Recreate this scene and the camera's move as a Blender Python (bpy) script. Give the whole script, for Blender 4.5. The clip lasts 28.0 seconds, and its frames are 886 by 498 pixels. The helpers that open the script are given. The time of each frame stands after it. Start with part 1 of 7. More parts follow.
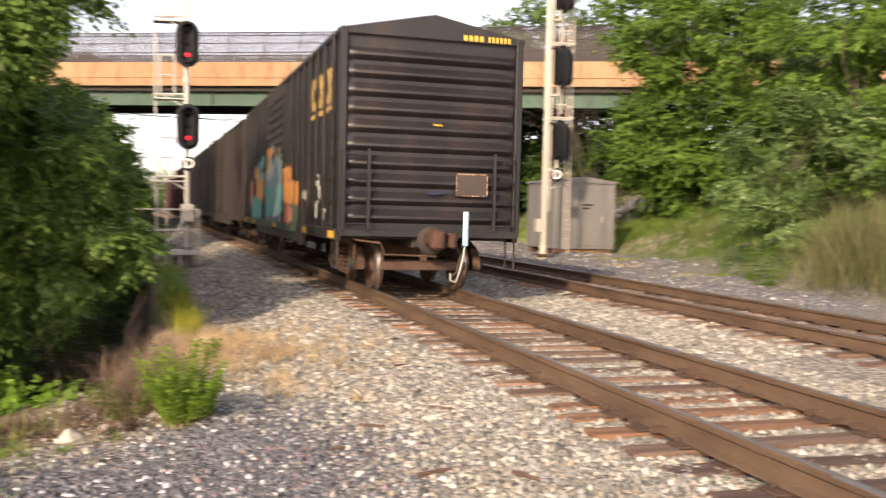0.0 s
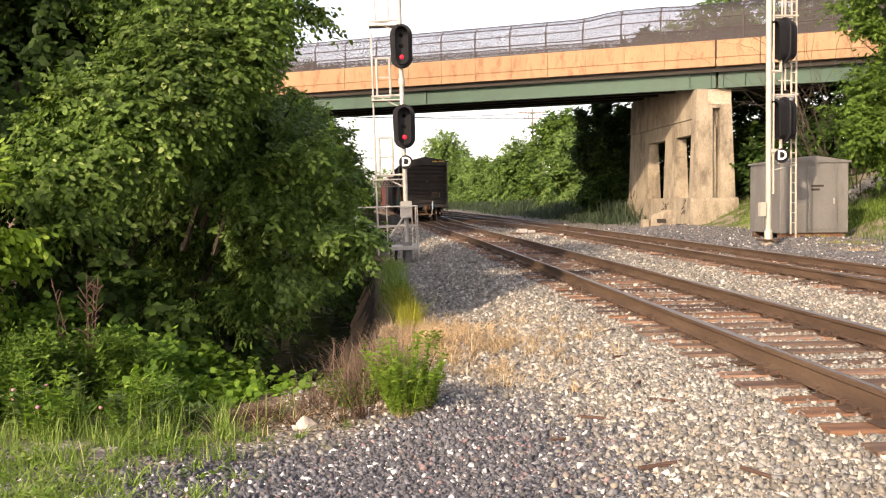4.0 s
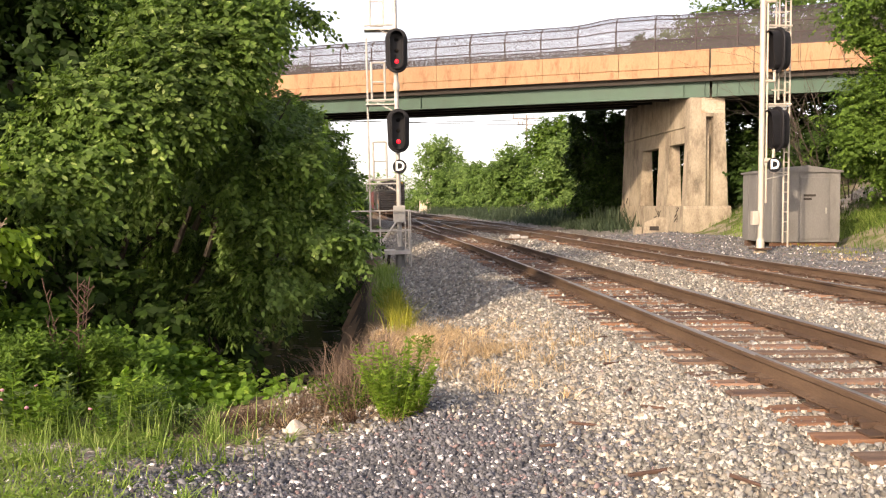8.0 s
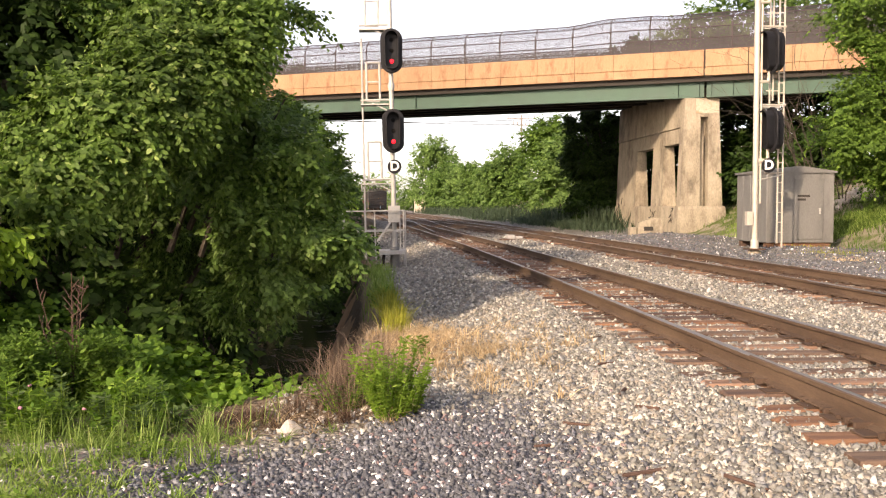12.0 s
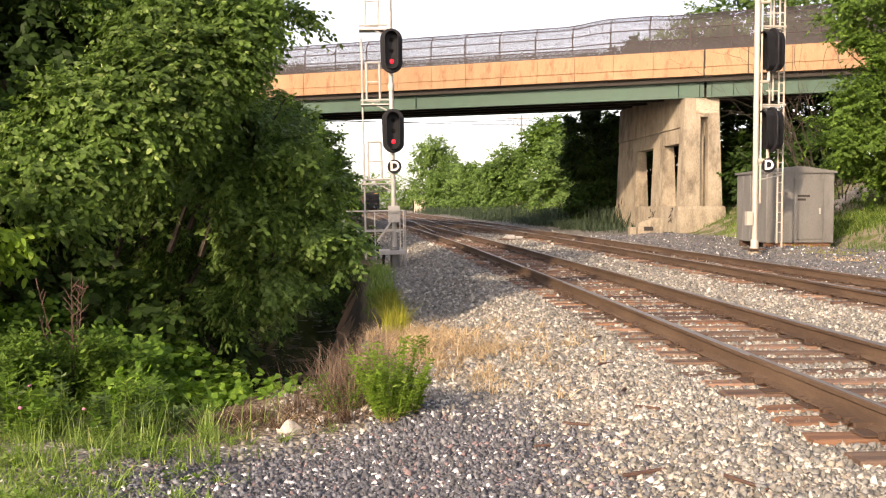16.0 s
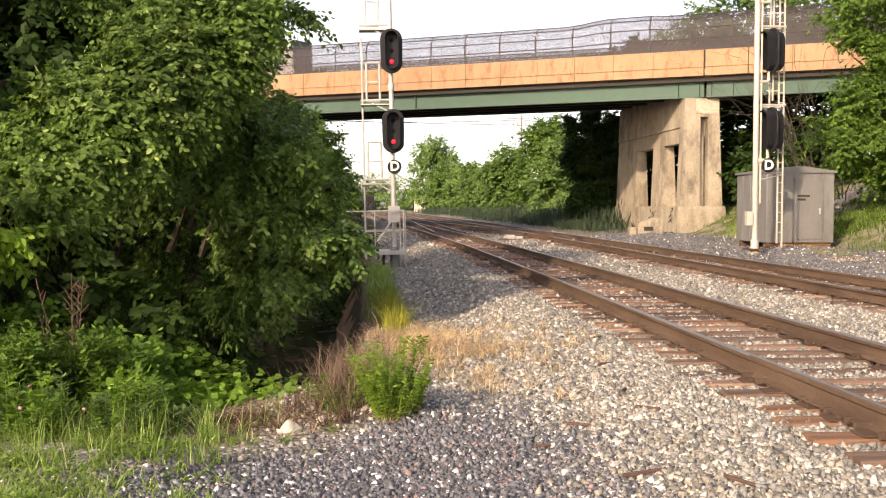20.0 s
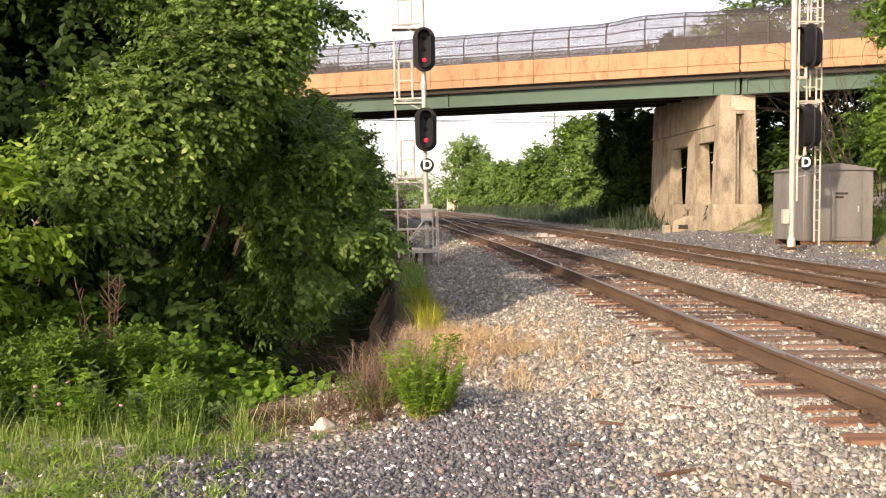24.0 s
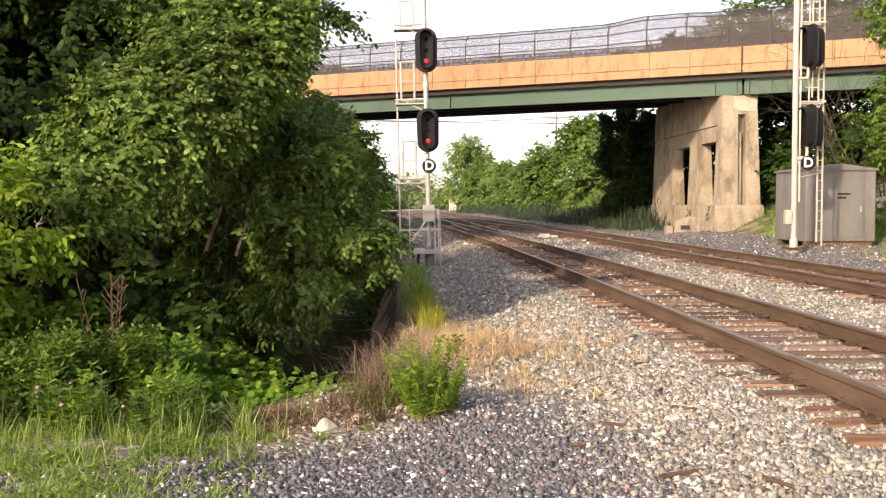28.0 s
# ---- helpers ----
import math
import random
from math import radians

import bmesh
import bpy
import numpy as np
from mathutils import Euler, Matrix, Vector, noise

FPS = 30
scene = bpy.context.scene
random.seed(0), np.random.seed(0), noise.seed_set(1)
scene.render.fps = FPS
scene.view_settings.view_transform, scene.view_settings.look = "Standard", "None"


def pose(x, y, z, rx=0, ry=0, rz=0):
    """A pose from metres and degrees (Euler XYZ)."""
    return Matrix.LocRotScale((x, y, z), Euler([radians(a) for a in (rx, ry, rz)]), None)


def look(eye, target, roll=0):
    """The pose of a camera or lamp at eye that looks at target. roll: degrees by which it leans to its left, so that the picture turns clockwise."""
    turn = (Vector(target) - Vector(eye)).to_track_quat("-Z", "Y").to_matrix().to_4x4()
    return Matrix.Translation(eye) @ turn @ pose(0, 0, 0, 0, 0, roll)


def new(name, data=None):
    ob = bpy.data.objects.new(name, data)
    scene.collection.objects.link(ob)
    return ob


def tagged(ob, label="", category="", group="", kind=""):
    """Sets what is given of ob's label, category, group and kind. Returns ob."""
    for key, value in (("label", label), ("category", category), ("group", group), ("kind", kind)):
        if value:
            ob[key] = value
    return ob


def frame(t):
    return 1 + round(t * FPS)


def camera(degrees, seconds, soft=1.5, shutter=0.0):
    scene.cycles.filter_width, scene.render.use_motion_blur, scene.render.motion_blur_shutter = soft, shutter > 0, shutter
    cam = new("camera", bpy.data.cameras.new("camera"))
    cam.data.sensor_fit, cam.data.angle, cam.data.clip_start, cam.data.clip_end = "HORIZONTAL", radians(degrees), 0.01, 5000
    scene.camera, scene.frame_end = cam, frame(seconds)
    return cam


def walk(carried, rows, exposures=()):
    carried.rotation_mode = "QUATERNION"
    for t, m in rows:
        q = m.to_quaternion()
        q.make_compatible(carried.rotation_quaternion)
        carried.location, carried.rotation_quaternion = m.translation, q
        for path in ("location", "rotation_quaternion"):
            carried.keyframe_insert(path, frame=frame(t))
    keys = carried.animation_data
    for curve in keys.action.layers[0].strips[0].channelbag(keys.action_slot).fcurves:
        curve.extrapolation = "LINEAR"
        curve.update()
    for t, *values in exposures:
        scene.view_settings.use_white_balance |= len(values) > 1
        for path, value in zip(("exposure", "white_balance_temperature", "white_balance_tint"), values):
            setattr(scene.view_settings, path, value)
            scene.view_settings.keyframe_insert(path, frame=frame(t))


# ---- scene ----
cam = camera(50.8, 28.0, soft=1.2, shutter=0.3)
EYE = Vector((0.0, 0.0, 1.32))


def aim(yaw, pitch, roll):
    """Pose of the tripod camera from degrees: yaw to the left of +y, pitch up, lean."""
    y, p = radians(yaw), radians(pitch)
    ahead = Vector((-math.sin(y) * math.cos(p), math.cos(y) * math.cos(p), math.sin(p)))
    return look(EYE, EYE + ahead, roll)


PATH = [
    (0, -16.826, -2.334, 1.444), (0.1, -14.1, -2.35, 0.9), (0.2, -11.9, -2.38, -0.5), (0.3, -11.0, -2.42, -1.7), (0.4, -10.2, -2.45, -2.1), (0.5, -10.034, -2.455, -2.15),
    (0.7, -8.5, -2.46, -2.16), (0.9, -6.65, -2.47, -2.17), (1, -6.078, -2.475, -2.168), (1.5, -6.765, -2.663, -2.20),
    (2, -6.721, -2.725, -2.03), (2.5, -5.621, -2.82, -1.0), (3, -4.550, -2.925, -1.16), (3.5, -3.992, -2.97, -1.10),
    (5.5, -3.424, -2.810, -0.048), (6, -3.575, -2.760, -0.038), (6.5, -3.735, -2.723, -0.021), (7, -3.883, -2.702, -0.066),
    (7.5, -4.008, -2.687, 0.000), (8, -4.152, -2.650, -0.045), (8.5, -4.236, -2.637, -0.021), (9, -4.321, -2.634, -0.015),
    (9.5, -4.449, -2.641, 0.033), (10, -4.472, -2.643, 0.017), (12.5, -4.472, -2.643, 0.017), (14.5, -4.472, -2.643, 0.017),
    (20.5, -4.470, -2.637, -0.000), (22.5, -4.370, -2.637, 0.001), (23, -4.218, -2.715, -0.074), (23.5, -3.093, -2.710, -0.060),
    (24, -2.467, -2.737, -0.091), (24.5, -2.217, -2.768, -0.132), (25, -2.068, -2.806, -0.205), (25.5, -2.330, -2.723, -0.116),
    (26, -2.330, -2.704, -0.115), (26.5, -2.329, -2.694, -0.121), (27, -2.332, -2.692, -0.083), (27.5, -2.343, -2.690, -0.095),
    (28, -2.340, -2.692, -0.132),
]
walk(cam, [(t, aim(*turn)) for t, *turn in PATH], [(0, 1.40, 7600, 20), (28, 1.40, 7600, 20)])

# ---- light ----
SUN_TRAVEL = Vector((0.60, 0.76, -0.45))  # evening sun, low, from behind on the left
world = bpy.data.worlds.new("sky")
scene.world = world
world.use_nodes = True
wn = world.node_tree.nodes
sky = wn.new("ShaderNodeTexSky")
sky.sky_type, sky.sun_disc = "NISHITA", False
sky.sun_elevation = math.asin(-SUN_TRAVEL.normalized().z)
sky.sun_rotation = math.atan2(-SUN_TRAVEL.x, -SUN_TRAVEL.y)
sky.air_density, sky.dust_density, sky.ozone_density = 0.8, 1.6, 1.0
wn["Background"].inputs["Strength"].default_value = 0.138
haze = wn.new("ShaderNodeHueSaturation")  # pale summer haze
haze.inputs["Saturation"].default_value = 0.6
world.node_tree.links.new(sky.outputs["Color"], haze.inputs["Color"])
world.node_tree.links.new(haze.outputs["Color"], wn["Background"].inputs["Color"])
sun = new("sun", bpy.data.lights.new("sun", "SUN"))
sun.data.energy, sun.data.angle, sun.data.color = 2.25, radians(2.0), (1.0, 0.87, 0.65)
sun.matrix_world = look((-30, -40, 25), Vector((-30, -40, 25)) + SUN_TRAVEL)

# ---- small geometry kit ----
class Geo:
    """Collects vertices and faces; shapes keep their own vertices."""

    def __init__(self):
        self.v, self.f, self.m, self.slot = [], [], [], 0

    def add(self, verts, faces):
        n = len(self.v)
        self.v.extend([tuple(p) for p in verts])
        for f in faces:
            self.f.append([i + n for i in f])
            self.m.append(self.slot)
        return self

    def box(self, x0, x1, y0, y1, z0, z1, c=0.0, turn=None):
        """A box with its edges along z chamfered by c, and its top rim too."""
        if c <= 0:
            p = [(x0, y0), (x1, y0), (x1, y1), (x0, y1)]
            rings = [(p, z0), (p, z1)]
        else:
            def ring(k):
                return [(x0 + c + k, y0 + k), (x1 - c - k, y0 + k), (x1 - k, y0 + c + k), (x1 - k, y1 - c - k),
                        (x1 - c - k, y1 - k), (x0 + c + k, y1 - k), (x0 + k, y1 - c - k), (x0 + k, y0 + c + k)]
            rings = [(ring(c * 0.6), z0), (ring(0), z0 + c * 0.6), (ring(0), z1 - c * 0.6), (ring(c * 0.6), z1)]
        verts = [Vector((x, y, z)) for p, z in rings for x, y in p]
        if turn is not None:
            verts = [turn @ q for q in verts]
        n = len(rings[0][0])
        faces = [list(range(n))[::-1], [len(verts) - n + i for i in range(n)]]
        for k in range(len(rings) - 1):
            faces += [[k * n + i, k * n + (i + 1) % n, (k + 1) * n + (i + 1) % n, (k + 1) * n + i] for i in range(n)]
        return self.add(verts, faces)

    def tube(self, pts, r, n=8, r1=None, cap=True):
        """A round bar along points, tapering from r to r1."""
        pts = [Vector(p) for p in pts]
        r1 = r if r1 is None else r1
        verts, faces = [], []
        for i, p in enumerate(pts):
            d = (pts[min(i + 1, len(pts) - 1)] - pts[max(i - 1, 0)]).normalized()
            side = d.cross(Vector((0, 0, 1)) if abs(d.z) < 0.9 else Vector((0, 1, 0))).normalized()
            up = side.cross(d)
            rr = r + (r1 - r) * i / max(1, len(pts) - 1)
            verts += [p + (side * math.cos(a) + up * math.sin(a)) * rr for a in (2 * math.pi * k / n for k in range(n))]
        for i in range(len(pts) - 1):
            faces += [[i * n + k, i * n + (k + 1) % n, (i + 1) * n + (k + 1) % n, (i + 1) * n + k] for k in range(n)]
        if cap:
            faces += [list(range(n))[::-1], [len(verts) - n + k for k in range(n)]]
        return self.add(verts, faces)

    def lathe(self, base, axis, prof, n=20):
        """A turned solid: prof is (distance along the axis, radius)."""
        base, d = Vector(base), Vector(axis).normalized()
        side = d.cross(Vector((0, 0, 1)) if abs(d.z) < 0.9 else Vector((0, 1, 0))).normalized()
        up = side.cross(d)
        verts = [base + d * s + (side * math.cos(a) + up * math.sin(a)) * r for s, r in prof
                 for a in (2 * math.pi * k / n for k in range(n))]
        faces = [[i * n + k, i * n + (k + 1) % n, (i + 1) * n + (k + 1) % n, (i + 1) * n + k]
                 for i in range(len(prof) - 1) for k in range(n)]
        faces += [list(range(n))[::-1], [len(verts) - n + k for k in range(n)]]
        return self.add(verts, faces)

    def sweep(self, prof, rings):
        """A closed outline (x, z) carried along rings of (origin, side, up)."""
        n = len(prof)
        verts = [Vector(o) + Vector(s) * x + Vector(u) * z for o, s, u in rings for x, z in prof]
        faces = [[i * n + k, i * n + (k + 1) % n, (i + 1) * n + (k + 1) % n, (i + 1) * n + k]
                 for i in range(len(rings) - 1) for k in range(n)]
        faces += [list(range(n))[::-1], [len(verts) - n + k for k in range(n)]]
        return self.add(verts, faces)

    def mesh(self, name, smooth=False):
        me = bpy.data.meshes.new(name)
        me.from_pydata(self.v, [], self.f)
        if any(self.m):
            me.polygons.foreach_set("material_index", self.m)
        if smooth:
            me.polygons.foreach_set("use_smooth", [True] * len(self.f))
            me.set_sharp_from_angle(angle=radians(35))
        me.update()
        return me


def part(name, geo, material, parent=None, label="", smooth=False, at=None):
    """Links geometry as one mesh object under a thing or part."""
    me = geo if isinstance(geo, bpy.types.Mesh) else geo.mesh(name, smooth)
    if not me.materials:
        for m in (material if isinstance(material, (list, tuple)) else [material]):
            me.materials.append(m)
    ob = new(name, me)
    if at is not None:
        ob.matrix_basis = at
    if parent is not None:
        ob.parent = parent
    if label:
        tagged(ob, label)
    return ob


def thing(name, at=None, label="", category="", group="", kind=""):
    ob = new(name)
    ob.empty_display_size = 0.2
    if at is not None:
        ob.matrix_basis = at
    return tagged(ob, label, category, group, kind)


def mesh_from(name, verts, faces, material, smooth=False, slots=None):
    """A mesh from arrays with equal-sized faces."""
    me = bpy.data.meshes.new(name)
    verts, faces = np.asarray(verts, np.float32), np.asarray(faces, np.int32)
    k = faces.shape[1]
    me.vertices.add(len(verts))
    me.vertices.foreach_set("co", verts.ravel())
    me.loops.add(faces.size)
    me.loops.foreach_set("vertex_index", faces.ravel())
    me.polygons.add(len(faces))
    me.polygons.foreach_set("loop_start", np.arange(0, faces.size, k, dtype=np.int32))
    me.polygons.foreach_set("loop_total", np.full(len(faces), k, np.int32))
    if slots is not None:
        me.polygons.foreach_set("material_index", np.asarray(slots, np.int32))
    if smooth:
        me.polygons.foreach_set("use_smooth", np.ones(len(faces), bool))
    for m in (material if isinstance(material, (list, tuple)) else [material]):
        me.materials.append(m)
    me.update()
    me.validate()
    return me


# ---- materials ----
def surface(name, colors, rough=0.8, metal=0.0, scale=4.0, fine=60.0, bump=0.3, spread=0.0, stain=None, stain_scale=1.5,
            stain_amount=0.45, spec=0.5, island=False, stretch=(1, 1, 1), bump_size=0.01, palette=None, pieces=False):
    """Two noise scales between two or three colours, an optional stain with streaks, fine relief.
    spread: brightness change from piece to piece."""
    m = bpy.data.materials.new(name)
    m.use_nodes = True
    nt = m.node_tree
    n, link = nt.nodes, nt.links.new
    bsdf = n["Principled BSDF"]
    tc = n.new("ShaderNodeTexCoord")
    mp = n.new("ShaderNodeMapping")
    mp.inputs["Scale"].default_value = stretch
    link(tc.outputs["Object"], mp.inputs["Vector"])
    big, small = n.new("ShaderNodeTexNoise"), n.new("ShaderNodeTexNoise")
    for tex, s, d in ((big, scale, 5), (small, fine, 4)):
        tex.inputs["Scale"].default_value, tex.inputs["Detail"].default_value = s, d
        tex.inputs["Roughness"].default_value = 0.62
        link(mp.outputs["Vector"], tex.inputs["Vector"])
    mixv = n.new("ShaderNodeMix")
    mixv.inputs["Factor"].default_value = 0.4
    link(big.outputs["Fac"], mixv.inputs["A"])
    link(small.outputs["Fac"], mixv.inputs["B"])
    ramp = n.new("ShaderNodeValToRGB")
    el = ramp.color_ramp.elements
    el[0].position, el[1].position = 0.33, 0.67
    el[0].color, el[1].color = (*colors[0], 1), (*colors[-1], 1)
    for i, c in enumerate(colors[1:-1]):
        e = el.new(0.33 + 0.34 * (i + 1) / (len(colors) - 1))
        e.color = (*c, 1)
    link(mixv.outputs["Result"], ramp.inputs["Fac"])
    col = ramp.outputs["Color"]
    if stain is not None:
        st = n.new("ShaderNodeTexNoise")
        st.inputs["Scale"].default_value, st.inputs["Detail"].default_value = stain_scale, 7
        st.inputs["Roughness"].default_value = 0.7
        link(mp.outputs["Vector"], st.inputs["Vector"])
        sr = n.new("ShaderNodeMapRange")
        sr.inputs["From Min"].default_value, sr.inputs["From Max"].default_value = 1 - stain_amount - 0.06, 1 - stain_amount + 0.14
        link(st.outputs["Fac"], sr.inputs["Value"])
        mx = n.new("ShaderNodeMix")
        mx.data_type = "RGBA"
        link(sr.outputs["Result"], mx.inputs["Factor"])
        link(col, mx.inputs["A"])
        mx.inputs["B"].default_value = (*stain, 1)
        col = mx.outputs["Result"]
    if palette:
        rnd = n.new("ShaderNodeObjectInfo").outputs["Random"] if pieces else n.new("ShaderNodeNewGeometry").outputs["Random Per Island"]
        pr = n.new("ShaderNodeValToRGB")
        pr.color_ramp.interpolation = "CONSTANT"
        pe = pr.color_ramp.elements
        pe[0].color, pe[1].color, pe[1].position = (*palette[0], 1), (*palette[1], 1), 1 / len(palette)
        for i, c in enumerate(palette[2:]):
            e = pe.new((i + 2) / len(palette))
            e.color = (*c, 1)
        link(rnd, pr.inputs["Fac"])
        mp2 = n.new("ShaderNodeMix")
        mp2.data_type, mp2.blend_type = "RGBA", "MULTIPLY"
        mp2.inputs["Factor"].default_value = 1.0
        link(col, mp2.inputs["A"])
        link(pr.outputs["Color"], mp2.inputs["B"])
        col = mp2.outputs["Result"]
    if spread > 0:
        if island:
            rnd = n.new("ShaderNodeNewGeometry").outputs["Random Per Island"]
        else:
            rnd = n.new("ShaderNodeObjectInfo").outputs["Random"]
        hs = n.new("ShaderNodeHueSaturation")
        mr = n.new("ShaderNodeMapRange")
        mr.inputs["To Min"].default_value, mr.inputs["To Max"].default_value = 1 - spread, 1 + spread
        link(rnd, mr.inputs["Value"])
        link(mr.outputs["Result"], hs.inputs["Value"])
        link(col, hs.inputs["Color"])
        col = hs.outputs["Color"]
    link(col, bsdf.inputs["Base Color"])
    bsdf.inputs["Roughness"].default_value, bsdf.inputs["Metallic"].default_value = rough, metal
    bsdf.inputs["Specular IOR Level"].default_value = spec
    rr = n.new("ShaderNodeMapRange")
    rr.inputs["To Min"].default_value, rr.inputs["To Max"].default_value = max(0.05, rough - 0.12), min(1, rough + 0.12)
    link(big.outputs["Fac"], rr.inputs["Value"])
    link(rr.outputs["Result"], bsdf.inputs["Roughness"])
    if bump > 0:
        b = n.new("ShaderNodeBump")
        b.inputs["Strength"].default_value, b.inputs["Distance"].default_value = bump, bump_size
        link(mixv.outputs["Result"], b.inputs["Height"])
        link(b.outputs["Normal"], bsdf.inputs["Normal"])
    return m


def foliage(name, dark, light, accent=None, through_light=0.35, rough=0.62):
    """Leaves that differ one by one, let light through, and have a soft sheen."""
    m = bpy.data.materials.new(name)
    m.use_nodes = True
    nt = m.node_tree
    n, link = nt.nodes, nt.links.new
    bsdf, out = n["Principled BSDF"], n["Material Output"]
    geo = n.new("ShaderNodeNewGeometry")
    ramp = n.new("ShaderNodeValToRGB")
    el = ramp.color_ramp.elements
    el[0].position, el[1].position = 0.0, 0.93
    el[0].color, el[1].color = (*dark, 1), (*light, 1)
    e = el.new(1.0)
    e.color = (*(accent or light), 1)
    link(geo.outputs["Random Per Island"], ramp.inputs["Fac"])
    tc, big = n.new("ShaderNodeTexCoord"), n.new("ShaderNodeTexNoise")
    big.inputs["Scale"].default_value, big.inputs["Detail"].default_value = 0.7, 3
    link(tc.outputs["Object"], big.inputs["Vector"])
    mr = n.new("ShaderNodeMapRange")
    mr.inputs["From Min"].default_value, mr.inputs["From Max"].default_value = 0.3, 0.7
    mr.inputs["To Min"].default_value, mr.inputs["To Max"].default_value = 0.75, 1.25
    link(big.outputs["Fac"], mr.inputs["Value"])
    hs = n.new("ShaderNodeHueSaturation")
    link(ramp.outputs["Color"], hs.inputs["Color"])
    link(mr.outputs["Result"], hs.inputs["Value"])
    link(hs.outputs["Color"], bsdf.inputs["Base Color"])
    bsdf.inputs["Roughness"].default_value = rough
    bsdf.inputs["Specular IOR Level"].default_value = 0.18
    tr, mix = n.new("ShaderNodeBsdfTranslucent"), n.new("ShaderNodeMixShader")
    br = n.new("ShaderNodeHueSaturation")
    br.inputs["Value"].default_value, br.inputs["Saturation"].default_value = 1.5, 1.1
    link(hs.outputs["Color"], br.inputs["Color"])
    link(br.outputs["Color"], tr.inputs["Color"])
    mix.inputs["Fac"].default_value = through_light
    link(bsdf.outputs["BSDF"], mix.inputs[1])
    link(tr.outputs["BSDF"], mix.inputs[2])
    link(mix.outputs["Shader"], out.inputs["Surface"])
    return m


def glow(name, color, strength):
    m = bpy.data.materials.new(name)
    m.use_nodes = True
    b = m.node_tree.nodes["Principled BSDF"]
    b.inputs["Base Color"].default_value = (*color, 1)
    b.inputs["Emission Color"].default_value, b.inputs["Emission Strength"].default_value = (*color, 1), strength
    return m


M_RAIL = surface("rail_rust", [(0.070, 0.042, 0.027), (0.108, 0.068, 0.044), (0.145, 0.095, 0.063)], 0.8, 0.2, 3, 50, 0.3, bump_size=0.004, stain=(0.05, 0.03, 0.022), stain_scale=1.2, stain_amount=0.4, stretch=(1, 0.4, 2))
M_RAILTOP = surface("rail_polished", [(0.20, 0.175, 0.155), (0.32, 0.29, 0.26)], 0.42, 0.8, 2, 90, 0.05, stretch=(1, 0.05, 1))
M_TIE = surface("tie_wood", [(0.052, 0.034, 0.027), (0.120, 0.080, 0.061), (0.205, 0.142, 0.106)], 0.92, 0, 2.5, 22, 0.9,
                stretch=(0.25, 3, 3), bump_size=0.02, pieces=True,
                palette=[(1.0, 0.95, 0.9), (0.55, 0.45, 0.45), (1.5, 1.25, 1.05), (0.9, 0.8, 0.75), (0.62, 0.55, 0.55), (1.25, 1.1, 1.0), (1.75, 1.55, 1.4), (0.75, 0.62, 0.58), (1.4, 1.05, 0.8), (1.1, 1.05, 1.0)])
M_TIEFAR = surface("far_tie_wood", [(0.05, 0.032, 0.025), (0.105, 0.07, 0.052), (0.16, 0.11, 0.085)], 0.92, 0, 2.5, 22, 0.5, spread=0.4, island=True)
M_PLATE = surface("plate_rust", [(0.050, 0.030, 0.021), (0.10, 0.060, 0.040)], 0.85, 0.2, 6, 60, 0.3)
M_STONE = surface("ballast_stone", [(0.228, 0.224, 0.210), (0.318, 0.312, 0.295), (0.42, 0.412, 0.39)], 0.9, 0, 9, 90, 0.4, spread=0.45, island=True,
                  palette=[(0.9, 0.88, 0.86), (0.55, 0.53, 0.50), (1.0, 0.90, 0.78), (0.7, 0.71, 0.71), (0.52, 0.52, 0.50), (0.95, 0.94, 0.90), (1.45, 1.42, 1.36), (0.85, 0.75, 0.66), (0.62, 0.63, 0.66), (1.05, 1.0, 0.92), (0.48, 0.46, 0.43)])
M_SLATE = surface("slate_stone", [(0.075, 0.078, 0.088), (0.12, 0.123, 0.135), (0.175, 0.178, 0.19)], 0.85, 0, 9, 80, 0.4, spread=0.4, island=True,
                  palette=[(1.0, 1.0, 1.0), (0.75, 0.75, 0.78), (1.25, 1.25, 1.25), (0.9, 0.9, 0.95), (0.72, 0.72, 0.74), (1.1, 1.1, 1.12), (1.0, 0.98, 0.96), (0.8, 0.8, 0.84), (0.9, 0.9, 0.92), (1.7, 1.2, 1.1), (0.95, 0.95, 1.0), (0.7, 0.7, 0.72), (1.2, 1.2, 1.25), (0.85, 0.85, 0.9), (1.3, 1.28, 1.25), (3.6, 3.45, 3.2)])
M_CONC = surface("pier_concrete", [(0.18, 0.147, 0.108), (0.31, 0.262, 0.198), (0.43, 0.372, 0.285)], 0.9, 0, 1.4, 18, 0.5,
                 stain=(0.085, 0.066, 0.050), stain_scale=0.8, stain_amount=0.44, stretch=(1, 1, 0.45), bump_size=0.02)
M_CAPSTONE = surface("patched_concrete", [(0.33, 0.27, 0.20), (0.42, 0.36, 0.28), (0.50, 0.44, 0.36)], 0.9, 0, 2.5, 20, 0.3, stain=(0.36, 0.20, 0.10), stain_scale=2.2, stain_amount=0.42)
M_PARAPET = surface("parapet_concrete", [(0.29, 0.165, 0.092), (0.335, 0.205, 0.118), (0.37, 0.245, 0.148)], 0.9, 0, 0.5, 15, 0.25,
                    stain=(0.20, 0.085, 0.045), stain_scale=1.3, stain_amount=0.43, stretch=(1.5, 1.5, 0.6))
M_GIRDER = surface("green_girder_paint", [(0.017, 0.054, 0.038), (0.027, 0.076, 0.053), (0.042, 0.10, 0.069)], 0.6, 0, 0.7, 20, 0.15,
                   stain=(0.022, 0.045, 0.036), stain_scale=0.35, stain_amount=0.38)
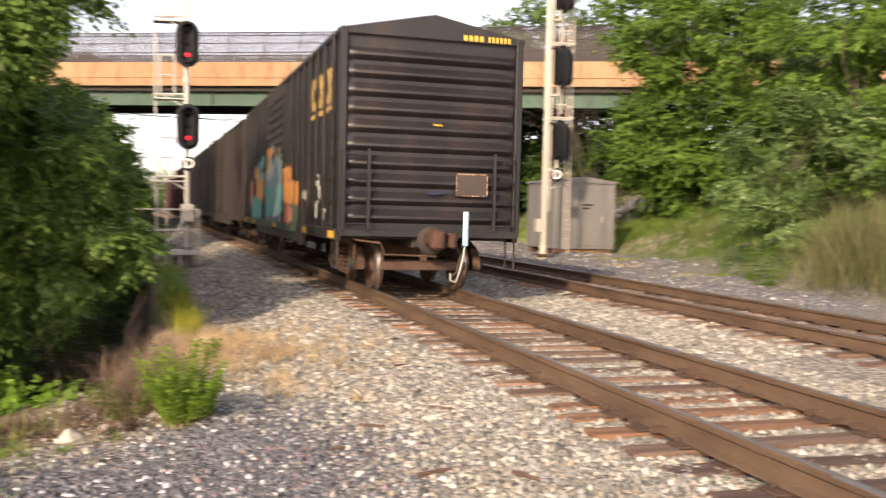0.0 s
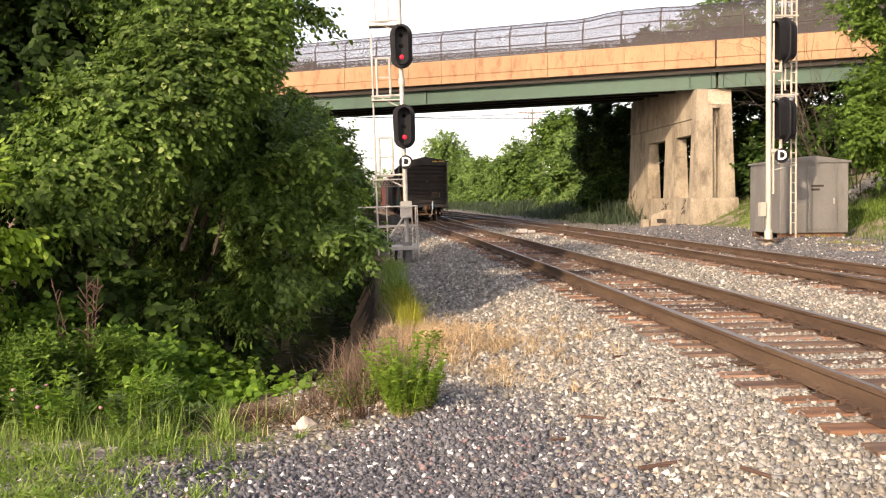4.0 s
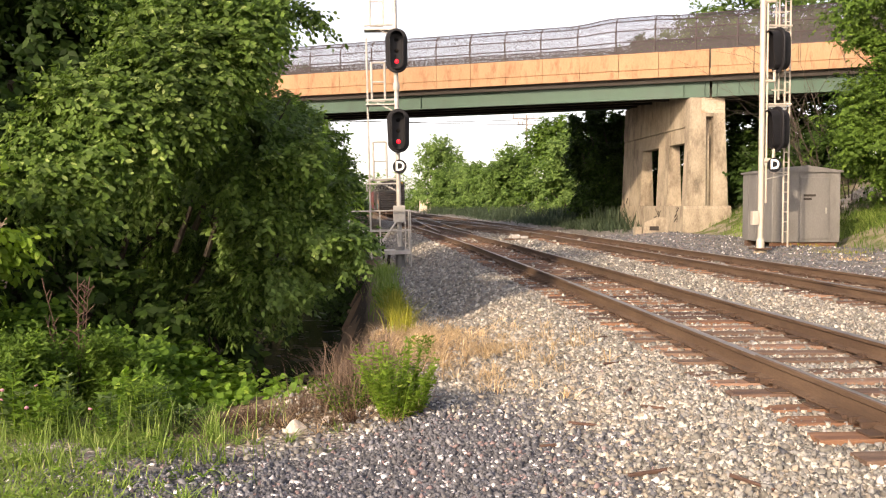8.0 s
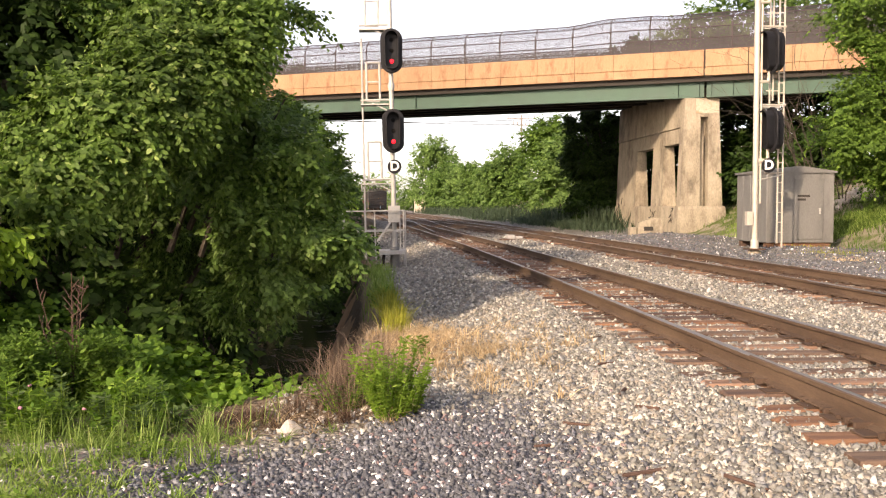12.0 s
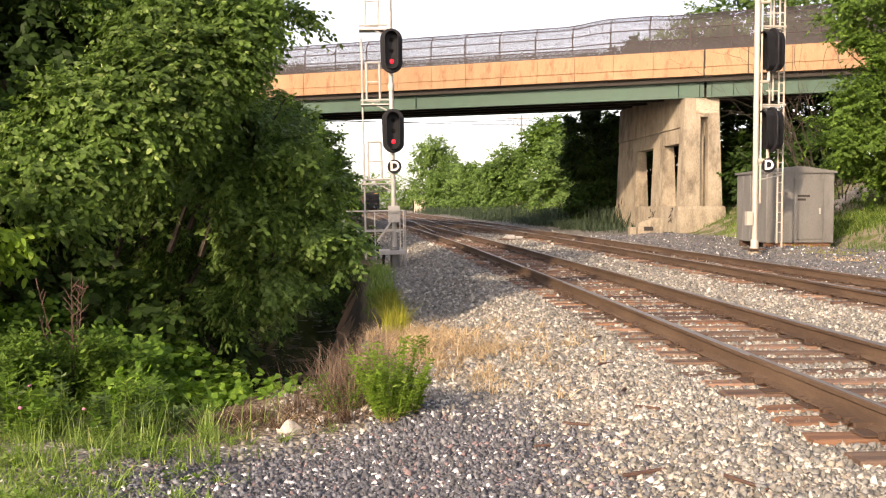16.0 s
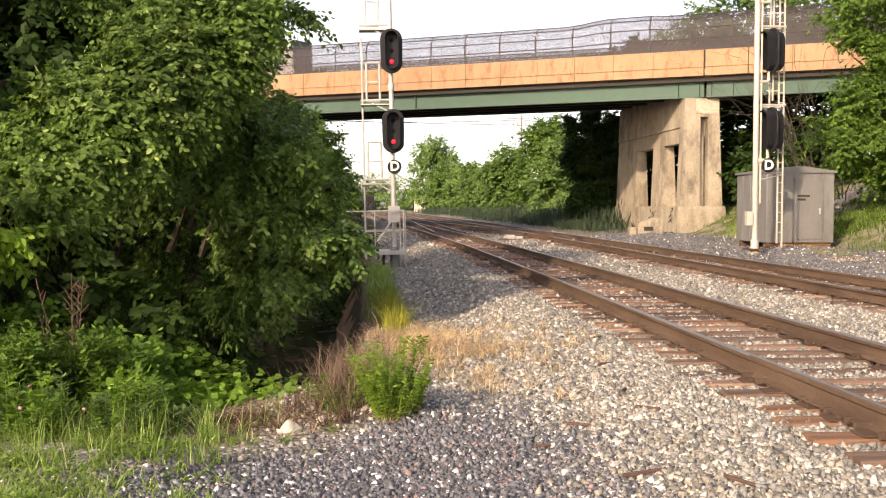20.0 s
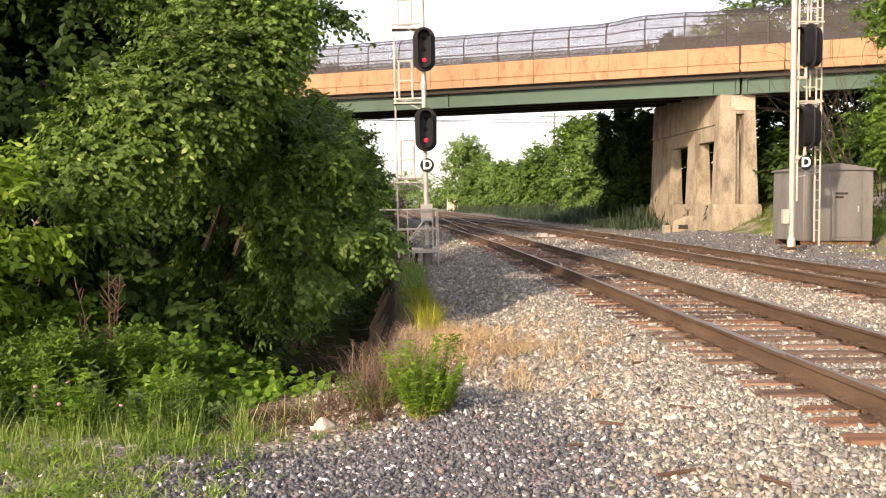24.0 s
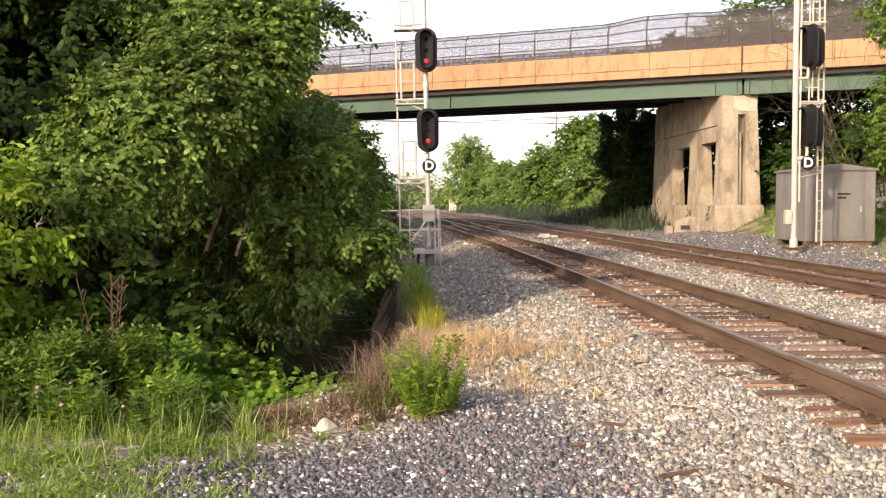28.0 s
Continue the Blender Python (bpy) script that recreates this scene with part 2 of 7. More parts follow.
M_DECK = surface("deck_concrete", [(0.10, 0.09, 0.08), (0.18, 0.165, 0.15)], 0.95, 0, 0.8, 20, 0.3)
M_FENCE = surface("fence_steel", [(0.05, 0.04, 0.042), (0.09, 0.07, 0.072)], 0.7, 0.4, 3, 40, 0.1)
M_WIRE = surface("chain_link_wire", [(0.034, 0.028, 0.032), (0.054, 0.046, 0.052)], 0.6, 0.3, 3, 40, 0)
M_GALV = surface("galvanised_steel", [(0.34, 0.325, 0.31), (0.44, 0.425, 0.40), (0.54, 0.52, 0.49)], 0.55, 0.25, 5, 60, 0.1,
                 stain=(0.36, 0.325, 0.29), stain_scale=2.5, stain_amount=0.33)
M_WHITEPOST = surface("mast_aluminium", [(0.40, 0.36, 0.31), (0.52, 0.475, 0.415)], 0.5, 0.15, 4, 50, 0.1, stain=(0.30, 0.22, 0.16), stain_scale=3.0, stain_amount=0.3)
M_BLACK = surface("signal_black", [(0.008, 0.008, 0.010), (0.015, 0.015, 0.018)], 0.55, 0, 5, 60, 0.05, spec=0.25)
M_SIGNWHITE = surface("sign_white", [(0.78, 0.78, 0.76), (0.82, 0.82, 0.80)], 0.5, 0, 8, 60, 0)
M_RED = glow("red_lamp", (0.95, 0.012, 0.03), 0.62)
M_LENS = surface("dark_lens", [(0.008, 0.008, 0.008), (0.016, 0.015, 0.014)], 0.9, 0, 5, 60, 0, spec=0.03)
M_BUNGALOW = surface("bungalow_aluminium", [(0.135, 0.132, 0.128), (0.18, 0.176, 0.17), (0.235, 0.23, 0.222)], 0.6, 0.2, 0.9, 24, 0.1,
                     stain=(0.125, 0.12, 0.118), stain_scale=1.1, stain_amount=0.4, stretch=(1.5, 1.5, 0.5))
M_CARBLACK = surface("boxcar_black", [(0.0080, 0.0075, 0.0086), (0.0135, 0.0126, 0.0142), (0.022, 0.020, 0.0218)], 0.46, 0, 0.8, 30, 0.15,
                     stain=(0.042, 0.025, 0.018), stain_scale=0.9, stain_amount=0.44, stretch=(1, 1, 0.5))
M_CARBROWN = surface("boxcar_brown", [(0.016, 0.012, 0.011), (0.027, 0.019, 0.0175), (0.040, 0.029, 0.026)], 0.75, 0, 0.8, 30, 0.15,
                     stain=(0.06, 0.05, 0.045), stain_scale=0.7, stain_amount=0.4, stretch=(1.5, 1.5, 0.3))
M_CARRED = surface("hopper_red", [(0.060, 0.014, 0.013), (0.10, 0.024, 0.021)], 0.65, 0, 0.8, 30, 0.15)
M_RUST = surface("running_gear_rust", [(0.035, 0.022, 0.017), (0.075, 0.042, 0.028), (0.13, 0.072, 0.046)], 0.85, 0.1, 5, 50, 0.5)
M_COUPLER = surface("coupler_rust", [(0.030, 0.014, 0.010), (0.060, 0.027, 0.019), (0.10, 0.050, 0.034)], 0.85, 0.1, 5, 50, 0.5)
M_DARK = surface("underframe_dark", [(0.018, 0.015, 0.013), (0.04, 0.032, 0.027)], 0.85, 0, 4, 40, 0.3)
M_WHEEL = surface("wheel_steel", [(0.35, 0.32, 0.30), (0.5, 0.47, 0.45)], 0.3, 0.9, 4, 60, 0.05)
M_YELLOW = surface("yellow_paint", [(0.55, 0.31, 0.035), (0.66, 0.40, 0.06)], 0.6, 0, 6, 40, 0)
M_BARK = surface("bark", [(0.028, 0.022, 0.017), (0.055, 0.044, 0.034), (0.09, 0.072, 0.055)], 0.95, 0, 3, 25, 0.9, stretch=(2, 2, 0.5), bump_size=0.03)
M_STALKBARK = surface("dead_stalk_bark", [(0.055, 0.030, 0.023), (0.12, 0.070, 0.052)], 0.95, 0, 6, 60, 0.2)
M_LEAF = foliage("tree_leaves", (0.045, 0.086, 0.018), (0.115, 0.196, 0.046), (0.19, 0.27, 0.085))
# sunlit copy of the tree's leaves, with bright highlights in the accent colour
M_SUNLEAF = foliage("sunlit_spray_leaves", (0.042, 0.080, 0.016), (0.128, 0.210, 0.046), (0.34, 0.43, 0.15), 0.4, 0.5)
# inner copy of the same leaves, green lifted to offset the crown's shade
M_INLEAF = foliage("lifted_inner_leaves", (0.048, 0.092, 0.020), (0.150, 0.245, 0.062), (0.26, 0.36, 0.12), 0.35, 0.45)
M_LEAF2 = foliage("bright_leaves", (0.042, 0.082, 0.012), (0.106, 0.190, 0.031), (0.185, 0.275, 0.056))
# far crowns: leaf green paled to carry the distance haze
M_LEAFFAR = foliage("haze_paled_leaves", (0.078, 0.140, 0.038), (0.170, 0.265, 0.075), (0.22, 0.31, 0.10))
# darkened leaf copy for shaded growth: the shade sits in the green itself
M_LEAFDARK = foliage("shade_painted_leaves", (0.016, 0.034, 0.008), (0.042, 0.085, 0.017), (0.07, 0.12, 0.028))
M_VINE = foliage("vine_leaves", (0.058, 0.122, 0.016), (0.150, 0.262, 0.038), (0.27, 0.39, 0.075))
M_SILVER = foliage("silver_leaves", (0.058, 0.105, 0.030), (0.150, 0.225, 0.080), (0.36, 0.42, 0.26))
M_CLOVER = surface("clover_pink", [(0.36, 0.14, 0.20), (0.55, 0.28, 0.34)], 0.8, 0, 40, 200, 0.3)
M_LIME = foliage("lime_leaves", (0.10, 0.18, 0.022), (0.215, 0.33, 0.05), (0.33, 0.41, 0.10))
M_YELLOWGRASS = foliage("yellow_grass", (0.18, 0.20, 0.03), (0.34, 0.33, 0.06), (0.42, 0.40, 0.10))
M_LITTER = foliage("fallen_stems", (0.060, 0.034, 0.024), (0.145, 0.090, 0.062), (0.26, 0.18, 0.12), 0.2)
M_STALK = foliage("dead_stalks", (0.12, 0.082, 0.060), (0.28, 0.20, 0.145), (0.46, 0.36, 0.25), 0.2)
M_GRASS = foliage("green_grass", (0.11, 0.175, 0.035), (0.245, 0.345, 0.095), (0.42, 0.44, 0.19))
M_BANKGRASS = foliage("bank_grass", (0.042, 0.080, 0.015), (0.105, 0.175, 0.038), (0.20, 0.24, 0.07))
M_DRY = foliage("dry_grass", (0.40, 0.285, 0.165), (0.62, 0.48, 0.30), (0.78, 0.67, 0.48), 0.25)
M_REED = foliage("reeds", (0.05, 0.07, 0.022), (0.19, 0.18, 0.09), (0.33, 0.28, 0.17), 0.25)
M_REEDFAR = foliage("far_reeds", (0.026, 0.044, 0.026), (0.058, 0.085, 0.050), (0.09, 0.11, 0.065), 0.2)
M_CLAY = surface("bank_clay", [(0.10, 0.064, 0.042), (0.165, 0.112, 0.074), (0.21, 0.15, 0.10)], 0.9, 0, 1.2, 18, 0.6, spec=0.1, stain=(0.075, 0.05, 0.034), stain_scale=1.4, stain_amount=0.4, stretch=(1, 0.5, 2.5), bump_size=0.04)
M_WATER = surface("stream_water", [(0.010, 0.009, 0.007), (0.018, 0.016, 0.012)], 0.25, 0, 0.8, 5, 0.5, spec=0.08, bump_size=0.04)
M_ROCK = surface("pale_rock", [(0.34, 0.29, 0.25), (0.47, 0.42, 0.37), (0.56, 0.52, 0.47)], 0.9, 0, 4, 30, 0.5)
M_WETSTONE = surface("wet_stone", [(0.018, 0.016, 0.013), (0.035, 0.031, 0.026), (0.06, 0.054, 0.046)], 0.4, 0, 4, 30, 0.4)
M_WALLFAR = surface("pale_wall", [(0.55, 0.46, 0.36), (0.68, 0.60, 0.50)], 0.9, 0, 1, 10, 0.1)
M_WOODPOLE = surface("pole_wood", [(0.16, 0.13, 0.11), (0.25, 0.21, 0.18)], 0.9, 0, 1, 20, 0.2)

# ---- lie of the land ----
def smooth(a, b, x):
    t = np.clip((np.asarray(x, float) - a) / (np.asarray(b, float) - a), 0, 1)
    return t * t * (3 - 2 * t)


ROUTE_Y = np.array([-60, 0, 16, 22, 30, 38, 43, 50, 56, 62, 85, 114, 149, 195, 218, 253, 360, 520])
ROUTE_X = np.array([4.14, 4.14, 4.14, 4.09, 4.03, 3.90, 3.74, 3.52, 3.36, 3.22, 2.60, 2.03, 1.56, 0.75, 0.4, -0.3, -2.4, -6.0])


def gentle(y, ys, xs):
    """Interpolates a centre line and rounds its corners."""
    y = np.asarray(y, float)
    return sum(np.interp(y + d, ys, xs) for d in (-7, -4.5, -2, 0, 2, 4.5, 7)) / 7


def train_line(y):
    return gentle(y, ROUTE_Y, ROUTE_X)


def straight_line(y):
    return gentle(y, [-60, 16, 30, 45, 62, 95, 150, 222, 360, 520], [4.14, 4.14, 4.04, 4.02, 4.16, 4.6, 4.2, 3.4, 0.9, -3.0])


def second_line(y):
    return gentle(y, [-60, 45, 60, 100, 167, 222, 360, 520], [8.54, 8.54, 8.75, 8.4, 7.2, 6.3, 3.5, -0.5])


def cross_line(y):
    return gentle(y, [44, 50, 96, 102], [8.58, 8.35, 4.85, 4.6])


def left_edge(y):
    return np.minimum(train_line(y), straight_line(y)) - 4.14


def ground_z(x, y):
    """Height of the ground over the rails' top."""
    x, y = np.asarray(x, float), np.asarray(y, float)
    shift = left_edge(y)
    u = x - shift
    z = -0.226 - (0.17 + 0.26 * smooth(8, 26, y)) * smooth(2.55, 1.0, u) - 0.05 * smooth(0.6, -1.5, u)
    # stream bed beside the line
    edge = smooth(-1.9, -1.1, u)
    cut = smooth(10.0 - 1.3 * edge, 14.5 - 2.6 * edge, y) * (1 - smooth(70, 100, y))
    bed = np.clip((-0.02 - u) / 1.0, 0, 1) * (1 - 0.75 * smooth(-3.4, -6.0, u))
    z = z - 2.15 * cut * bed
    # verge drops towards the stream in front of the vines
    z = z - 0.45 * smooth(7.4, 10.5, y) * smooth(-0.6, -2.6, u)
    # dip between the lines
    z = z - 0.07 * np.exp(-((x - (straight_line(y) + second_line(y)) / 2) / 0.55) ** 2)
    # shoulder and bank on the far side
    w = x - (second_line(y) - 8.54)
    z = z + 0.05 * smooth(10.2, 11.0, w) + 0.12 * smooth(11.5, 14.0, w)
    foot = np.interp(y, [-10, 8, 14, 20, 26, 34, 44, 60, 90], [11.0, 11.3, 12.2, 14.2, 15.6, 16.2, 16.2, 16.8, 17.8])
    z = z + 0.46 * np.clip(w - foot, 0, 3.0) + 0.30 * np.clip(w - foot - 3.0, 0, 9.0)
    # road embankments at both ends of the bridge
    along = (x - 16.75) * 0.8965 - (y - 46.0) * 0.4431
    across = (x - 16.75) * 0.4431 + (y - 46.0) * 0.8965 - 6.0
    flank = 1 - smooth(6.5, 19.0, np.abs(across))
    hill = 7.9 * flank * smooth(9.0, 16.0, along)
    z = np.where(hill > 0.01, np.maximum(z, hill + 0 * z), z)
    hill = 7.9 * flank * smooth(-27.0, -36.0, along)
    z = np.where(hill > 0.01, np.maximum(z, hill), z)
    far = smooth(80, 140, y) * (1 - smooth(-3.5, -9, u))
    z = z - 0.5 * smooth(-2, -8, u) * smooth(80, 130, y) * far
    # small unevenness away from the ballast
    rough = smooth(1.8, 0.4, u) + smooth(11.0, 13.0, w)
    z = z + rough * 0.035 * (np.sin(x * 2.3 + 1.7 * np.sin(y * 0.9)) + np.sin(y * 1.7 + 1.1 * x))
    return z


def gz(x, y):
    return float(ground_z(x, y))


def build_ground():
    ys = np.concatenate([np.arange(-14, 2, 1.0), np.arange(2, 20, 0.16), np.arange(20, 45, 0.4), np.arange(45, 110, 1.1),
                         np.arange(110, 300, 6), np.array([300, 330, 380, 450, 560, 700, 900, 1300, 2000, 3500])])
    xs = np.concatenate([np.array([-2500, -1200, -600, -300, -160, -90, -55]), np.arange(-38, -8, 2.0), np.arange(-8, -3, 0.3),
                         np.arange(-3, 12, 0.15), np.arange(12, 34, 0.5), np.array([36, 40, 46, 55, 70, 95, 140, 220, 400, 800, 1500, 2500])])
    X, Y = np.meshgrid(xs, ys)
    Z = ground_z(X, Y)
    V = np.stack([X, Y, Z], -1).reshape(-1, 3)
    nx, ny = len(xs), len(ys)
    a = (np.arange(ny - 1)[:, None] * nx + np.arange(nx - 1)[None]).ravel()
    F = np.stack([a, a + 1, a + nx + 1, a + nx], 1)
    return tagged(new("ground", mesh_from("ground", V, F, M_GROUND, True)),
                  "gravel, earth and grass ground falling to a stream bed", "ground", kind="structure")


def ground_material():
    """Ballast by the rails, slate gravel in the foreground, earth, grass on the banks."""
    m = bpy.data.materials.new("ground_cover")
    m.use_nodes = True
    nt = m.node_tree
    n, link = nt.nodes, nt.links.new
    bsdf = n["Principled BSDF"]
    bsdf.inputs["Specular IOR Level"].default_value = 0.2
    tc, sep = n.new("ShaderNodeTexCoord"), n.new("ShaderNodeSeparateXYZ")
    link(tc.outputs["Object"], sep.inputs["Vector"])

    def noise_of(scale, detail=4):
        t = n.new("ShaderNodeTexNoise")
        t.inputs["Scale"].default_value, t.inputs["Detail"].default_value = scale, detail
        link(tc.outputs["Object"], t.inputs["Vector"])
        return t.outputs["Fac"]

    def maths(op, a, b):
        t = n.new("ShaderNodeMath")
        t.operation = op
        for i, v in enumerate((a, b)):
            if isinstance(v, (int, float)):
                t.inputs[i].default_value = v
            else:
                link(v, t.inputs[i])
        return t.outputs[0]

    def step(value, lo, hi):
        t = n.new("ShaderNodeMapRange")
        t.interpolation_type = "SMOOTHSTEP"
        t.inputs["From Min"].default_value, t.inputs["From Max"].default_value = lo, hi
        link(value, t.inputs["Value"])
        return t.outputs["Result"]

    def blend(f, a, b):
        t = n.new("ShaderNodeMix")
        t.data_type = "RGBA"
        link(f, t.inputs["Factor"])
        for k, v in (("A", a), ("B", b)):
            if isinstance(v, tuple):
                t.inputs[k].default_value = (*v, 1)
            else:
                link(v, t.inputs[k])
        return t.outputs["Result"]

    vor = n.new("ShaderNodeTexVoronoi")
    vor.inputs["Scale"].default_value = 22
    link(tc.outputs["Object"], vor.inputs["Vector"])
    cell = n.new("ShaderNodeSeparateColor")
    link(vor.outputs["Color"], cell.inputs["Color"])
    tone = n.new("ShaderNodeValToRGB")
    el = tone.color_ramp.elements
    el[0].color, el[1].color = (0.16, 0.145, 0.13, 1), (0.54, 0.50, 0.45, 1)
    e = el.new(0.5)
    e.color = (0.34, 0.31, 0.27, 1)
    link(cell.outputs[0], tone.inputs["Fac"])
    edge = step(vor.outputs["Distance"], 0.75, 0.35)
    ballast = blend(edge, (0.17, 0.155, 0.135), tone.outputs["Color"])
    wobble = maths("MULTIPLY", maths("SUBTRACT", noise_of(1.1), 0.5), 1.3)
    x, y = maths("ADD", sep.outputs["X"], wobble), maths("ADD", sep.outputs["Y"], wobble)
    grain = noise_of(14)
    earth = blend(grain, (0.12, 0.088, 0.062), (0.26, 0.20, 0.145))
    green = blend(noise_of(3.0), (0.06, 0.10, 0.02), (0.19, 0.22, 0.07))
    slate = blend(edge, (0.062, 0.064, 0.072), blend(cell.outputs[1], (0.06, 0.063, 0.07), (0.17, 0.173, 0.185)))
    col = ballast
    near = maths("MULTIPLY", step(maths("SUBTRACT", y, maths("MULTIPLY", x, 0.72)), 7.45, 6.95), step(x, 1.65, 1.2))
    col = blend(near, col, slate)
    straw = maths("MULTIPLY", maths("MULTIPLY", step(sep.outputs["Y"], 9.2, 10.6), step(sep.outputs["Y"], 14.6, 13.2)), maths("MULTIPLY", step(x, -0.6, 0.1), step(x, 1.5, 0.9)))
    col = blend(maths("MULTIPLY", straw, step(noise_of(5.0), 0.35, 0.55)), col, blend(grain, (0.20, 0.125, 0.075), (0.46, 0.30, 0.17)))
    leftside = maths("MULTIPLY", step(x, 0.7, 0.0), step(sep.outputs["Y"], 7.0, 7.7))
    leftside = maths("MAXIMUM", leftside, maths("MULTIPLY", step(x, -0.5, -1.2), maths("MAXIMUM", step(y, 6.9, 7.4), step(y, 4.2, 3.6))))
    col = blend(leftside, col, earth)
    col = blend(step(x, 9.8, 10.9), col, blend(edge, (0.13, 0.125, 0.115), blend(cell.outputs[1], (0.17, 0.165, 0.155), (0.33, 0.315, 0.29))))
    bank = step(x, 14.6, 16.6)
    col = blend(bank, col, blend(step(noise_of(1.2), 0.42, 0.58), (0.30, 0.26, 0.20), green))
    # colour darkens below the bank: wet earth with the hollow's shade mixed in
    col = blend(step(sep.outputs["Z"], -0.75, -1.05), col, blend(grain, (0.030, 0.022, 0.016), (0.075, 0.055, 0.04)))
    away = step(sep.outputs["Y"], 120, 200)
    sides = maths("MAXIMUM", step(sep.outputs["X"], 16, 24), step(sep.outputs["X"], -4, -10))
    col = blend(maths("MULTIPLY", away, sides), col, green)
    link(col, bsdf.inputs["Base Color"])
    bsdf.inputs["Roughness"].default_value = 0.95
    b = n.new("ShaderNodeBump")
    b.inputs["Strength"].default_value, b.inputs["Distance"].default_value = 0.8, 0.03
    link(maths("ADD", edge, grain), b.inputs["Height"])
    link(b.outputs["Normal"], bsdf.inputs["Normal"])
    return m


M_GROUND = ground_material()
build_ground()

# ---- railway lines ----
RAIL_OUT = [(-0.076, -0.172), (0.076, -0.172), (0.076, -0.162), (0.016, -0.142), (0.010, -0.056), (0.035, -0.042), (0.037, -0.009),
            (0.024, 0.0), (-0.024, 0.0), (-0.037, -0.009), (-0.035, -0.042), (-0.010, -0.056), (-0.016, -0.142), (-0.076, -0.162)]


def rail_geo(line, off, y0, y1):
    ys = np.concatenate([np.arange(y0, min(y1, 40), 4.0), np.arange(max(y0, 40), y1, 3.0), [y1]])
    xs = line(ys)
    rings = []
    for i, y in enumerate(ys):
        dx = (line(y + 0.5) - line(y - 0.5))
        d = Vector((float(dx), 1, 0)).normalized()
        s = Vector((d.y, -d.x, 0))
        rings.append((Vector((float(xs[i]), y, 0)) + s * off, s, Vector((0, 0, 1))))
    g = Geo()
    g.sweep(RAIL_OUT, rings)
    n = len(RAIL_OUT)
    for i in range(len(rings) - 1):
        for k in (6, 7, 8):
            g.m[i * n + k] = 1 if k == 7 or i % 3 else 0
    return g


def tie_mesh(seed):
    r = random.Random(seed)
    g = Geo()
    g.box(-1.25, 1.25, -0.115, 0.115, -0.18, 0, 0.014)
    g.v = [(x + r.uniform(-0.02, 0.02) * (abs(x) > 1.1), y + r.uniform(-0.008, 0.008), z + r.uniform(-0.008, 0.004) * (z > -0.05)) for x, y, z in g.v]
    me = g.mesh("tie")
    me.materials.append(M_TIE)
    return me


TIES = [tie_mesh(k) for k in range(6)]


def build_track(name, label, line, y0, y1, near_end):
    track = thing(name, label=label, category="railway track", kind="structure")
    for off in (-0.753, 0.753):
        part("rail", rail_geo(line, off, y0, y1), [M_RAIL, M_RAILTOP], track, "brown steel rail with a polished running surface", True)
    r = random.Random(len(name))
    y, plates, far = y0 + 0.2, Geo(), Geo()
    while y < y1:
        c, slope = float(line(y)), float(line(y + 0.5) - line(y - 0.5))
        m = pose(c + r.uniform(-0.05, 0.05), y, -0.187 + r.uniform(-0.012, 0.006), 0, r.uniform(-0.3, 0.3), -math.degrees(slope) + r.uniform(-2.2, 2.2))
        if y < near_end and y > -2:
            tie = new("tie", TIES[r.randrange(6)])
            tie.parent, tie.matrix_basis = track, m
            for off in (-0.753, 0.753) if y < 40 else ():
                t = m @ pose(off, 0, 0)
                plates.box(-0.17, 0.17, -0.09, 0.09, 0.002, 0.016, 0.004, t)
                if r.random() < 0.4:  # rail anchors clipped round the foot on both sides of the tie
                    for sy in (-0.15, 0.15):
                        plates.box(-0.105, 0.105, sy - 0.016, sy + 0.016, 0.004, 0.05, 0.006, t)
                for sx in (-0.095, 0.095):
                    for sy in (-0.05, 0.05):
                        if r.random() < 0.45:
                            plates.box(sx - 0.017, sx + 0.017, sy - 0.014, sy + 0.014, 0.016, 0.045, 0.004, t)
        elif y < 170:
            far.box(-1.3, 1.3, -0.115, 0.115, -0.18, 0, 0, m)
        y += 0.495 + r.uniform(-0.045, 0.045)
    if plates.v:
        tagged(part("tie_plates", plates, M_PLATE, track, "rusty tie plates and spikes"), kind="stuff")
    if far.v:
        tagged(part("far_ties", far, M_TIEFAR, track, "weathered wooden ties"), kind="stuff")
    return track


build_track("track_1", "main line on weathered wooden ties in pale ballast", train_line, -8, 420, 62)
build_track("track_2", "second line with brown rails on wooden ties", second_line, -8, 420, 62)
build_track("track_3", "straight route leaving the main line at the turnout", straight_line, 47, 420, 40)
build_track("track_4", "crossover rails between the two lines", cross_line, 46, 101, 40)

# ---- bridge ----
BX, BY = Vector((0.8965, -0.4431, 0)).normalized(), Vector((0.4431, 0.8965, 0)).normalized()
BRIDGE = Matrix(((BX.x, BY.x, 0, 16.75), (BX.y, BY.y, 0, 46.0), (0, 0, 1, 0), (0, 0, 0, 1)))
Z_SOFFIT, Z_FASCIA, Z_TOP, DECK_W = 6.82, 7.87, 9.16, 12.2
B0, B1 = -62.0, 34.0  # ends along the bridge; 0 is the deck joint over the pier


def cant(y):
    """The deck tilts up towards its far side."""
    return 0.056 * y


def fence_profile(k):
    """Points of the fence's section: upright, then curved in over the walk."""
    pts = [(0.0, 0.0), (0.0, 0.55), (0.0, 1.05)] + [(0.55 - 0.55 * math.cos(a), 1.05 + 0.68 * math.sin(a)) for a in (0.35, 0.7, 1.05, 1.35)]
    ts = np.linspace(0, len(pts) - 1, k)
    return [(float(np.interp(t, range(len(pts)), [p[0] for p in pts])), float(np.interp(t, range(len(pts)), [p[1] for p in pts]))) for t in ts]


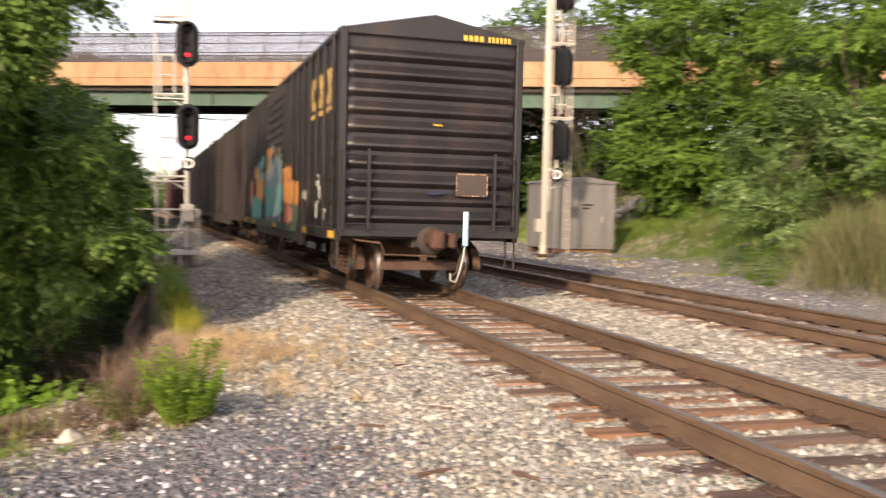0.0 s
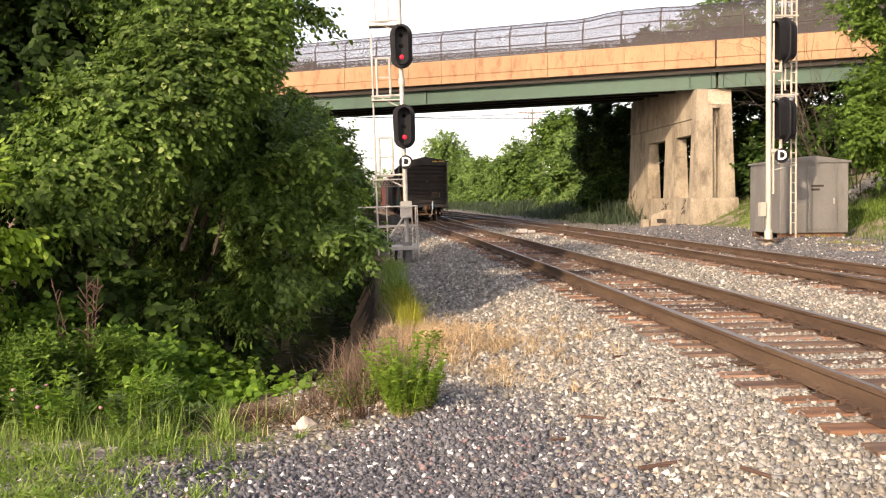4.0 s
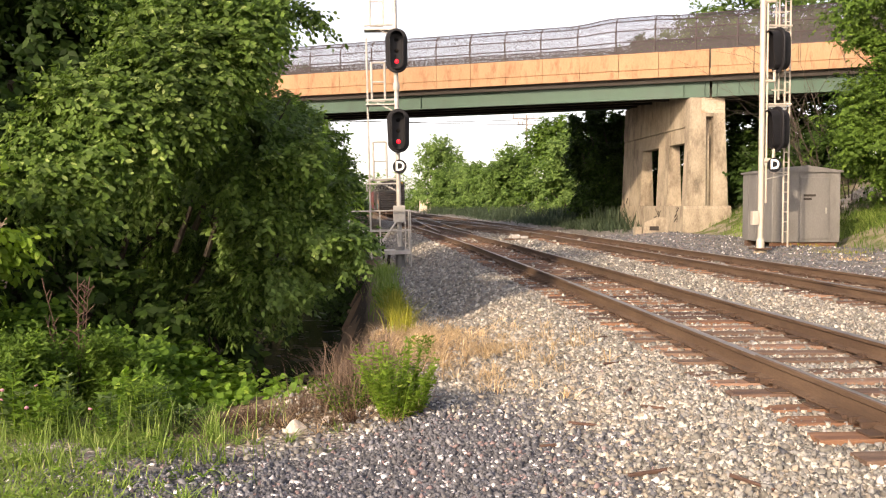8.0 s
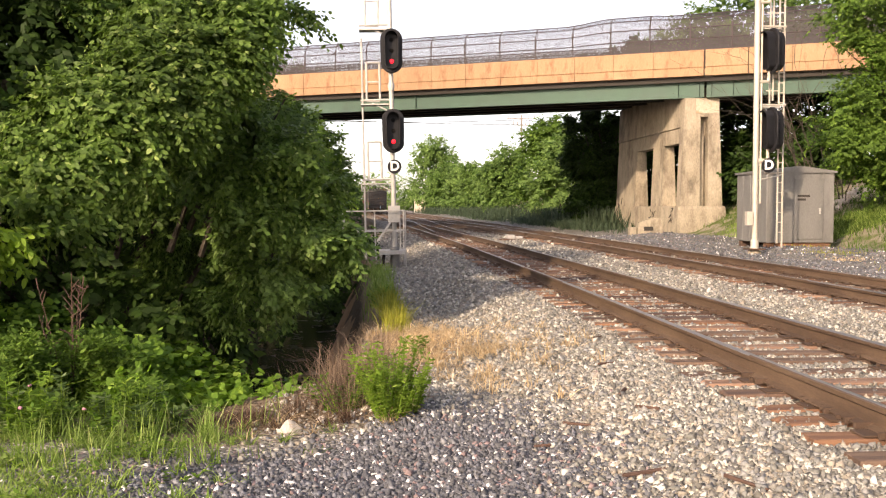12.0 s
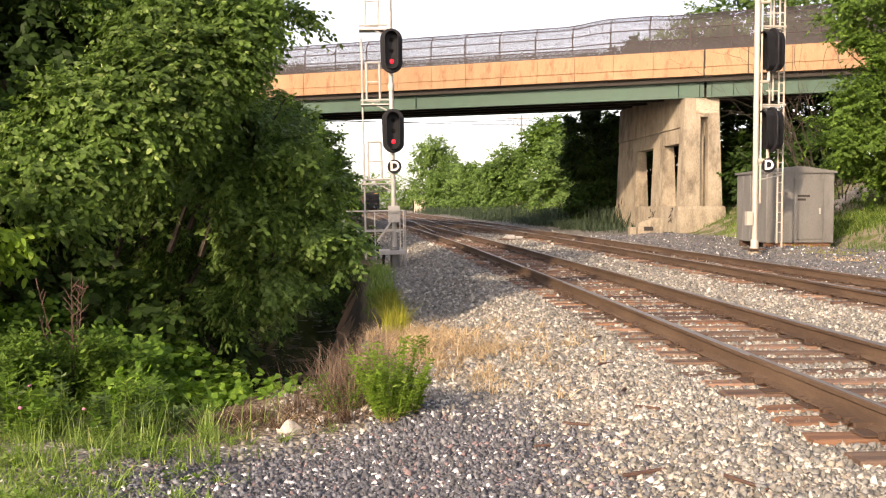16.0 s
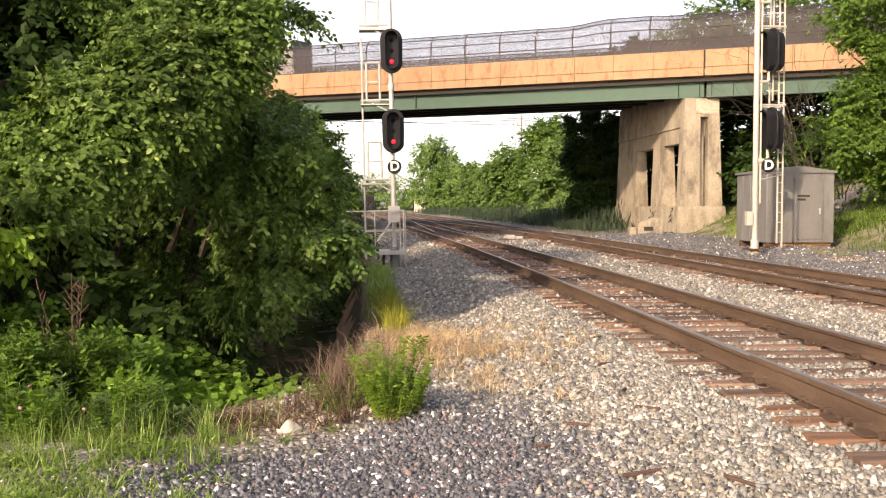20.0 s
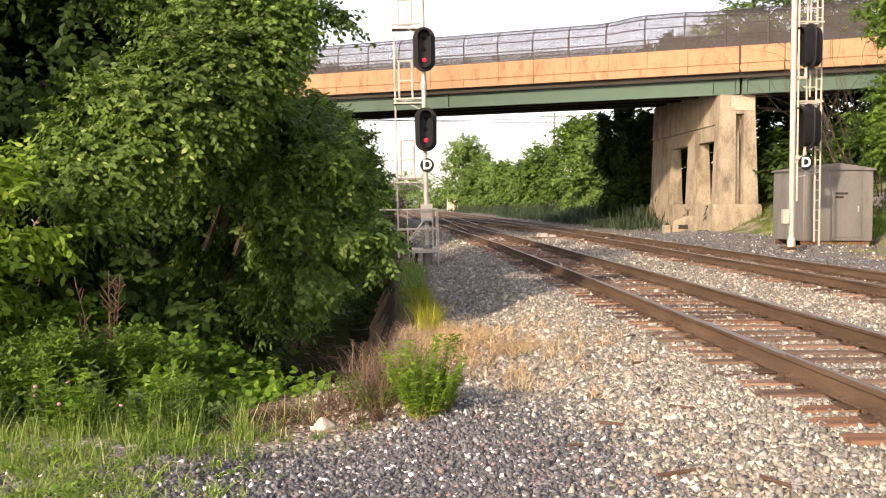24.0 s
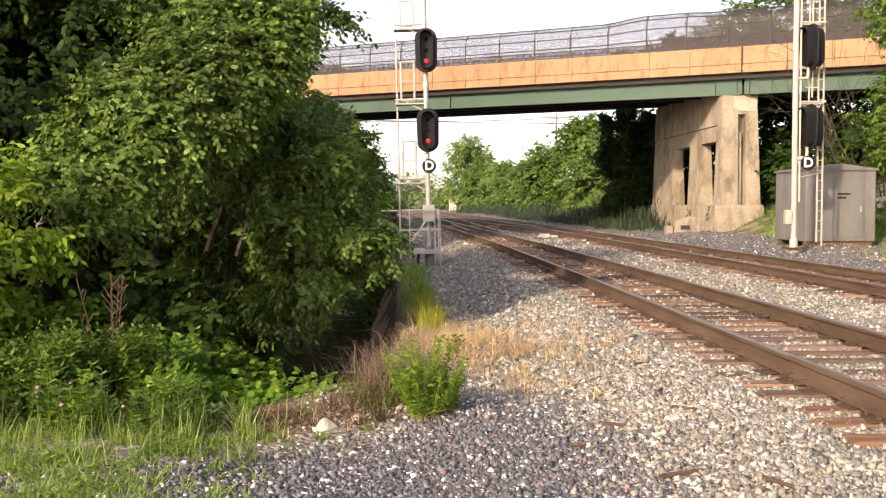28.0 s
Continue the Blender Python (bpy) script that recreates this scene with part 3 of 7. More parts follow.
def build_fence(label, y, inward, spacing, height=1.0):
    fence = thing("bridge_fence", BRIDGE.copy(), label, "fence")
    prof = fence_profile(7)

    def rise(s):
        """The fence steps up past the last bays before the deck joint."""
        return height * (1 + 0.15 * float(smooth(-7.2, -4.9, s)) - 0.04 * float(smooth(-2.6, -1.8, s)))

    def at(s, k):
        w, h = prof[k]
        return Vector((s, y + inward * w, Z_TOP + cant(y) * (y > 6) + h * rise(s)))
    post = Geo().tube([Vector((0, inward * w, h * height)) for w, h in prof], 0.045, 6).mesh("post", True)
    post.materials.append(M_FENCE)
    s = -6.82 - 24 * spacing
    while s < B1 - 4:
        ob = new("post", post)
        ob.parent, ob.matrix_basis = fence, pose(s, y, Z_TOP + cant(y) * (y > 6) - 0.05) @ Matrix.Diagonal((1, 1, rise(s) / height, 1))
        s += spacing
    stub = Geo().tube([Vector((0, 0.25, 0)), Vector((-0.02, 0.25, 0.22)), Vector((-0.10, 0.27, 0.40)), Vector((-0.18, 0.30, 0.50))], 0.04, 6).mesh("stub_post", True)
    stub.materials.append(M_FENCE)
    s = B0 + 6 + 0.62 * spacing
    while s < B1 - 4 and inward > 0:
        ob = new("stub_post", stub)
        ob.parent, ob.matrix_basis = fence, pose(s, y, Z_TOP - 0.04)
        s += spacing * 0.86
    for k in (0, 1, 2, 4, 6):
        run = [at(s, k) + Vector((0, 0, 0.04 if k == 0 else 0)) for s in (B0 + 6, -7.2, -6.4, -5.6, -4.9, -2.6, -1.8, B1 - 4)]
        part("rail_pipe", Geo().tube(run, 0.030, 5), M_FENCE, fence)
    V, F = [], []
    pitch, n = 0.075, len(prof)
    length = sum(math.dist(prof[i], prof[i + 1]) for i in range(n - 1)) * height
    for s0 in np.arange(B0 + 6, B1 - 4 - length, pitch):
        for lean in (1, -1):
            base, run = len(V), 0.0
            for k in range(n):
                if k:
                    run += math.dist(prof[k - 1], prof[k]) * height
                s = s0 + (run if lean > 0 else length - run)
                p = at(s, k)
                V += [(p.x - 0.0155, p.y, p.z), (p.x + 0.0155, p.y, p.z)]
            F += [[base + 2 * k, base + 2 * k + 1, base + 2 * k + 3, base + 2 * k + 2] for k in range(n - 1)]
    wire = part("chain_link", mesh_from("chain_link", V, F, M_WIRE), M_WIRE, fence, "grey chain-link mesh")
    tagged(wire, kind="stuff")
    return fence


def build_bridge():
    bridge = thing("road_bridge", BRIDGE.copy(), "concrete and green steel road bridge over the tracks", "bridge", kind="structure")
    ya, yb = 0.35, DECK_W - 0.35
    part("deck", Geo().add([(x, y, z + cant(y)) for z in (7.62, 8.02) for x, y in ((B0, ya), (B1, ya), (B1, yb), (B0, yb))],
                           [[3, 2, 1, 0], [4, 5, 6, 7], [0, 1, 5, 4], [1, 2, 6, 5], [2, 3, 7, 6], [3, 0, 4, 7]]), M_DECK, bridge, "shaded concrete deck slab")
    for y, side in ((0.0, 1), (DECK_W, -1)):
        up = cant(y)
        # parapet with its overhanging fascia, cast in lengths
        s = B0
        while s < B1:
            e = s + 2.05
            if s < -0.02 < e + 0.6:
                e = -0.035
            prof = [(0.0, Z_FASCIA), (0.42, Z_FASCIA), (0.42, Z_TOP), (0.06, Z_TOP), (0.03, Z_TOP - 0.05), (0.03, 8.31), (0.075, 8.295), (0.075, 8.255), (0.0, 8.24)]
            rings = [(Vector((t, y, up)), Vector((0, side, 0)), Vector((0, 0, 1))) for t in (s + 0.011, e - 0.011)]
            part("parapet_panel", Geo().sweep(prof, rings), M_PARAPET, bridge)
            s = e if e != -0.035 else 0.035
        for a, b in ((B0, -0.06), (0.06, B1)):
            g0, g1 = sorted((y + side * 0.55, y + side * 0.58))
            f0, f1 = sorted((y + side * 0.42, y + side * 0.72))
            part("girder", Geo().box(a, b, g0, g1, Z_SOFFIT + 0.03 + up, 7.62 + up), M_GIRDER, bridge, "green painted steel web")
            part("flange", Geo().box(a, b, f0, f1, Z_SOFFIT + up, Z_SOFFIT + 0.035 + up), M_GIRDER, bridge)
        # added dark strip: the shadow gap under the fascia put into its colour
        h0, h1 = sorted((y + side * 0.26, y + side * 0.348))
        part("haunch", Geo().box(B0, B1, h0, h1, 7.60 + up, Z_FASCIA - 0.002 + up), M_DARK, bridge, "dark strip standing in for the shade under the fascia")
    # inner girders get a dark colour in place of the deck's shade
    for y in (3.4, 6.25, 9.1):
        u = cant(y)
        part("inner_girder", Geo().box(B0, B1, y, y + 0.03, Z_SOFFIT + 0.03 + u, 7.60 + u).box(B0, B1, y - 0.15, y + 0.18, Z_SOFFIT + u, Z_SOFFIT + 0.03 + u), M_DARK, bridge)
    for a, b in ((B0 - 50, B0 - 0.01), (B1 + 0.01, B1 + 70)):
        part("approach_slab", Geo().add([(x, y, z + cant(y)) for z in (7.2, 8.02) for x, y in ((a, ya), (b, ya), (b, yb), (a, yb))],
                                        [[3, 2, 1, 0], [4, 5, 6, 7], [0, 1, 5, 4], [1, 2, 6, 5], [2, 3, 7, 6], [3, 0, 4, 7]]), M_DECK, bridge, "road slab on the embankment")
    for s in (-1.35, -0.3, 0.3, 1.35, -16, -28):
        part("stiffener", Geo().box(s - 0.012, s + 0.012, 0.44, 0.55, Z_SOFFIT + 0.035, 7.62), M_GIRDER, bridge)
    return bridge


def build_pier(label, x0, y0, zb):
    """Battered wall pier with two openings, a cap band, and an end face with a recessed panel."""
    pier = thing("bridge_pier", label=label, category="bridge pier", kind="structure")
    x1, L, zt = x0 + 1.75, 12.6, Z_SOFFIT - 0.02

    def block(name, ya, yb, za, zc, inset=0.0, tag="", x1=x0 + 0.5):
        def bat(z):
            return 0.30 * (1 - (z + 0.5) / (zt + 0.5)) - inset
        a, c = bat(za), bat(zc)
        g = Geo().add([(x0 - a, ya, za), (x1 + a, ya, za), (x1 + a, yb, za), (x0 - a, yb, za), (x0 - c, ya, zc), (x1 + c, ya, zc), (x1 + c, yb, zc), (x0 - c, yb, zc)],
                      [[3, 2, 1, 0], [4, 5, 6, 7], [0, 1, 5, 4], [1, 2, 6, 5], [2, 3, 7, 6], [3, 0, 4, 7]])
        return part(name, g, M_CONC, pier, tag)
    # end wall: two cheeks and a recessed panel between
    front = y0 + 0.62
    block("end_wall", y0 + 0.40, front, zb, zt, 0.0, "", x1)
    for side in (0, 1):
        ex = 0.30 * (1 - (zb + 0.5) / (zt + 0.5))
        a0, a1 = (x0 - ex, x0 + 0.80) if side == 0 else (x1 - 0.55, x1 + ex)
        b0, b1 = (x0, x0 + 0.80) if side == 0 else (x1 - 0.55, x1)
        part("cheek", Geo().add([(a0, y0 - 0.10, zb), (a1, y0 - 0.10, zb), (a1, y0 + 0.398, zb), (a0, y0 + 0.398, zb), (b0, y0, zt), (b1, y0, zt), (b1, y0 + 0.398, zt), (b0, y0 + 0.398, zt)],
                                [[3, 2, 1, 0], [4, 5, 6, 7], [0, 1, 5, 4], [1, 2, 6, 5], [2, 3, 7, 6], [3, 0, 4, 7]]), M_CONC, pier)
    ex = 0.30 * (1 - (zb + 0.5) / (zt + 0.5))
    part("base_course", Geo().add([(x0 - ex - 0.22, y0 - 0.36, zb), (x1 + ex + 0.22, y0 - 0.36, zb), (x1 + ex + 0.22, y0 - 0.102, zb), (x0 - ex - 0.22, y0 - 0.102, zb),
                                   (x0 - ex - 0.05, y0 - 0.16, 1.15), (x1 + ex + 0.05, y0 - 0.16, 1.15), (x1 + ex + 0.05, y0 - 0.103, 1.3), (x0 - ex - 0.05, y0 - 0.103, 1.3)],
                                  [[3, 2, 1, 0], [4, 5, 6, 7], [0, 1, 5, 4], [1, 2, 6, 5], [2, 3, 7, 6], [3, 0, 4, 7]]), M_CONC, pier, "spread concrete base")
    part("cap_stone", Geo().box(x0 + 0.55, x1 + 0.02, y0 - 0.03, y0 - 0.003, zt - 0.78, zt - 0.02, 0.01), M_CAPSTONE, pier, "paler patched concrete cap")
    part("panel_head", Geo().box(x0 + 0.802, x1 - 0.552, y0, y0 + 0.396, zt - 0.95, zt, 0.02), M_CONC, pier)
    part("panel_step", Geo().box(x0 + 0.802, x0 + 1.02, y0 + 0.14, y0 + 0.397, zb, zt - 1.8), M_CONC, pier)
    # wall with openings
    for a, b in ((0.625, 0.66), (3.25, 5.2), (8.35, L)):
        block("wall", y0 + a, y0 + b, 1.302, 4.55, 0.07)
    block("plinth", y0 + 0.625, y0 + L, zb, 1.30, 0.0)
    block("lintel", y0 + 0.625, y0 + L, 4.552, 5.33, 0.07)
    block("cap", y0 + 0.625, y0 + L, 5.36, zt + 0.6, 0.02, "", x1)
    if x0 > 0:
        rm = random.Random(8)
        for cx, cy, cz, k in ((x0 - 0.26, y0 + 1.5, 0.75, 5), (x0 - 0.22, y0 + 11.6, 1.15, 4), (x0 - 0.25, y0 + 4.6, 0.70, 7)):
            for _ in range(k):
                yy, zz = cy + rm.uniform(-0.5, 0.5), cz + rm.uniform(-0.3, 0.3)
                pts = [(x0 - 0.30 * (1 - (z + 0.5) / (zt + 0.5)) - 0.004, yv, z) for yv, z in ((yy, zz), (yy + rm.uniform(-0.3, 0.3), zz + 0.18), (yy + rm.uniform(-0.3, 0.3), zz + rm.uniform(-0.1, 0.4)))]
                part("sprayed_line", Geo().tube([Vector(q) for q in pts], 0.022, 5), M_DARK, pier, "dark sprayed scribble")
    for ya in (3.25, 8.35):
        part("joint_slab", Geo().box(x0 + 0.06, x0 + 0.42, y0 + ya - 0.05, y0 + ya - 0.002, 3.5, 4.1), M_CONC, pier)
    return pier


build_bridge()
build_fence("curved chain-link fence on the bridge parapet nearer the signals", 0.22, 1, 2.03)
build_fence("chain-link fence on the far parapet of the bridge", DECK_W - 0.22, -1, 2.15, 0.95)
build_pier("weathered sunlit concrete wall pier under the bridge", 15.98, 46.55, -0.75)
build_pier("concrete wall pier half hidden behind the trees", -7.0, 57.4, -2.9)


# ---- loose stones ----
def stones(name, label, parent_label, boxes, material, seed, keep):
    """Angular stones lying on the ground; boxes are (x0, x1, y0, y1, per square metre, size)."""
    rng = np.random.default_rng(seed)
    wedge = np.array([(-1.1, -1.0, -0.7), (1.1, -0.9, -0.6), (0.1, 1.1, -0.8), (-0.8, 0.3, 0.9), (0.2, -1, 0.7), (0.9, 0.7, 0.7)], float)
    facets = np.array([[0, 2, 1], [0, 1, 4], [1, 5, 4], [1, 2, 5], [2, 3, 5], [2, 0, 3], [0, 4, 3], [3, 4, 5]])
    V, F, count = [], [], 0
    for x0, x1, y0, y1, dens, size in boxes:
        n = int((x1 - x0) * (y1 - y0) * dens)
        x, y = rng.uniform(x0, x1, n), rng.uniform(y0, y1, n)
        ok = keep(x, y, rng)
        x, y = x[ok], y[ok]
        n = len(x)
        s = size * np.clip(np.exp(rng.normal(size=n) * 0.36), 0.4, 2.0) * 0.5
        shape = wedge[None] * (0.45 + 0.75 * rng.random((n, 6, 3))) * np.array([1.05, 0.85, 0.68]) * s[:, None, None]
        a, t, w = rng.uniform(0, 6.28, n), rng.uniform(0, 6.28, n), rng.uniform(0, 6.28, n)
        ca, sa, ct, st, cw, sw = np.cos(a), np.sin(a), np.cos(t), np.sin(t), np.cos(w), np.sin(w)
        X, Y, Z = shape[..., 0], shape[..., 1], shape[..., 2]
        X, Z = X * cw[:, None] - Z * sw[:, None], X * sw[:, None] + Z * cw[:, None]
        Y, Z = Y * ct[:, None] - Z * st[:, None], Y * st[:, None] + Z * ct[:, None]
        X, Y = X * ca[:, None] - Y * sa[:, None], X * sa[:, None] + Y * ca[:, None]
        z = ground_z(x, y) + s * rng.uniform(-0.35, 0.40, n)
        V.append(np.stack([X + x[:, None], Y + y[:, None], Z + z[:, None]], -1).reshape(-1, 3))
        F.append((facets[None] + (count + np.arange(n) * 6)[:, None, None]).reshape(-1, 3))
        count += n * 6
    ob = new(name, mesh_from(name, np.concatenate(V), np.concatenate(F), material))
    return tagged(ob, label, parent_label, kind="stuff")


def off_rails(x, y):
    return (np.abs(np.abs(x - 4.14) - 0.753) > 0.09) & (np.abs(np.abs(x - 8.54) - 0.753) > 0.09)


def slate_here(x, y, rng):
    """Share of dark path stone: the foreground left of the ballast."""
    edge = 7.2 + 0.72 * np.clip(x, -1.4, 1.3) + 0.12 * np.sin(x * 4.1)
    side = 1.50 + 0.13 * np.sin(y * 2.3) + 0.07 * np.sin(y * 5.1)
    return 1 / (1 + np.exp(np.clip((y - edge) * 4.5, -40, 40))) / (1 + np.exp(np.clip((x - side) * 5.0, -40, 40)))


stones("ballast_stones", "pale angular ballast stones around the tracks", "ballast",
       [(-1.0, 6.6, 4.4, 9.0, 2200, 0.037), (-0.5, 10.2, 9.0, 14.0, 820, 0.043), (0.3, 10.5, 14.0, 22.0, 220, 0.052), (0.2, 10.6, 22.0, 36.0, 60, 0.064), (-0.5, 10.8, 36.0, 62.0, 20, 0.085)], M_STONE, 41,
       lambda x, y, rng: off_rails(x, y) & (rng.random(len(x)) > slate_here(x, y, rng)) & ~((np.abs(x - 0.75) < 0.75) & (np.abs(y - 11.8) < 1.5) & (rng.random(len(x)) < 0.75)) & ((x > 0.60 + 0.25 * np.sin(y * 1.3)) | (rng.random(len(x)) < 0.10) | (y > 15)))
stones("slate_gravel", "dark grey crushed stone of the path", "gravel",
       [(-3.2, 3.0, 4.3, 8.6, 2500, 0.031), (10.0, 13.0, 13.0, 22.0, 240, 0.045), (10.1, 15.6, 22.0, 46.0, 70, 0.06)], M_SLATE, 43,
       lambda x, y, rng: (x > 9.9 + 0.6 * rng.random(len(x))) | (rng.random(len(x)) < slate_here(x, y, rng) * np.where(x < -0.9, 0.55, 1.0)))

# ---- signals ----
def oval(h, w, k=20):
    """Outline of a head's backing: half rounds joined by straight sides."""
    r = w / 2
    pts = []
    for i in range(k):
        a = 2 * math.pi * i / k
        pts.append((r * math.cos(a), r * math.sin(a) + (h / 2 - r) * (1 if math.sin(a) >= 0 else -1)))
    return pts


def build_head(parent, m, lit):
    """A three-lamp head, face towards -y of its own space."""
    rings = [(Vector((0, 0.05, 0)), Vector((0.90, 0, 0)), Vector((0, 0, 0.95))), (Vector((0, 0.02, 0)), Vector((1, 0, 0)), Vector((0, 0, 1))),
             (Vector((0, -0.02, 0)), Vector((1, 0, 0)), Vector((0, 0, 1))), (Vector((0, -0.035, 0)), Vector((0.95, 0, 0)), Vector((0, 0, 0.97)))]
    head = part("signal_head", Geo().sweep(oval(1.40, 0.71), rings), M_BLACK, parent, "black oval signal head", True, m)
    part("housing", Geo().sweep(oval(1.18, 0.46), [(Vector((0, 0.05, 0)), Vector((1, 0, 0)), Vector((0, 0, 1))),
                                                   (Vector((0, 0.26, 0)), Vector((1, 0, 0)), Vector((0, 0, 1))),
                                                   (Vector((0, 0.32, 0)), Vector((0.8, 0, 0)), Vector((0, 0, 0.9)))]), M_BLACK, head, smooth=True)
    # one deep hood round all three lamps
    hood, k = Geo(), 24
    inner, outer = oval(1.14, 0.40, k), oval(1.18, 0.44, k)
    verts = [(x, -0.03, z) for x, z in outer] + [(x, -0.03 - 0.26 - 0.10 * z, z) for x, z in outer]
    verts += [(x, -0.03, z) for x, z in inner] + [(x, -0.03 - 0.26 - 0.10 * z, z) for x, z in inner]
    faces = []
    for i in range(k):
        j = (i + 1) % k
        faces += [[i, j, k + j, k + i], [2 * k + j, 2 * k + i, 3 * k + i, 3 * k + j], [k + i, k + j, 3 * k + j, 3 * k + i]]
    part("hood", hood.add(verts, faces), M_BLACK, head, smooth=True)
    for i, z in enumerate((0.34, 0.0, -0.34)):
        on = lit and i == 2
        part("lens", Geo().lathe((0, -0.035, z), (0, -1, 0), [(0, 0.068), (0.02, 0.064), (0.032, 0.045), (0.036, 0.005)]),
             M_RED if on else M_LENS, head, "lit red lamp" if on else "", True)
    return head


def letter(parent, text, size, m, material):
    cu = bpy.data.curves.new("letter", "FONT")
    cu.body, cu.size, cu.align_x, cu.align_y, cu.extrude, cu.offset = text, size, "CENTER", "CENTER", 0.004, 0.012
    ob = new("letter_cut", cu)
    dg = bpy.context.evaluated_depsgraph_get()
    me = bpy.data.meshes.new_from_object(ob.evaluated_get(dg))
    bpy.data.objects.remove(ob)
    me.materials.clear()
    me.materials.append(material)
    out = new("letter", me)
    out.parent, out.matrix_basis = parent, m
    return out


def frame_of(g, x0, x1, z0, z1, y, r=0.036):
    for a, b in (((x0, y, z0), (x0, y, z1)), ((x1, y, z0), (x1, y, z1)), ((x0, y, z0), (x1, y, z0)), ((x0, y, z1), (x1, y, z1))):
        g.tube([a, b], r, 6)
    return g


def build_left_signal():
    """Two lit heads on a mast, ladder cages behind, a railed platform, a concrete footing."""
    base = gz(0.76, 30.0)
    sig = thing("signal_mast", pose(0.80, 30.0, base, 0, -1.15, 0), "slim aluminium railway signal with two red lamps lit", "signal", "railway signals")
    top = 8.9 - base

    def up(z):
        return z - base
    part("footing", Geo().lathe((0, 0, -0.3), (0, 0, 1), [(0, 0.15), (0.3 + 0.62, 0.15), (0.95, 0.14)], 14), M_BUNGALOW, sig, "round grey footing tube", True)
    part("mast", Geo().tube([(0, 0, 0.6), (0, 0, top)], 0.075, 12), M_GALV, sig, smooth=True)
    part("relay_box", Geo().box(-0.19, 0.19, -0.32, -0.08, up(0.80), up(1.33), 0.015), M_GALV, sig, "pale grey equipment box")
    for z in (6.15, 3.63):
        build_head(sig, pose(0.03, -0.22, up(z) + 0.07), True)
        for dz in (-0.55, 0.5):
            part("bracket", Geo().tube([(0, 0, up(z) + dz), (0, -0.1, up(z) + dz)], 0.05, 8), M_GALV, sig)
        part("clamp", Geo().lathe((0, 0, up(z) - 1.15), (0, 0, 1), [(0, 0.095), (0.12, 0.11), (0.24, 0.095)], 12), M_GALV, sig, smooth=True)
    disc = part("letter_disc", Geo().lathe((0.05, -0.12, up(2.57)), (0, -1, 0), [(0, 0.225), (0.012, 0.225), (0.014, 0.218), (0.014, 0.002)], 28), M_BLACK, sig, "black disc with a white letter")
    letter(disc, "D", 0.40, pose(0.055, -0.142, up(2.575), 90, 0, 0), M_SIGNWHITE)
    # ladder and cages behind the heads
    part("ladder_rail", Geo().tube([(-0.92, 0.35, up(-0.4)), (-0.92, 0.35, up(6.72))], 0.032, 6), M_GALV, sig)
    for z0, z1 in ((2.15, 3.38), (4.68, 5.90), (7.05, 8.6)):
        cage = part("cage", frame_of(Geo(), -0.78, -0.36, up(z0), up(z1), 0.1), M_GALV, sig, "pale tube guard cage")
        part("cage_rung", Geo().tube([(-0.78, 0.1, up((z0 + z1) / 2)), (-0.36, 0.1, up((z0 + z1) / 2))], 0.026, 6), M_GALV, cage)
        part("cage_arm", Geo().tube([(-0.98, 0.1, up(z0 + 0.02)), (0.0, 0.05, up(z0 + 0.04))], 0.035, 6), M_GALV, cage)
        part("cage_brace", Geo().tube([(-0.62, 0.1, up(z0 - 0.06)), (0.0, 0.02, up(z0 - 0.38))], 0.025, 6), M_GALV, cage)
        part("cage_floor", Geo().box(-0.98, -0.05, 0.0, 0.5, up(z0 - 0.13), up(z0 - 0.09)), M_GALV, cage)
    # grating under the lowest cage
    grate = Geo()
    for i in range(9):
        x = -1.02 + i * 0.11
        grate.tube([(x, 0.5, up(1.82)), (x + 0.11, 0.5, up(2.02))], 0.012, 4).tube([(x + 0.11, 0.5, up(1.82)), (x, 0.5, up(2.02))], 0.012, 4)
    frame_of(grate, -1.02, -0.05, up(1.82), up(2.04), 0.5, 0.018)
    part("grating", grate, M_GALV, sig)
    # railed working platform
    part("platform", Geo().box(-0.5, 0.33, -0.40, 0.9, up(-0.22), up(-0.10), 0.01), M_GALV, sig, "steel working platform")
    for x, y in ((-1.62, -0.45), (-0.62, -0.45), (0.34, -0.45), (-1.62, 1.05), (0.34, 1.05), (0.22, 1.05)):
        part("rail_post", Geo().tube([(x, y, up(-0.9) if x > 0 else up(-0.2)), (x, y, up(1.18))], 0.021, 6), M_GALV, sig)
    for z in (1.17, 0.53):
        part("hand_rail", Geo().tube([(-1.62, -0.45, up(z)), (0.34, -0.45, up(z))], 0.021, 6), M_GALV, sig)
        part("hand_rail", Geo().tube([(0.34, -0.45, up(z)), (0.34, 1.05, up(z)), (-1.62, 1.05, up(z))], 0.021, 6), M_GALV, sig)
    part("stay", Geo().tube([(-0.56, -0.46, up(0.20)), (-0.12, -0.30, up(0.80))], 0.035, 6), M_GALV, sig)
    part("conduit", Geo().tube([(-0.34, 0.0, up(-0.2)), (-0.38, 0.0, up(-0.45)), (-0.34, 0, -0.1)], 0.05, 8), M_DARK, sig, smooth=True)
    return sig


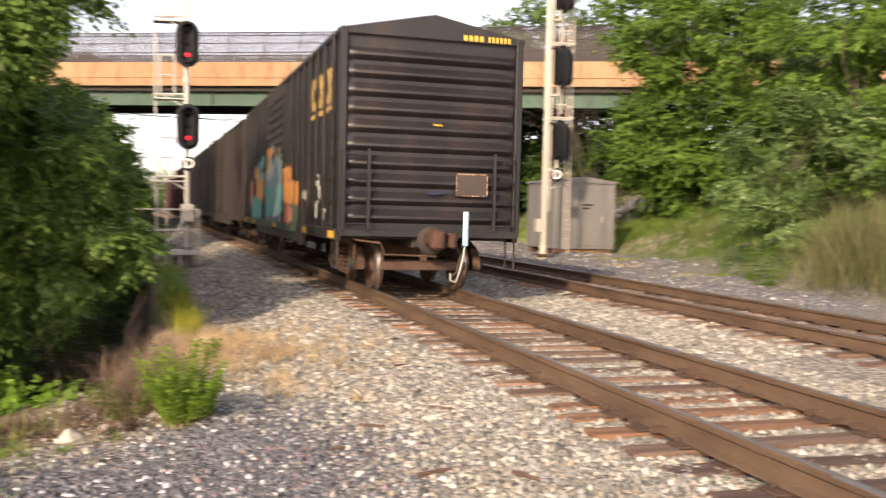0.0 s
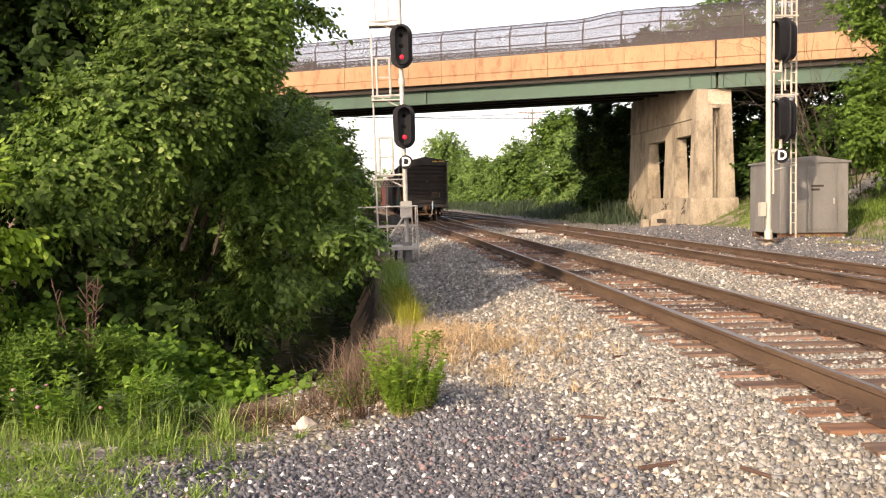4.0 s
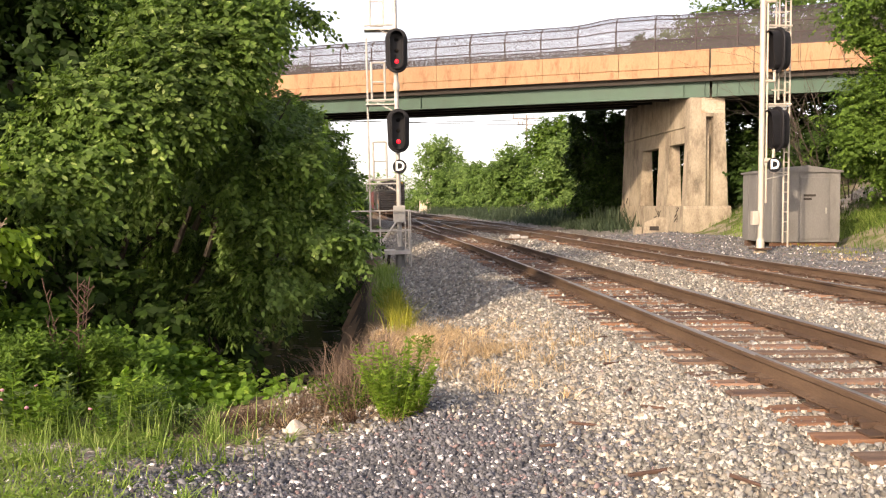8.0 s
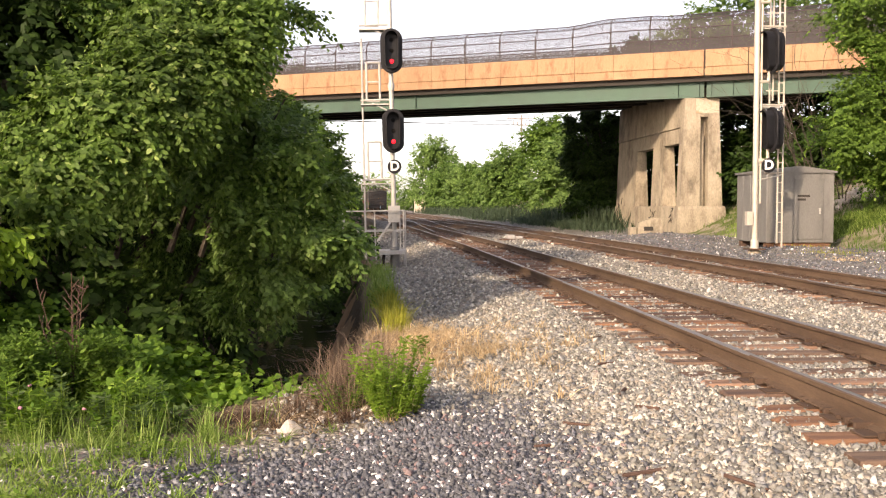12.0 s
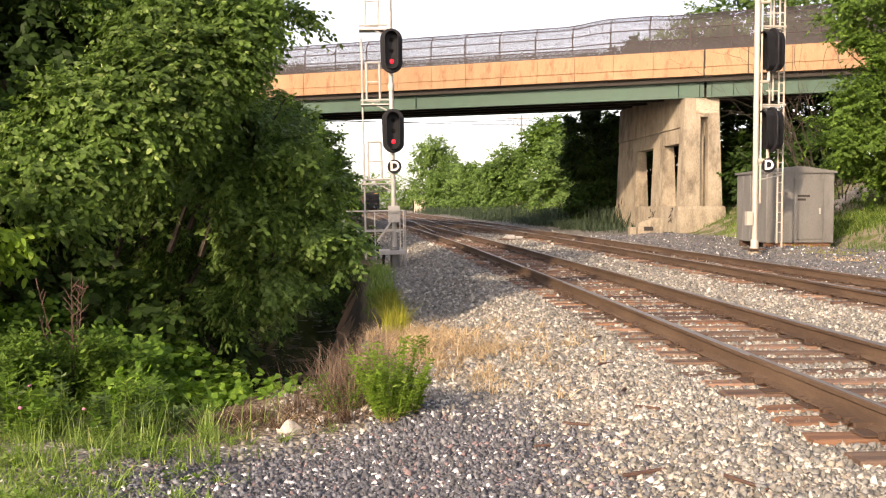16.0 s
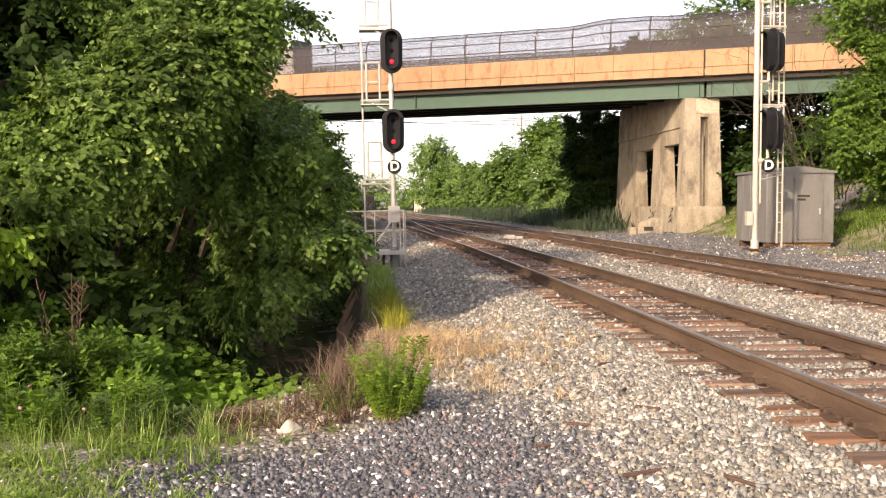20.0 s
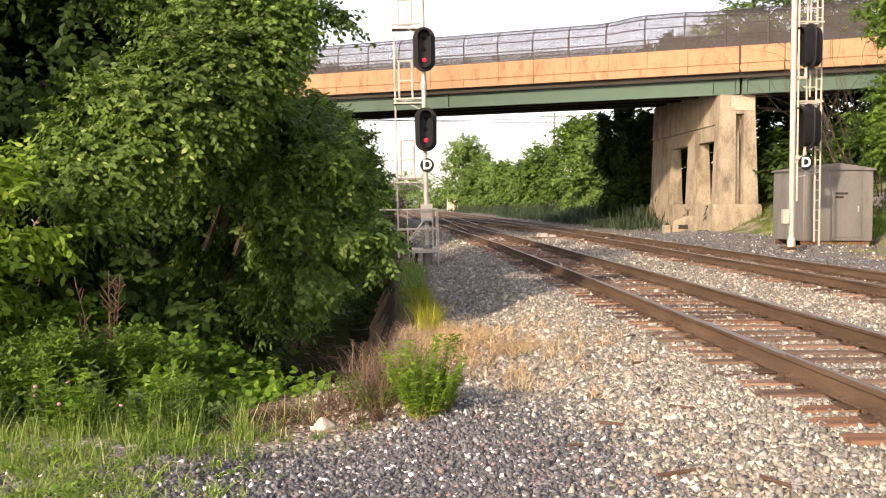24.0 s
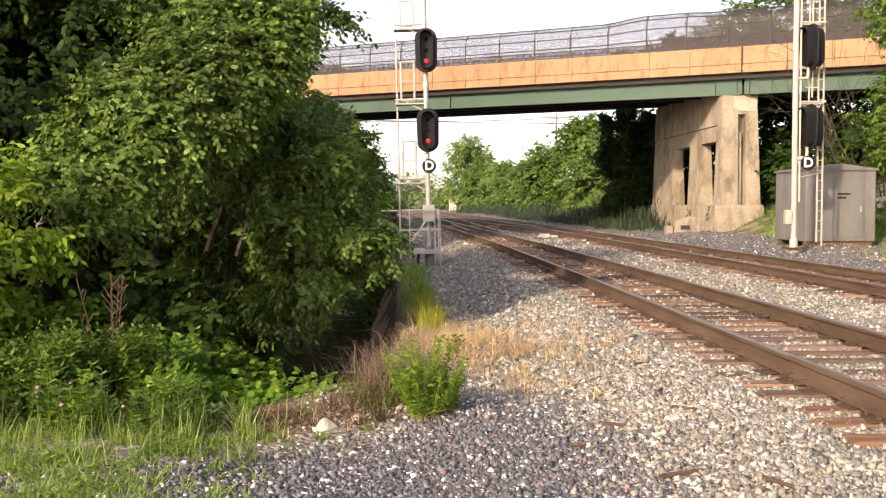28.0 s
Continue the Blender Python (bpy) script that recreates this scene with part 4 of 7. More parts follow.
def build_right_signal():
    base = gz(11.9, 28.1)
    sig = thing("signal_mast", pose(11.9, 28.1, base, 0, -0.1, 0), "cream signal mast with black heads turned away and a ladder", "signal", "railway signals")

    def up(z):
        return z - base
    part("footing", Geo().lathe((0, 0, -0.3), (0, 0, 1), [(0, 0.20), (0.36, 0.20), (0.42, 0.16), (0.45, 0.15)], 14), M_CONC, sig, smooth=True)
    part("flange", Geo().box(-0.26, 0.26, -0.26, 0.26, 0.14, 0.18, 0.01), M_RUST, sig)
    part("mast", Geo().tube([(0, 0, 0.1), (0, 0, up(9.4))], 0.088, 12), M_WHITEPOST, sig, smooth=True)
    part("conduit", Geo().tube([(0.16, 0.02, up(1.4)), (0.16, 0.02, up(9.3))], 0.032, 8), M_WHITEPOST, sig, smooth=True)
    part("collar", Geo().lathe((0, 0, 0.18), (0, 0, 1), [(0, 0.13), (0.25, 0.12), (0.30, 0.09)], 12), M_WHITEPOST, sig, smooth=True)
    part("case", Geo().box(-0.30, -0.10, -0.13, 0.08, up(0.72), up(1.15), 0.02), M_WHITEPOST, sig, "small pale case")
    for z in (6.08, 3.67, 8.5):
        build_head(sig, pose(0.46, -0.05, up(z), 0, 0, -78), False)
        part("head_arm", Geo().tube([(0, 0, up(z) - 0.93), (0.36, 0, up(z) - 0.93), (0.38, 0, up(z) - 0.6)], 0.055, 8), M_WHITEPOST, sig, smooth=True)
        part("cage_beam", Geo().tube([(0, 0.1, up(z) + 0.78), (0.97, 0.1, up(z) + 0.78)], 0.03, 6).tube([(0.1, 0.45, up(z) + 0.78), (0.97, 0.45, up(z) + 0.78)], 0.03, 6), M_WHITEPOST, sig)
        part("step_plate", Geo().box(0.1, 0.8, 0.1, 0.45, up(z) + 0.70, up(z) + 0.73), M_GALV, sig)
    disc = part("letter_disc", Geo().lathe((0.36, -0.12, up(2.57)), (0, -1, 0), [(0, 0.225), (0.012, 0.225), (0.014, 0.218), (0.014, 0.002)], 28), M_BLACK, sig, "black disc with a white letter")
    letter(disc, "D", 0.40, pose(0.365, -0.142, up(2.575), 90, 0, 0), M_SIGNWHITE)
    part("disc_arm", Geo().tube([(0, 0, up(2.7)), (0.3, -0.05, up(2.7))], 0.05, 8), M_WHITEPOST, sig)
    for x, z0 in ((0.52, 2.3), (0.82, 0.15), (0.98, 0.02), (0.62, 4.6)):
        part("ladder_rail", Geo().tube([(x, 0.25, up(z0)), (x, 0.25, up(9.4))], 0.03, 6), M_WHITEPOST, sig)
    z = 0.5
    while z < 9.2:
        part("rung", Geo().tube([(0.82, 0.25, up(z)), (0.98, 0.25, up(z))], 0.016, 5), M_WHITEPOST, sig)
        z += 0.31
    for z in (2.35, 3.1, 4.9, 5.6, 7.3):
        part("cage_bar", Geo().tube([(0.4, 0.25, up(z)), (0.82, 0.25, up(z))], 0.02, 5), M_WHITEPOST, sig)
    part("mast_arm", Geo().tube([(0, 0, up(2.1)), (0.95, 0.25, up(2.3))], 0.022, 5), M_GALV, sig)
    return sig


build_left_signal()
build_right_signal()


def build_bungalow():
    x0, x1, y0, y1, zb, zt = 13.09, 15.42, 30.0, 32.5, 0.10, 2.50
    hut = thing("signal_bungalow", label="grey aluminium equipment hut on timber blocks", category="equipment hut")
    part("body", Geo().box(x0, x1, y0, y1, zb, zt, 0.02), M_BUNGALOW, hut)
    g = Geo()
    o, xm = 0.06, (x0 + x1) / 2
    g.add([(x0 - o, y0 - o, zt - 0.02), (xm, y0 - o, zt + 0.15), (x1 + o, y0 - o, zt - 0.02), (x0 - o, y1 + o, zt - 0.02), (xm, y1 + o, zt + 0.15), (x1 + o, y1 + o, zt - 0.02),
           (x0 - o, y0 - o, zt - 0.08), (x1 + o, y0 - o, zt - 0.08), (x0 - o, y1 + o, zt - 0.08), (x1 + o, y1 + o, zt - 0.08)],
          [[0, 1, 4, 3], [1, 2, 5, 4], [6, 7, 2, 1, 0], [9, 8, 3, 4, 5], [8, 6, 0, 3], [7, 9, 5, 2]])
    part("roof", g, M_BUNGALOW, hut, "low ridged metal roof")
    for x in (x0 + 0.10, x0 + 0.55, x0 + 0.9, x0 + 1.55, x0 + 1.95):
        part("seam", Geo().box(x, x + 0.03, y0 - 0.018, y0 + 0.01, zb + 0.03, zt - 0.1), M_BUNGALOW, hut)
    for y in (y0 + 0.6, y0 + 1.3, y0 + 1.95):
        part("seam", Geo().box(x0 - 0.018, x0 + 0.01, y, y + 0.03, zb + 0.03, zt - 0.1), M_BUNGALOW, hut)
    part("door", Geo().box(x0 + 0.95, x0 + 1.92, y0 - 0.025, y0 + 0.005, zb + 0.12, zt - 0.25, 0.008), M_BUNGALOW, hut, "flush metal door")
    for w, zc in ((0.42, 1.62), (0.28, 1.50)):
        part("lettering_bar", Geo().box(x0 + 1.05, x0 + 1.05 + w, y0 - 0.032, y0 - 0.027, zc, zc + 0.07), M_DARK, hut, "faded dark stencil")
    part("handle", Geo().box(x0 + 1.80, x0 + 1.84, y0 - 0.07, y0 - 0.02, 1.05, 1.25, 0.006), M_GALV, hut)
    for y in (y0 + 0.2, y1 - 0.2):
        part("skid", Geo().box(x0 + 0.05, x1 - 0.05, y - 0.12, y + 0.12, gz(14.2, 31.0) - 0.15, zb - 0.002, 0.01), M_TIE, hut, "timber block")
    part("vent_pipe", Geo().tube([(x0 + 0.1, y0 + 0.8, zt), (x0 + 0.1, y0 + 0.8, zt + 0.22)], 0.03, 6).lathe((x0 + 0.1, y0 + 0.8, zt + 0.18), (0, 0, 1), [(0, 0.05), (0.08, 0.06), (0.12, 0.02)], 10), M_GALV, hut)
    return hut


build_bungalow()

# ---- train ----
CAR_L, CAR_W, CAR_EAVE, CAR_PEAK, CAR_FLOOR = 15.6, 1.49, 4.15, 4.42, 0.98
WHEEL_R = 0.42


def train_at(t):
    """Metres run by the last car's rear end: it slows a little, then rolls evenly."""
    return 14.4 + 14.7 * t - 0.52 * t * t if t < 2.5 else 47.9 + 11.9 * (t - 2.5)
SPINNING = []


def rib_profile(z0, z1, count, depth):
    """A wavy section (outward, height) with rounded ribs and flats between."""
    pts, step = [], (z1 - z0) / count
    for i in range(count):
        b = z0 + i * step
        pts += [(0, b + 0.02), (0, b + step * 0.30), (depth * 0.6, b + step * 0.42), (depth, b + step * 0.56), (depth, b + step * 0.70), (depth * 0.55, b + step * 0.84)]
    return [(0, z0)] + pts + [(0, z1)]


def build_bogie(car, y, spin):
    bogie = part("bogie", Geo().box(-0.95, 0.95, -0.2, 0.2, 0.5, 0.82, 0.03, pose(0, y, 0)), M_RUST, car, "rusty three-piece freight bogie")
    for side in (-1, 1):
        x = side * 1.0
        g = Geo()
        rings = [(Vector((x - side * 0.06, y, 0)), Vector((0, 1, 0)), Vector((0, 0, 1))), (Vector((x + side * 0.07, y, 0)), Vector((0, 1, 0)), Vector((0, 0, 1)))]
        # cast frame: top chord, bottom chord with the spring seat, two columns, two pedestal jaws
        g.sweep([(-1.1, 0.52), (-0.95, 0.68), (-0.45, 0.84), (0.45, 0.84), (0.95, 0.68), (1.1, 0.52), (0.90, 0.54), (0.45, 0.72), (-0.45, 0.72), (-0.90, 0.54)], rings)
        g.sweep([(-0.72, 0.50), (-0.40, 0.32), (0.40, 0.32), (0.72, 0.50), (0.76, 0.42), (0.42, 0.21), (-0.42, 0.21), (-0.76, 0.42)], rings)
        for k in (-1, 1):
            g.sweep([(k * 0.30, 0.30), (k * 0.30, 0.74), (k * 0.40, 0.74), (k * 0.40, 0.30)][::k], rings)
            g.sweep([(k * 0.66, 0.36), (k * 0.66, 0.62), (k * 1.10, 0.56), (k * 1.12, 0.34), (k * 1.0, 0.32), (k * 0.98, 0.50), (k * 0.76, 0.52), (k * 0.74, 0.34)][::k], rings)
        part("side_frame", g, M_RUST, bogie, "cast side frame with an open spring window")
        for dy in (-0.16, 0, 0.16):
            coil = Geo()
            for k in range(5):
                coil.lathe((x + side * 0.04, y + dy, 0.33 + k * 0.075), (0, 0, 1), [(0, 0.055), (0.02, 0.088), (0.04, 0.088), (0.055, 0.055)], 10)
            part("spring", coil, M_RUST, bogie, smooth=True)
        if spin and y < 5 and side < 0:
            part("marker_bar", Geo().box(x - 0.10, x - 0.075, y - 0.99, y - 0.955, 0.50, 0.74, 0.004), M_FLAKE, bogie, "pale yellow upright bar")
        for dy in (-0.86, 0.86):
            part("bearing_cap", Geo().lathe((x, y + dy, WHEEL_R), (side, 0, 0), [(0, 0.13), (0.14, 0.12), (0.17, 0.08), (0.175, 0.01)], 14), M_DARK, bogie, smooth=True)
    for dy in (-0.86, 0.86):
        ws = part("wheelset", Geo().tube([(-0.95, 0, 0), (0.95, 0, 0)], 0.075, 10), M_RUST, car, "steel wheelset with bright treads", True, pose(0, y + dy, WHEEL_R))
        for side in (-1, 1):
            prof = [(-0.07, 0.30), (-0.07, 0.44), (-0.03, 0.455), (-0.02, WHEEL_R + 0.005), (0.035, WHEEL_R), (0.07, WHEEL_R - 0.005), (0.075, 0.36), (0.05, 0.34), (0.03, 0.15), (0.09, 0.13), (0.09, 0.05)]
            w = Geo().lathe((side * 0.73, 0, 0), (side, 0, 0), prof, 28)
            n = 28
            for i in range(len(prof) - 1):
                for k in range(n):
                    w.m[i * n + k] = 1 if i == 3 else 0
            part("wheel", w, [M_RUST, M_WHEEL], ws, smooth=True)
        if spin:
            SPINNING.append((ws, y + dy))
    return bogie


def build_boxcar(name, label, paint, rear=False):
    car = thing(name, label=label, category="freight car", group="freight train")
    g = Geo()
    W, z0, z1, zp, L = CAR_W, CAR_FLOOR, CAR_EAVE, CAR_PEAK, CAR_L
    g.add([(-W, 0.08, z0), (W, 0.08, z0), (W, 0.08, z1), (0, 0.08, zp), (-W, 0.08, z1), (-W, L - 0.08, z0), (W, L - 0.08, z0), (W, L - 0.08, z1), (0, L - 0.08, zp), (-W, L - 0.08, z1)],
          [[0, 1, 2, 3, 4], [9, 8, 7, 6, 5], [0, 5, 6, 1], [1, 6, 7, 2], [4, 9, 5, 0]])
    part("body", g, paint, car)
    roof = Geo().add([(-W - 0.05, 0.0, z1 - 0.02), (0, 0.0, zp + 0.02), (W + 0.05, 0.0, z1 - 0.02), (-W - 0.05, L, z1 - 0.02), (0, L, zp + 0.02), (W + 0.05, L, z1 - 0.02),
                      (-W - 0.05, 0.0, z1 - 0.10), (W + 0.05, 0.0, z1 - 0.10), (-W - 0.05, L, z1 - 0.10), (W + 0.05, L, z1 - 0.10)],
                     [[0, 1, 4, 3], [1, 2, 5, 4], [6, 7, 2, 1, 0], [9, 8, 3, 4, 5], [8, 6, 0, 3], [7, 9, 5, 2]])
    roof = part("roof", roof, paint, car)
    for i in range(12):
        y = 0.7 + i * (L - 1.4) / 11
        part("roof_seam", Geo().add([(-W - 0.04, y, z1), (0, y, zp + 0.055), (W + 0.04, y, z1), (-W - 0.04, y + 0.06, z1), (0, y + 0.06, zp + 0.055), (W + 0.04, y + 0.06, z1)],
                                    [[0, 1, 4, 3], [1, 2, 5, 4], [0, 2, 1], [3, 4, 5]]), paint, roof)
    for end, y in ((-1, 0.08), (1, L - 0.08)):
        # pressed end: rounded ribs that taper out at the corner posts
        prof = rib_profile(z0 + 0.04, z1 - 0.30, 10, 0.10)
        V, F, n = [], [], len(prof)
        cols = [(-W + 0.06, 0.0), (-W + 0.16, 0.7), (-W + 0.26, 1.0), (W - 0.26, 1.0), (W - 0.16, 0.7), (W - 0.06, 0.0)]
        for x, k in cols:
            V += [(x, y + end * (0.004 + d * k), z) for d, z in prof]
        for c in range(len(cols) - 1):
            F += [[c * n + i, (c + 1) * n + i, (c + 1) * n + i + 1, c * n + i + 1][::-end] for i in range(n - 1)]
        part("ribbed_end", Geo().add(V, F), paint, car, "pressed steel end with horizontal ribs", True)
        for x in (-W + 0.03, W - 0.03):
            part("corner_post", Geo().box(x - 0.06, x + 0.06, y - 0.10 if end < 0 else y, y if end < 0 else y + 0.10, z0 - 0.05, z1, 0.015), paint, car)
        part("end_sill", Geo().box(-W, W, y - 0.12 if end < 0 else y, y if end < 0 else y + 0.12, z0 - 0.09, z0 + 0.02, 0.01), paint, car)
        part("bolster_plate", Geo().box(-0.22, 0.34, y - 0.02, y + 0.02, z0 - 0.20, z0 - 0.092, 0.008), M_DARK, car)
        for x, s in ((-W + 0.02, 1), (W - 0.47, 1)):
            lad = part("ladder", Geo().box(x + 0.40, x + 0.445, y + end * 0.16 - 0.02, y + end * 0.16 + 0.02, z0, z0 + 1.28).box(x, x + 0.045, y + end * 0.16 - 0.02, y + end * 0.16 + 0.02, z0, z0 + 1.28), paint, car)
            for k in range(4):
                part("rung", Geo().tube([(x, y + end * 0.16, z0 + 0.1 + k * 0.36), (x + 0.44, y + end * 0.16, z0 + 0.1 + k * 0.36)], 0.013, 5), paint, lad)
    # sides: posts, door with pressed panels, sill
    for side in (-1, 1):
        x = side * W
        for y in [0.55 + i * 0.78 for i in range(7)] + [L - 0.55 - i * 0.78 for i in range(7)]:
            part("side_post", Geo().box(min(x, x + side * 0.05), max(x, x + side * 0.05), y - 0.055, y + 0.055, z0, z1 - 0.08, 0.015), paint, car)
        d0, d1 = L / 2 - 1.55, L / 2 + 1.55
        door = part("door", Geo().box(min(x, x + side * 0.05), max(x, x + side * 0.05), d0, d1, z0 + 0.03, z1 - 0.12, 0.01), paint, car, "sliding door with pressed panels")
        for yy in (d0 + 0.1, (d0 + d1) / 2 + 0.03):
            for k in range(14):
                z = z0 + 0.16 + k * 0.20
                part("panel_rib", Geo().box(min(x + side * 0.05, x + side * 0.085), max(x + side * 0.05, x + side * 0.085), yy, yy + 1.36, z, z + 0.09, 0.012), paint, door)
        part("side_sill", Geo().box(x - 0.05, x + 0.05, 0.1, L - 0.1, z0 - 0.16, z0 + 0.02, 0.01), paint, car)
        part("drop_sill", Geo().box(x - 0.03, x + 0.03, 3.6, L - 3.6, z0 - 0.34, z0 - 0.16, 0.01), paint, car)
        for y in (0.32, L - 0.32):
            part("sill_step", Geo().tube([(x, y - 0.2, z0 - 0.15), (x, y - 0.2, z0 - 0.6), (x, y + 0.2, z0 - 0.6), (x, y + 0.2, z0 - 0.15)], 0.02, 6), M_DARK, car)
        for yy in (0.16, L - 0.55):
            for k in range(6):
                part("grab_iron", Geo().tube([(x + side * 0.09, yy, z0 + 0.1 + k * 0.36), (x + side * 0.09, yy + 0.40, z0 + 0.1 + k * 0.36)], 0.013, 5), paint, car)
    part("centre_sill", Geo().box(-0.28, 0.28, 0.1, L - 0.1, 0.72, z0 - 0.02), M_DARK, car)
    part("underframe", Geo().box(-W + 0.1, W - 0.1, 0.2, L - 0.2, z0 - 0.14, z0 - 0.01), M_DARK, car)
    part("brake_tank", Geo().lathe((-0.7, 6.2, 0.72), (0, 1, 0), [(0, 0.1), (0.03, 0.2), (0.9, 0.2), (0.93, 0.1)], 14), M_DARK, car, smooth=True)
    part("valve_box", Geo().box(0.4, 0.9, 7.6, 8.2, 0.6, 0.88, 0.02), M_DARK, car)
    for end, y in ((-1, 0.0), (1, L)):
        cp = part("coupler", Geo().lathe((0, y - end * 0.3, 0.87), (0, end, 0), [(0, 0.10), (0.36, 0.10), (0.42, 0.15), (0.62, 0.16), (0.70, 0.13), (0.74, 0.06)], 12), M_COUPLER, car, "rusty knuckle coupler", True)
        part("knuckle", Geo().lathe((-0.02, y + end * 0.50, 0.71), (0, 0, 1), [(0, 0.08), (0.04, 0.13), (0.27, 0.13), (0.31, 0.08)], 12), M_COUPLER, cp, smooth=True)
        part("guard_arm", Geo().box(0.13, 0.25, min(y + end * 0.35, y + end * 0.68), max(y + end * 0.35, y + end * 0.68), 0.74, 0.98, 0.05), M_COUPLER, cp)
        part("striker", Geo().lathe((0, y, 0.84), (0, end, 0), [(0, 0.12), (0.0, 0.23), (0.05, 0.23), (0.09, 0.17)], 14), M_DARK, cp, smooth=True)
        part("uncoupling_lever", Geo().tube([(0.02, y + end * 0.3, 0.60), (-0.80, y + end * 0.26, 0.62), (-0.88, y + end * 0.26, 0.80), (-1.28, y + end * 0.22, 0.84)], 0.016, 6), M_RUST, car, smooth=True)
        part("air_hose", Geo().tube([(0.34, y + end * 0.15, 0.80), (0.38, y + end * 0.42, 0.62), (0.30, y + end * 0.5, 0.36), (0.16, y + end * 0.52, 0.26)], 0.025, 7), M_DARK, car, smooth=True)
    for y in (0.37, L - 0.37):
        part("brake_beam", Geo().box(-0.72, 0.72, y - 0.06, y + 0.06, 0.34, 0.48, 0.02), M_RUST, car)
        part("brake_lever", Geo().box(-0.05, 0.05, y - 0.05, y + 0.05, 0.49, 0.78, 0.01), M_RUST, car)
    build_bogie(car, 1.70, rear)
    build_bogie(car, L - 1.70, rear)
    return car


M_BLUE = surface("blue_marker", [(0.10, 0.33, 0.55), (0.62, 0.72, 0.78)], 0.5, 0, 5, 20, 0)
M_PLACARD = surface("worn_placard", [(0.030, 0.024, 0.022), (0.055, 0.042, 0.036)], 0.7, 0, 3, 30, 0.2)
M_FADED = surface("faded_yellow_paint", [(0.42, 0.27, 0.07), (0.62, 0.40, 0.11)], 0.7, 0, 5, 40, 0, stain=(0.03, 0.028, 0.026), stain_scale=6, stain_amount=0.5)
M_FLAKE = surface("flaking_orange_paint", [(0.34, 0.19, 0.10), (0.52, 0.33, 0.20)], 0.8, 0, 12, 60, 0)
GRAFFITI = [surface("sprayed_" + n, [tuple(v * 0.42 for v in c), tuple(v * 0.78 for v in c)], 0.7, 0, 1.6, 30, 0) for n, c in
            (("turquoise", (0.13, 0.46, 0.43)), ("orange", (0.80, 0.34, 0.09)), ("white", (0.66, 0.66, 0.62)), ("purple", (0.14, 0.09, 0.20)), ("green", (0.055, 0.10, 0.06)), ("rose", (0.55, 0.20, 0.14)), ("pale", (0.30, 0.40, 0.43)), ("blue", (0.022, 0.024, 0.075)))]


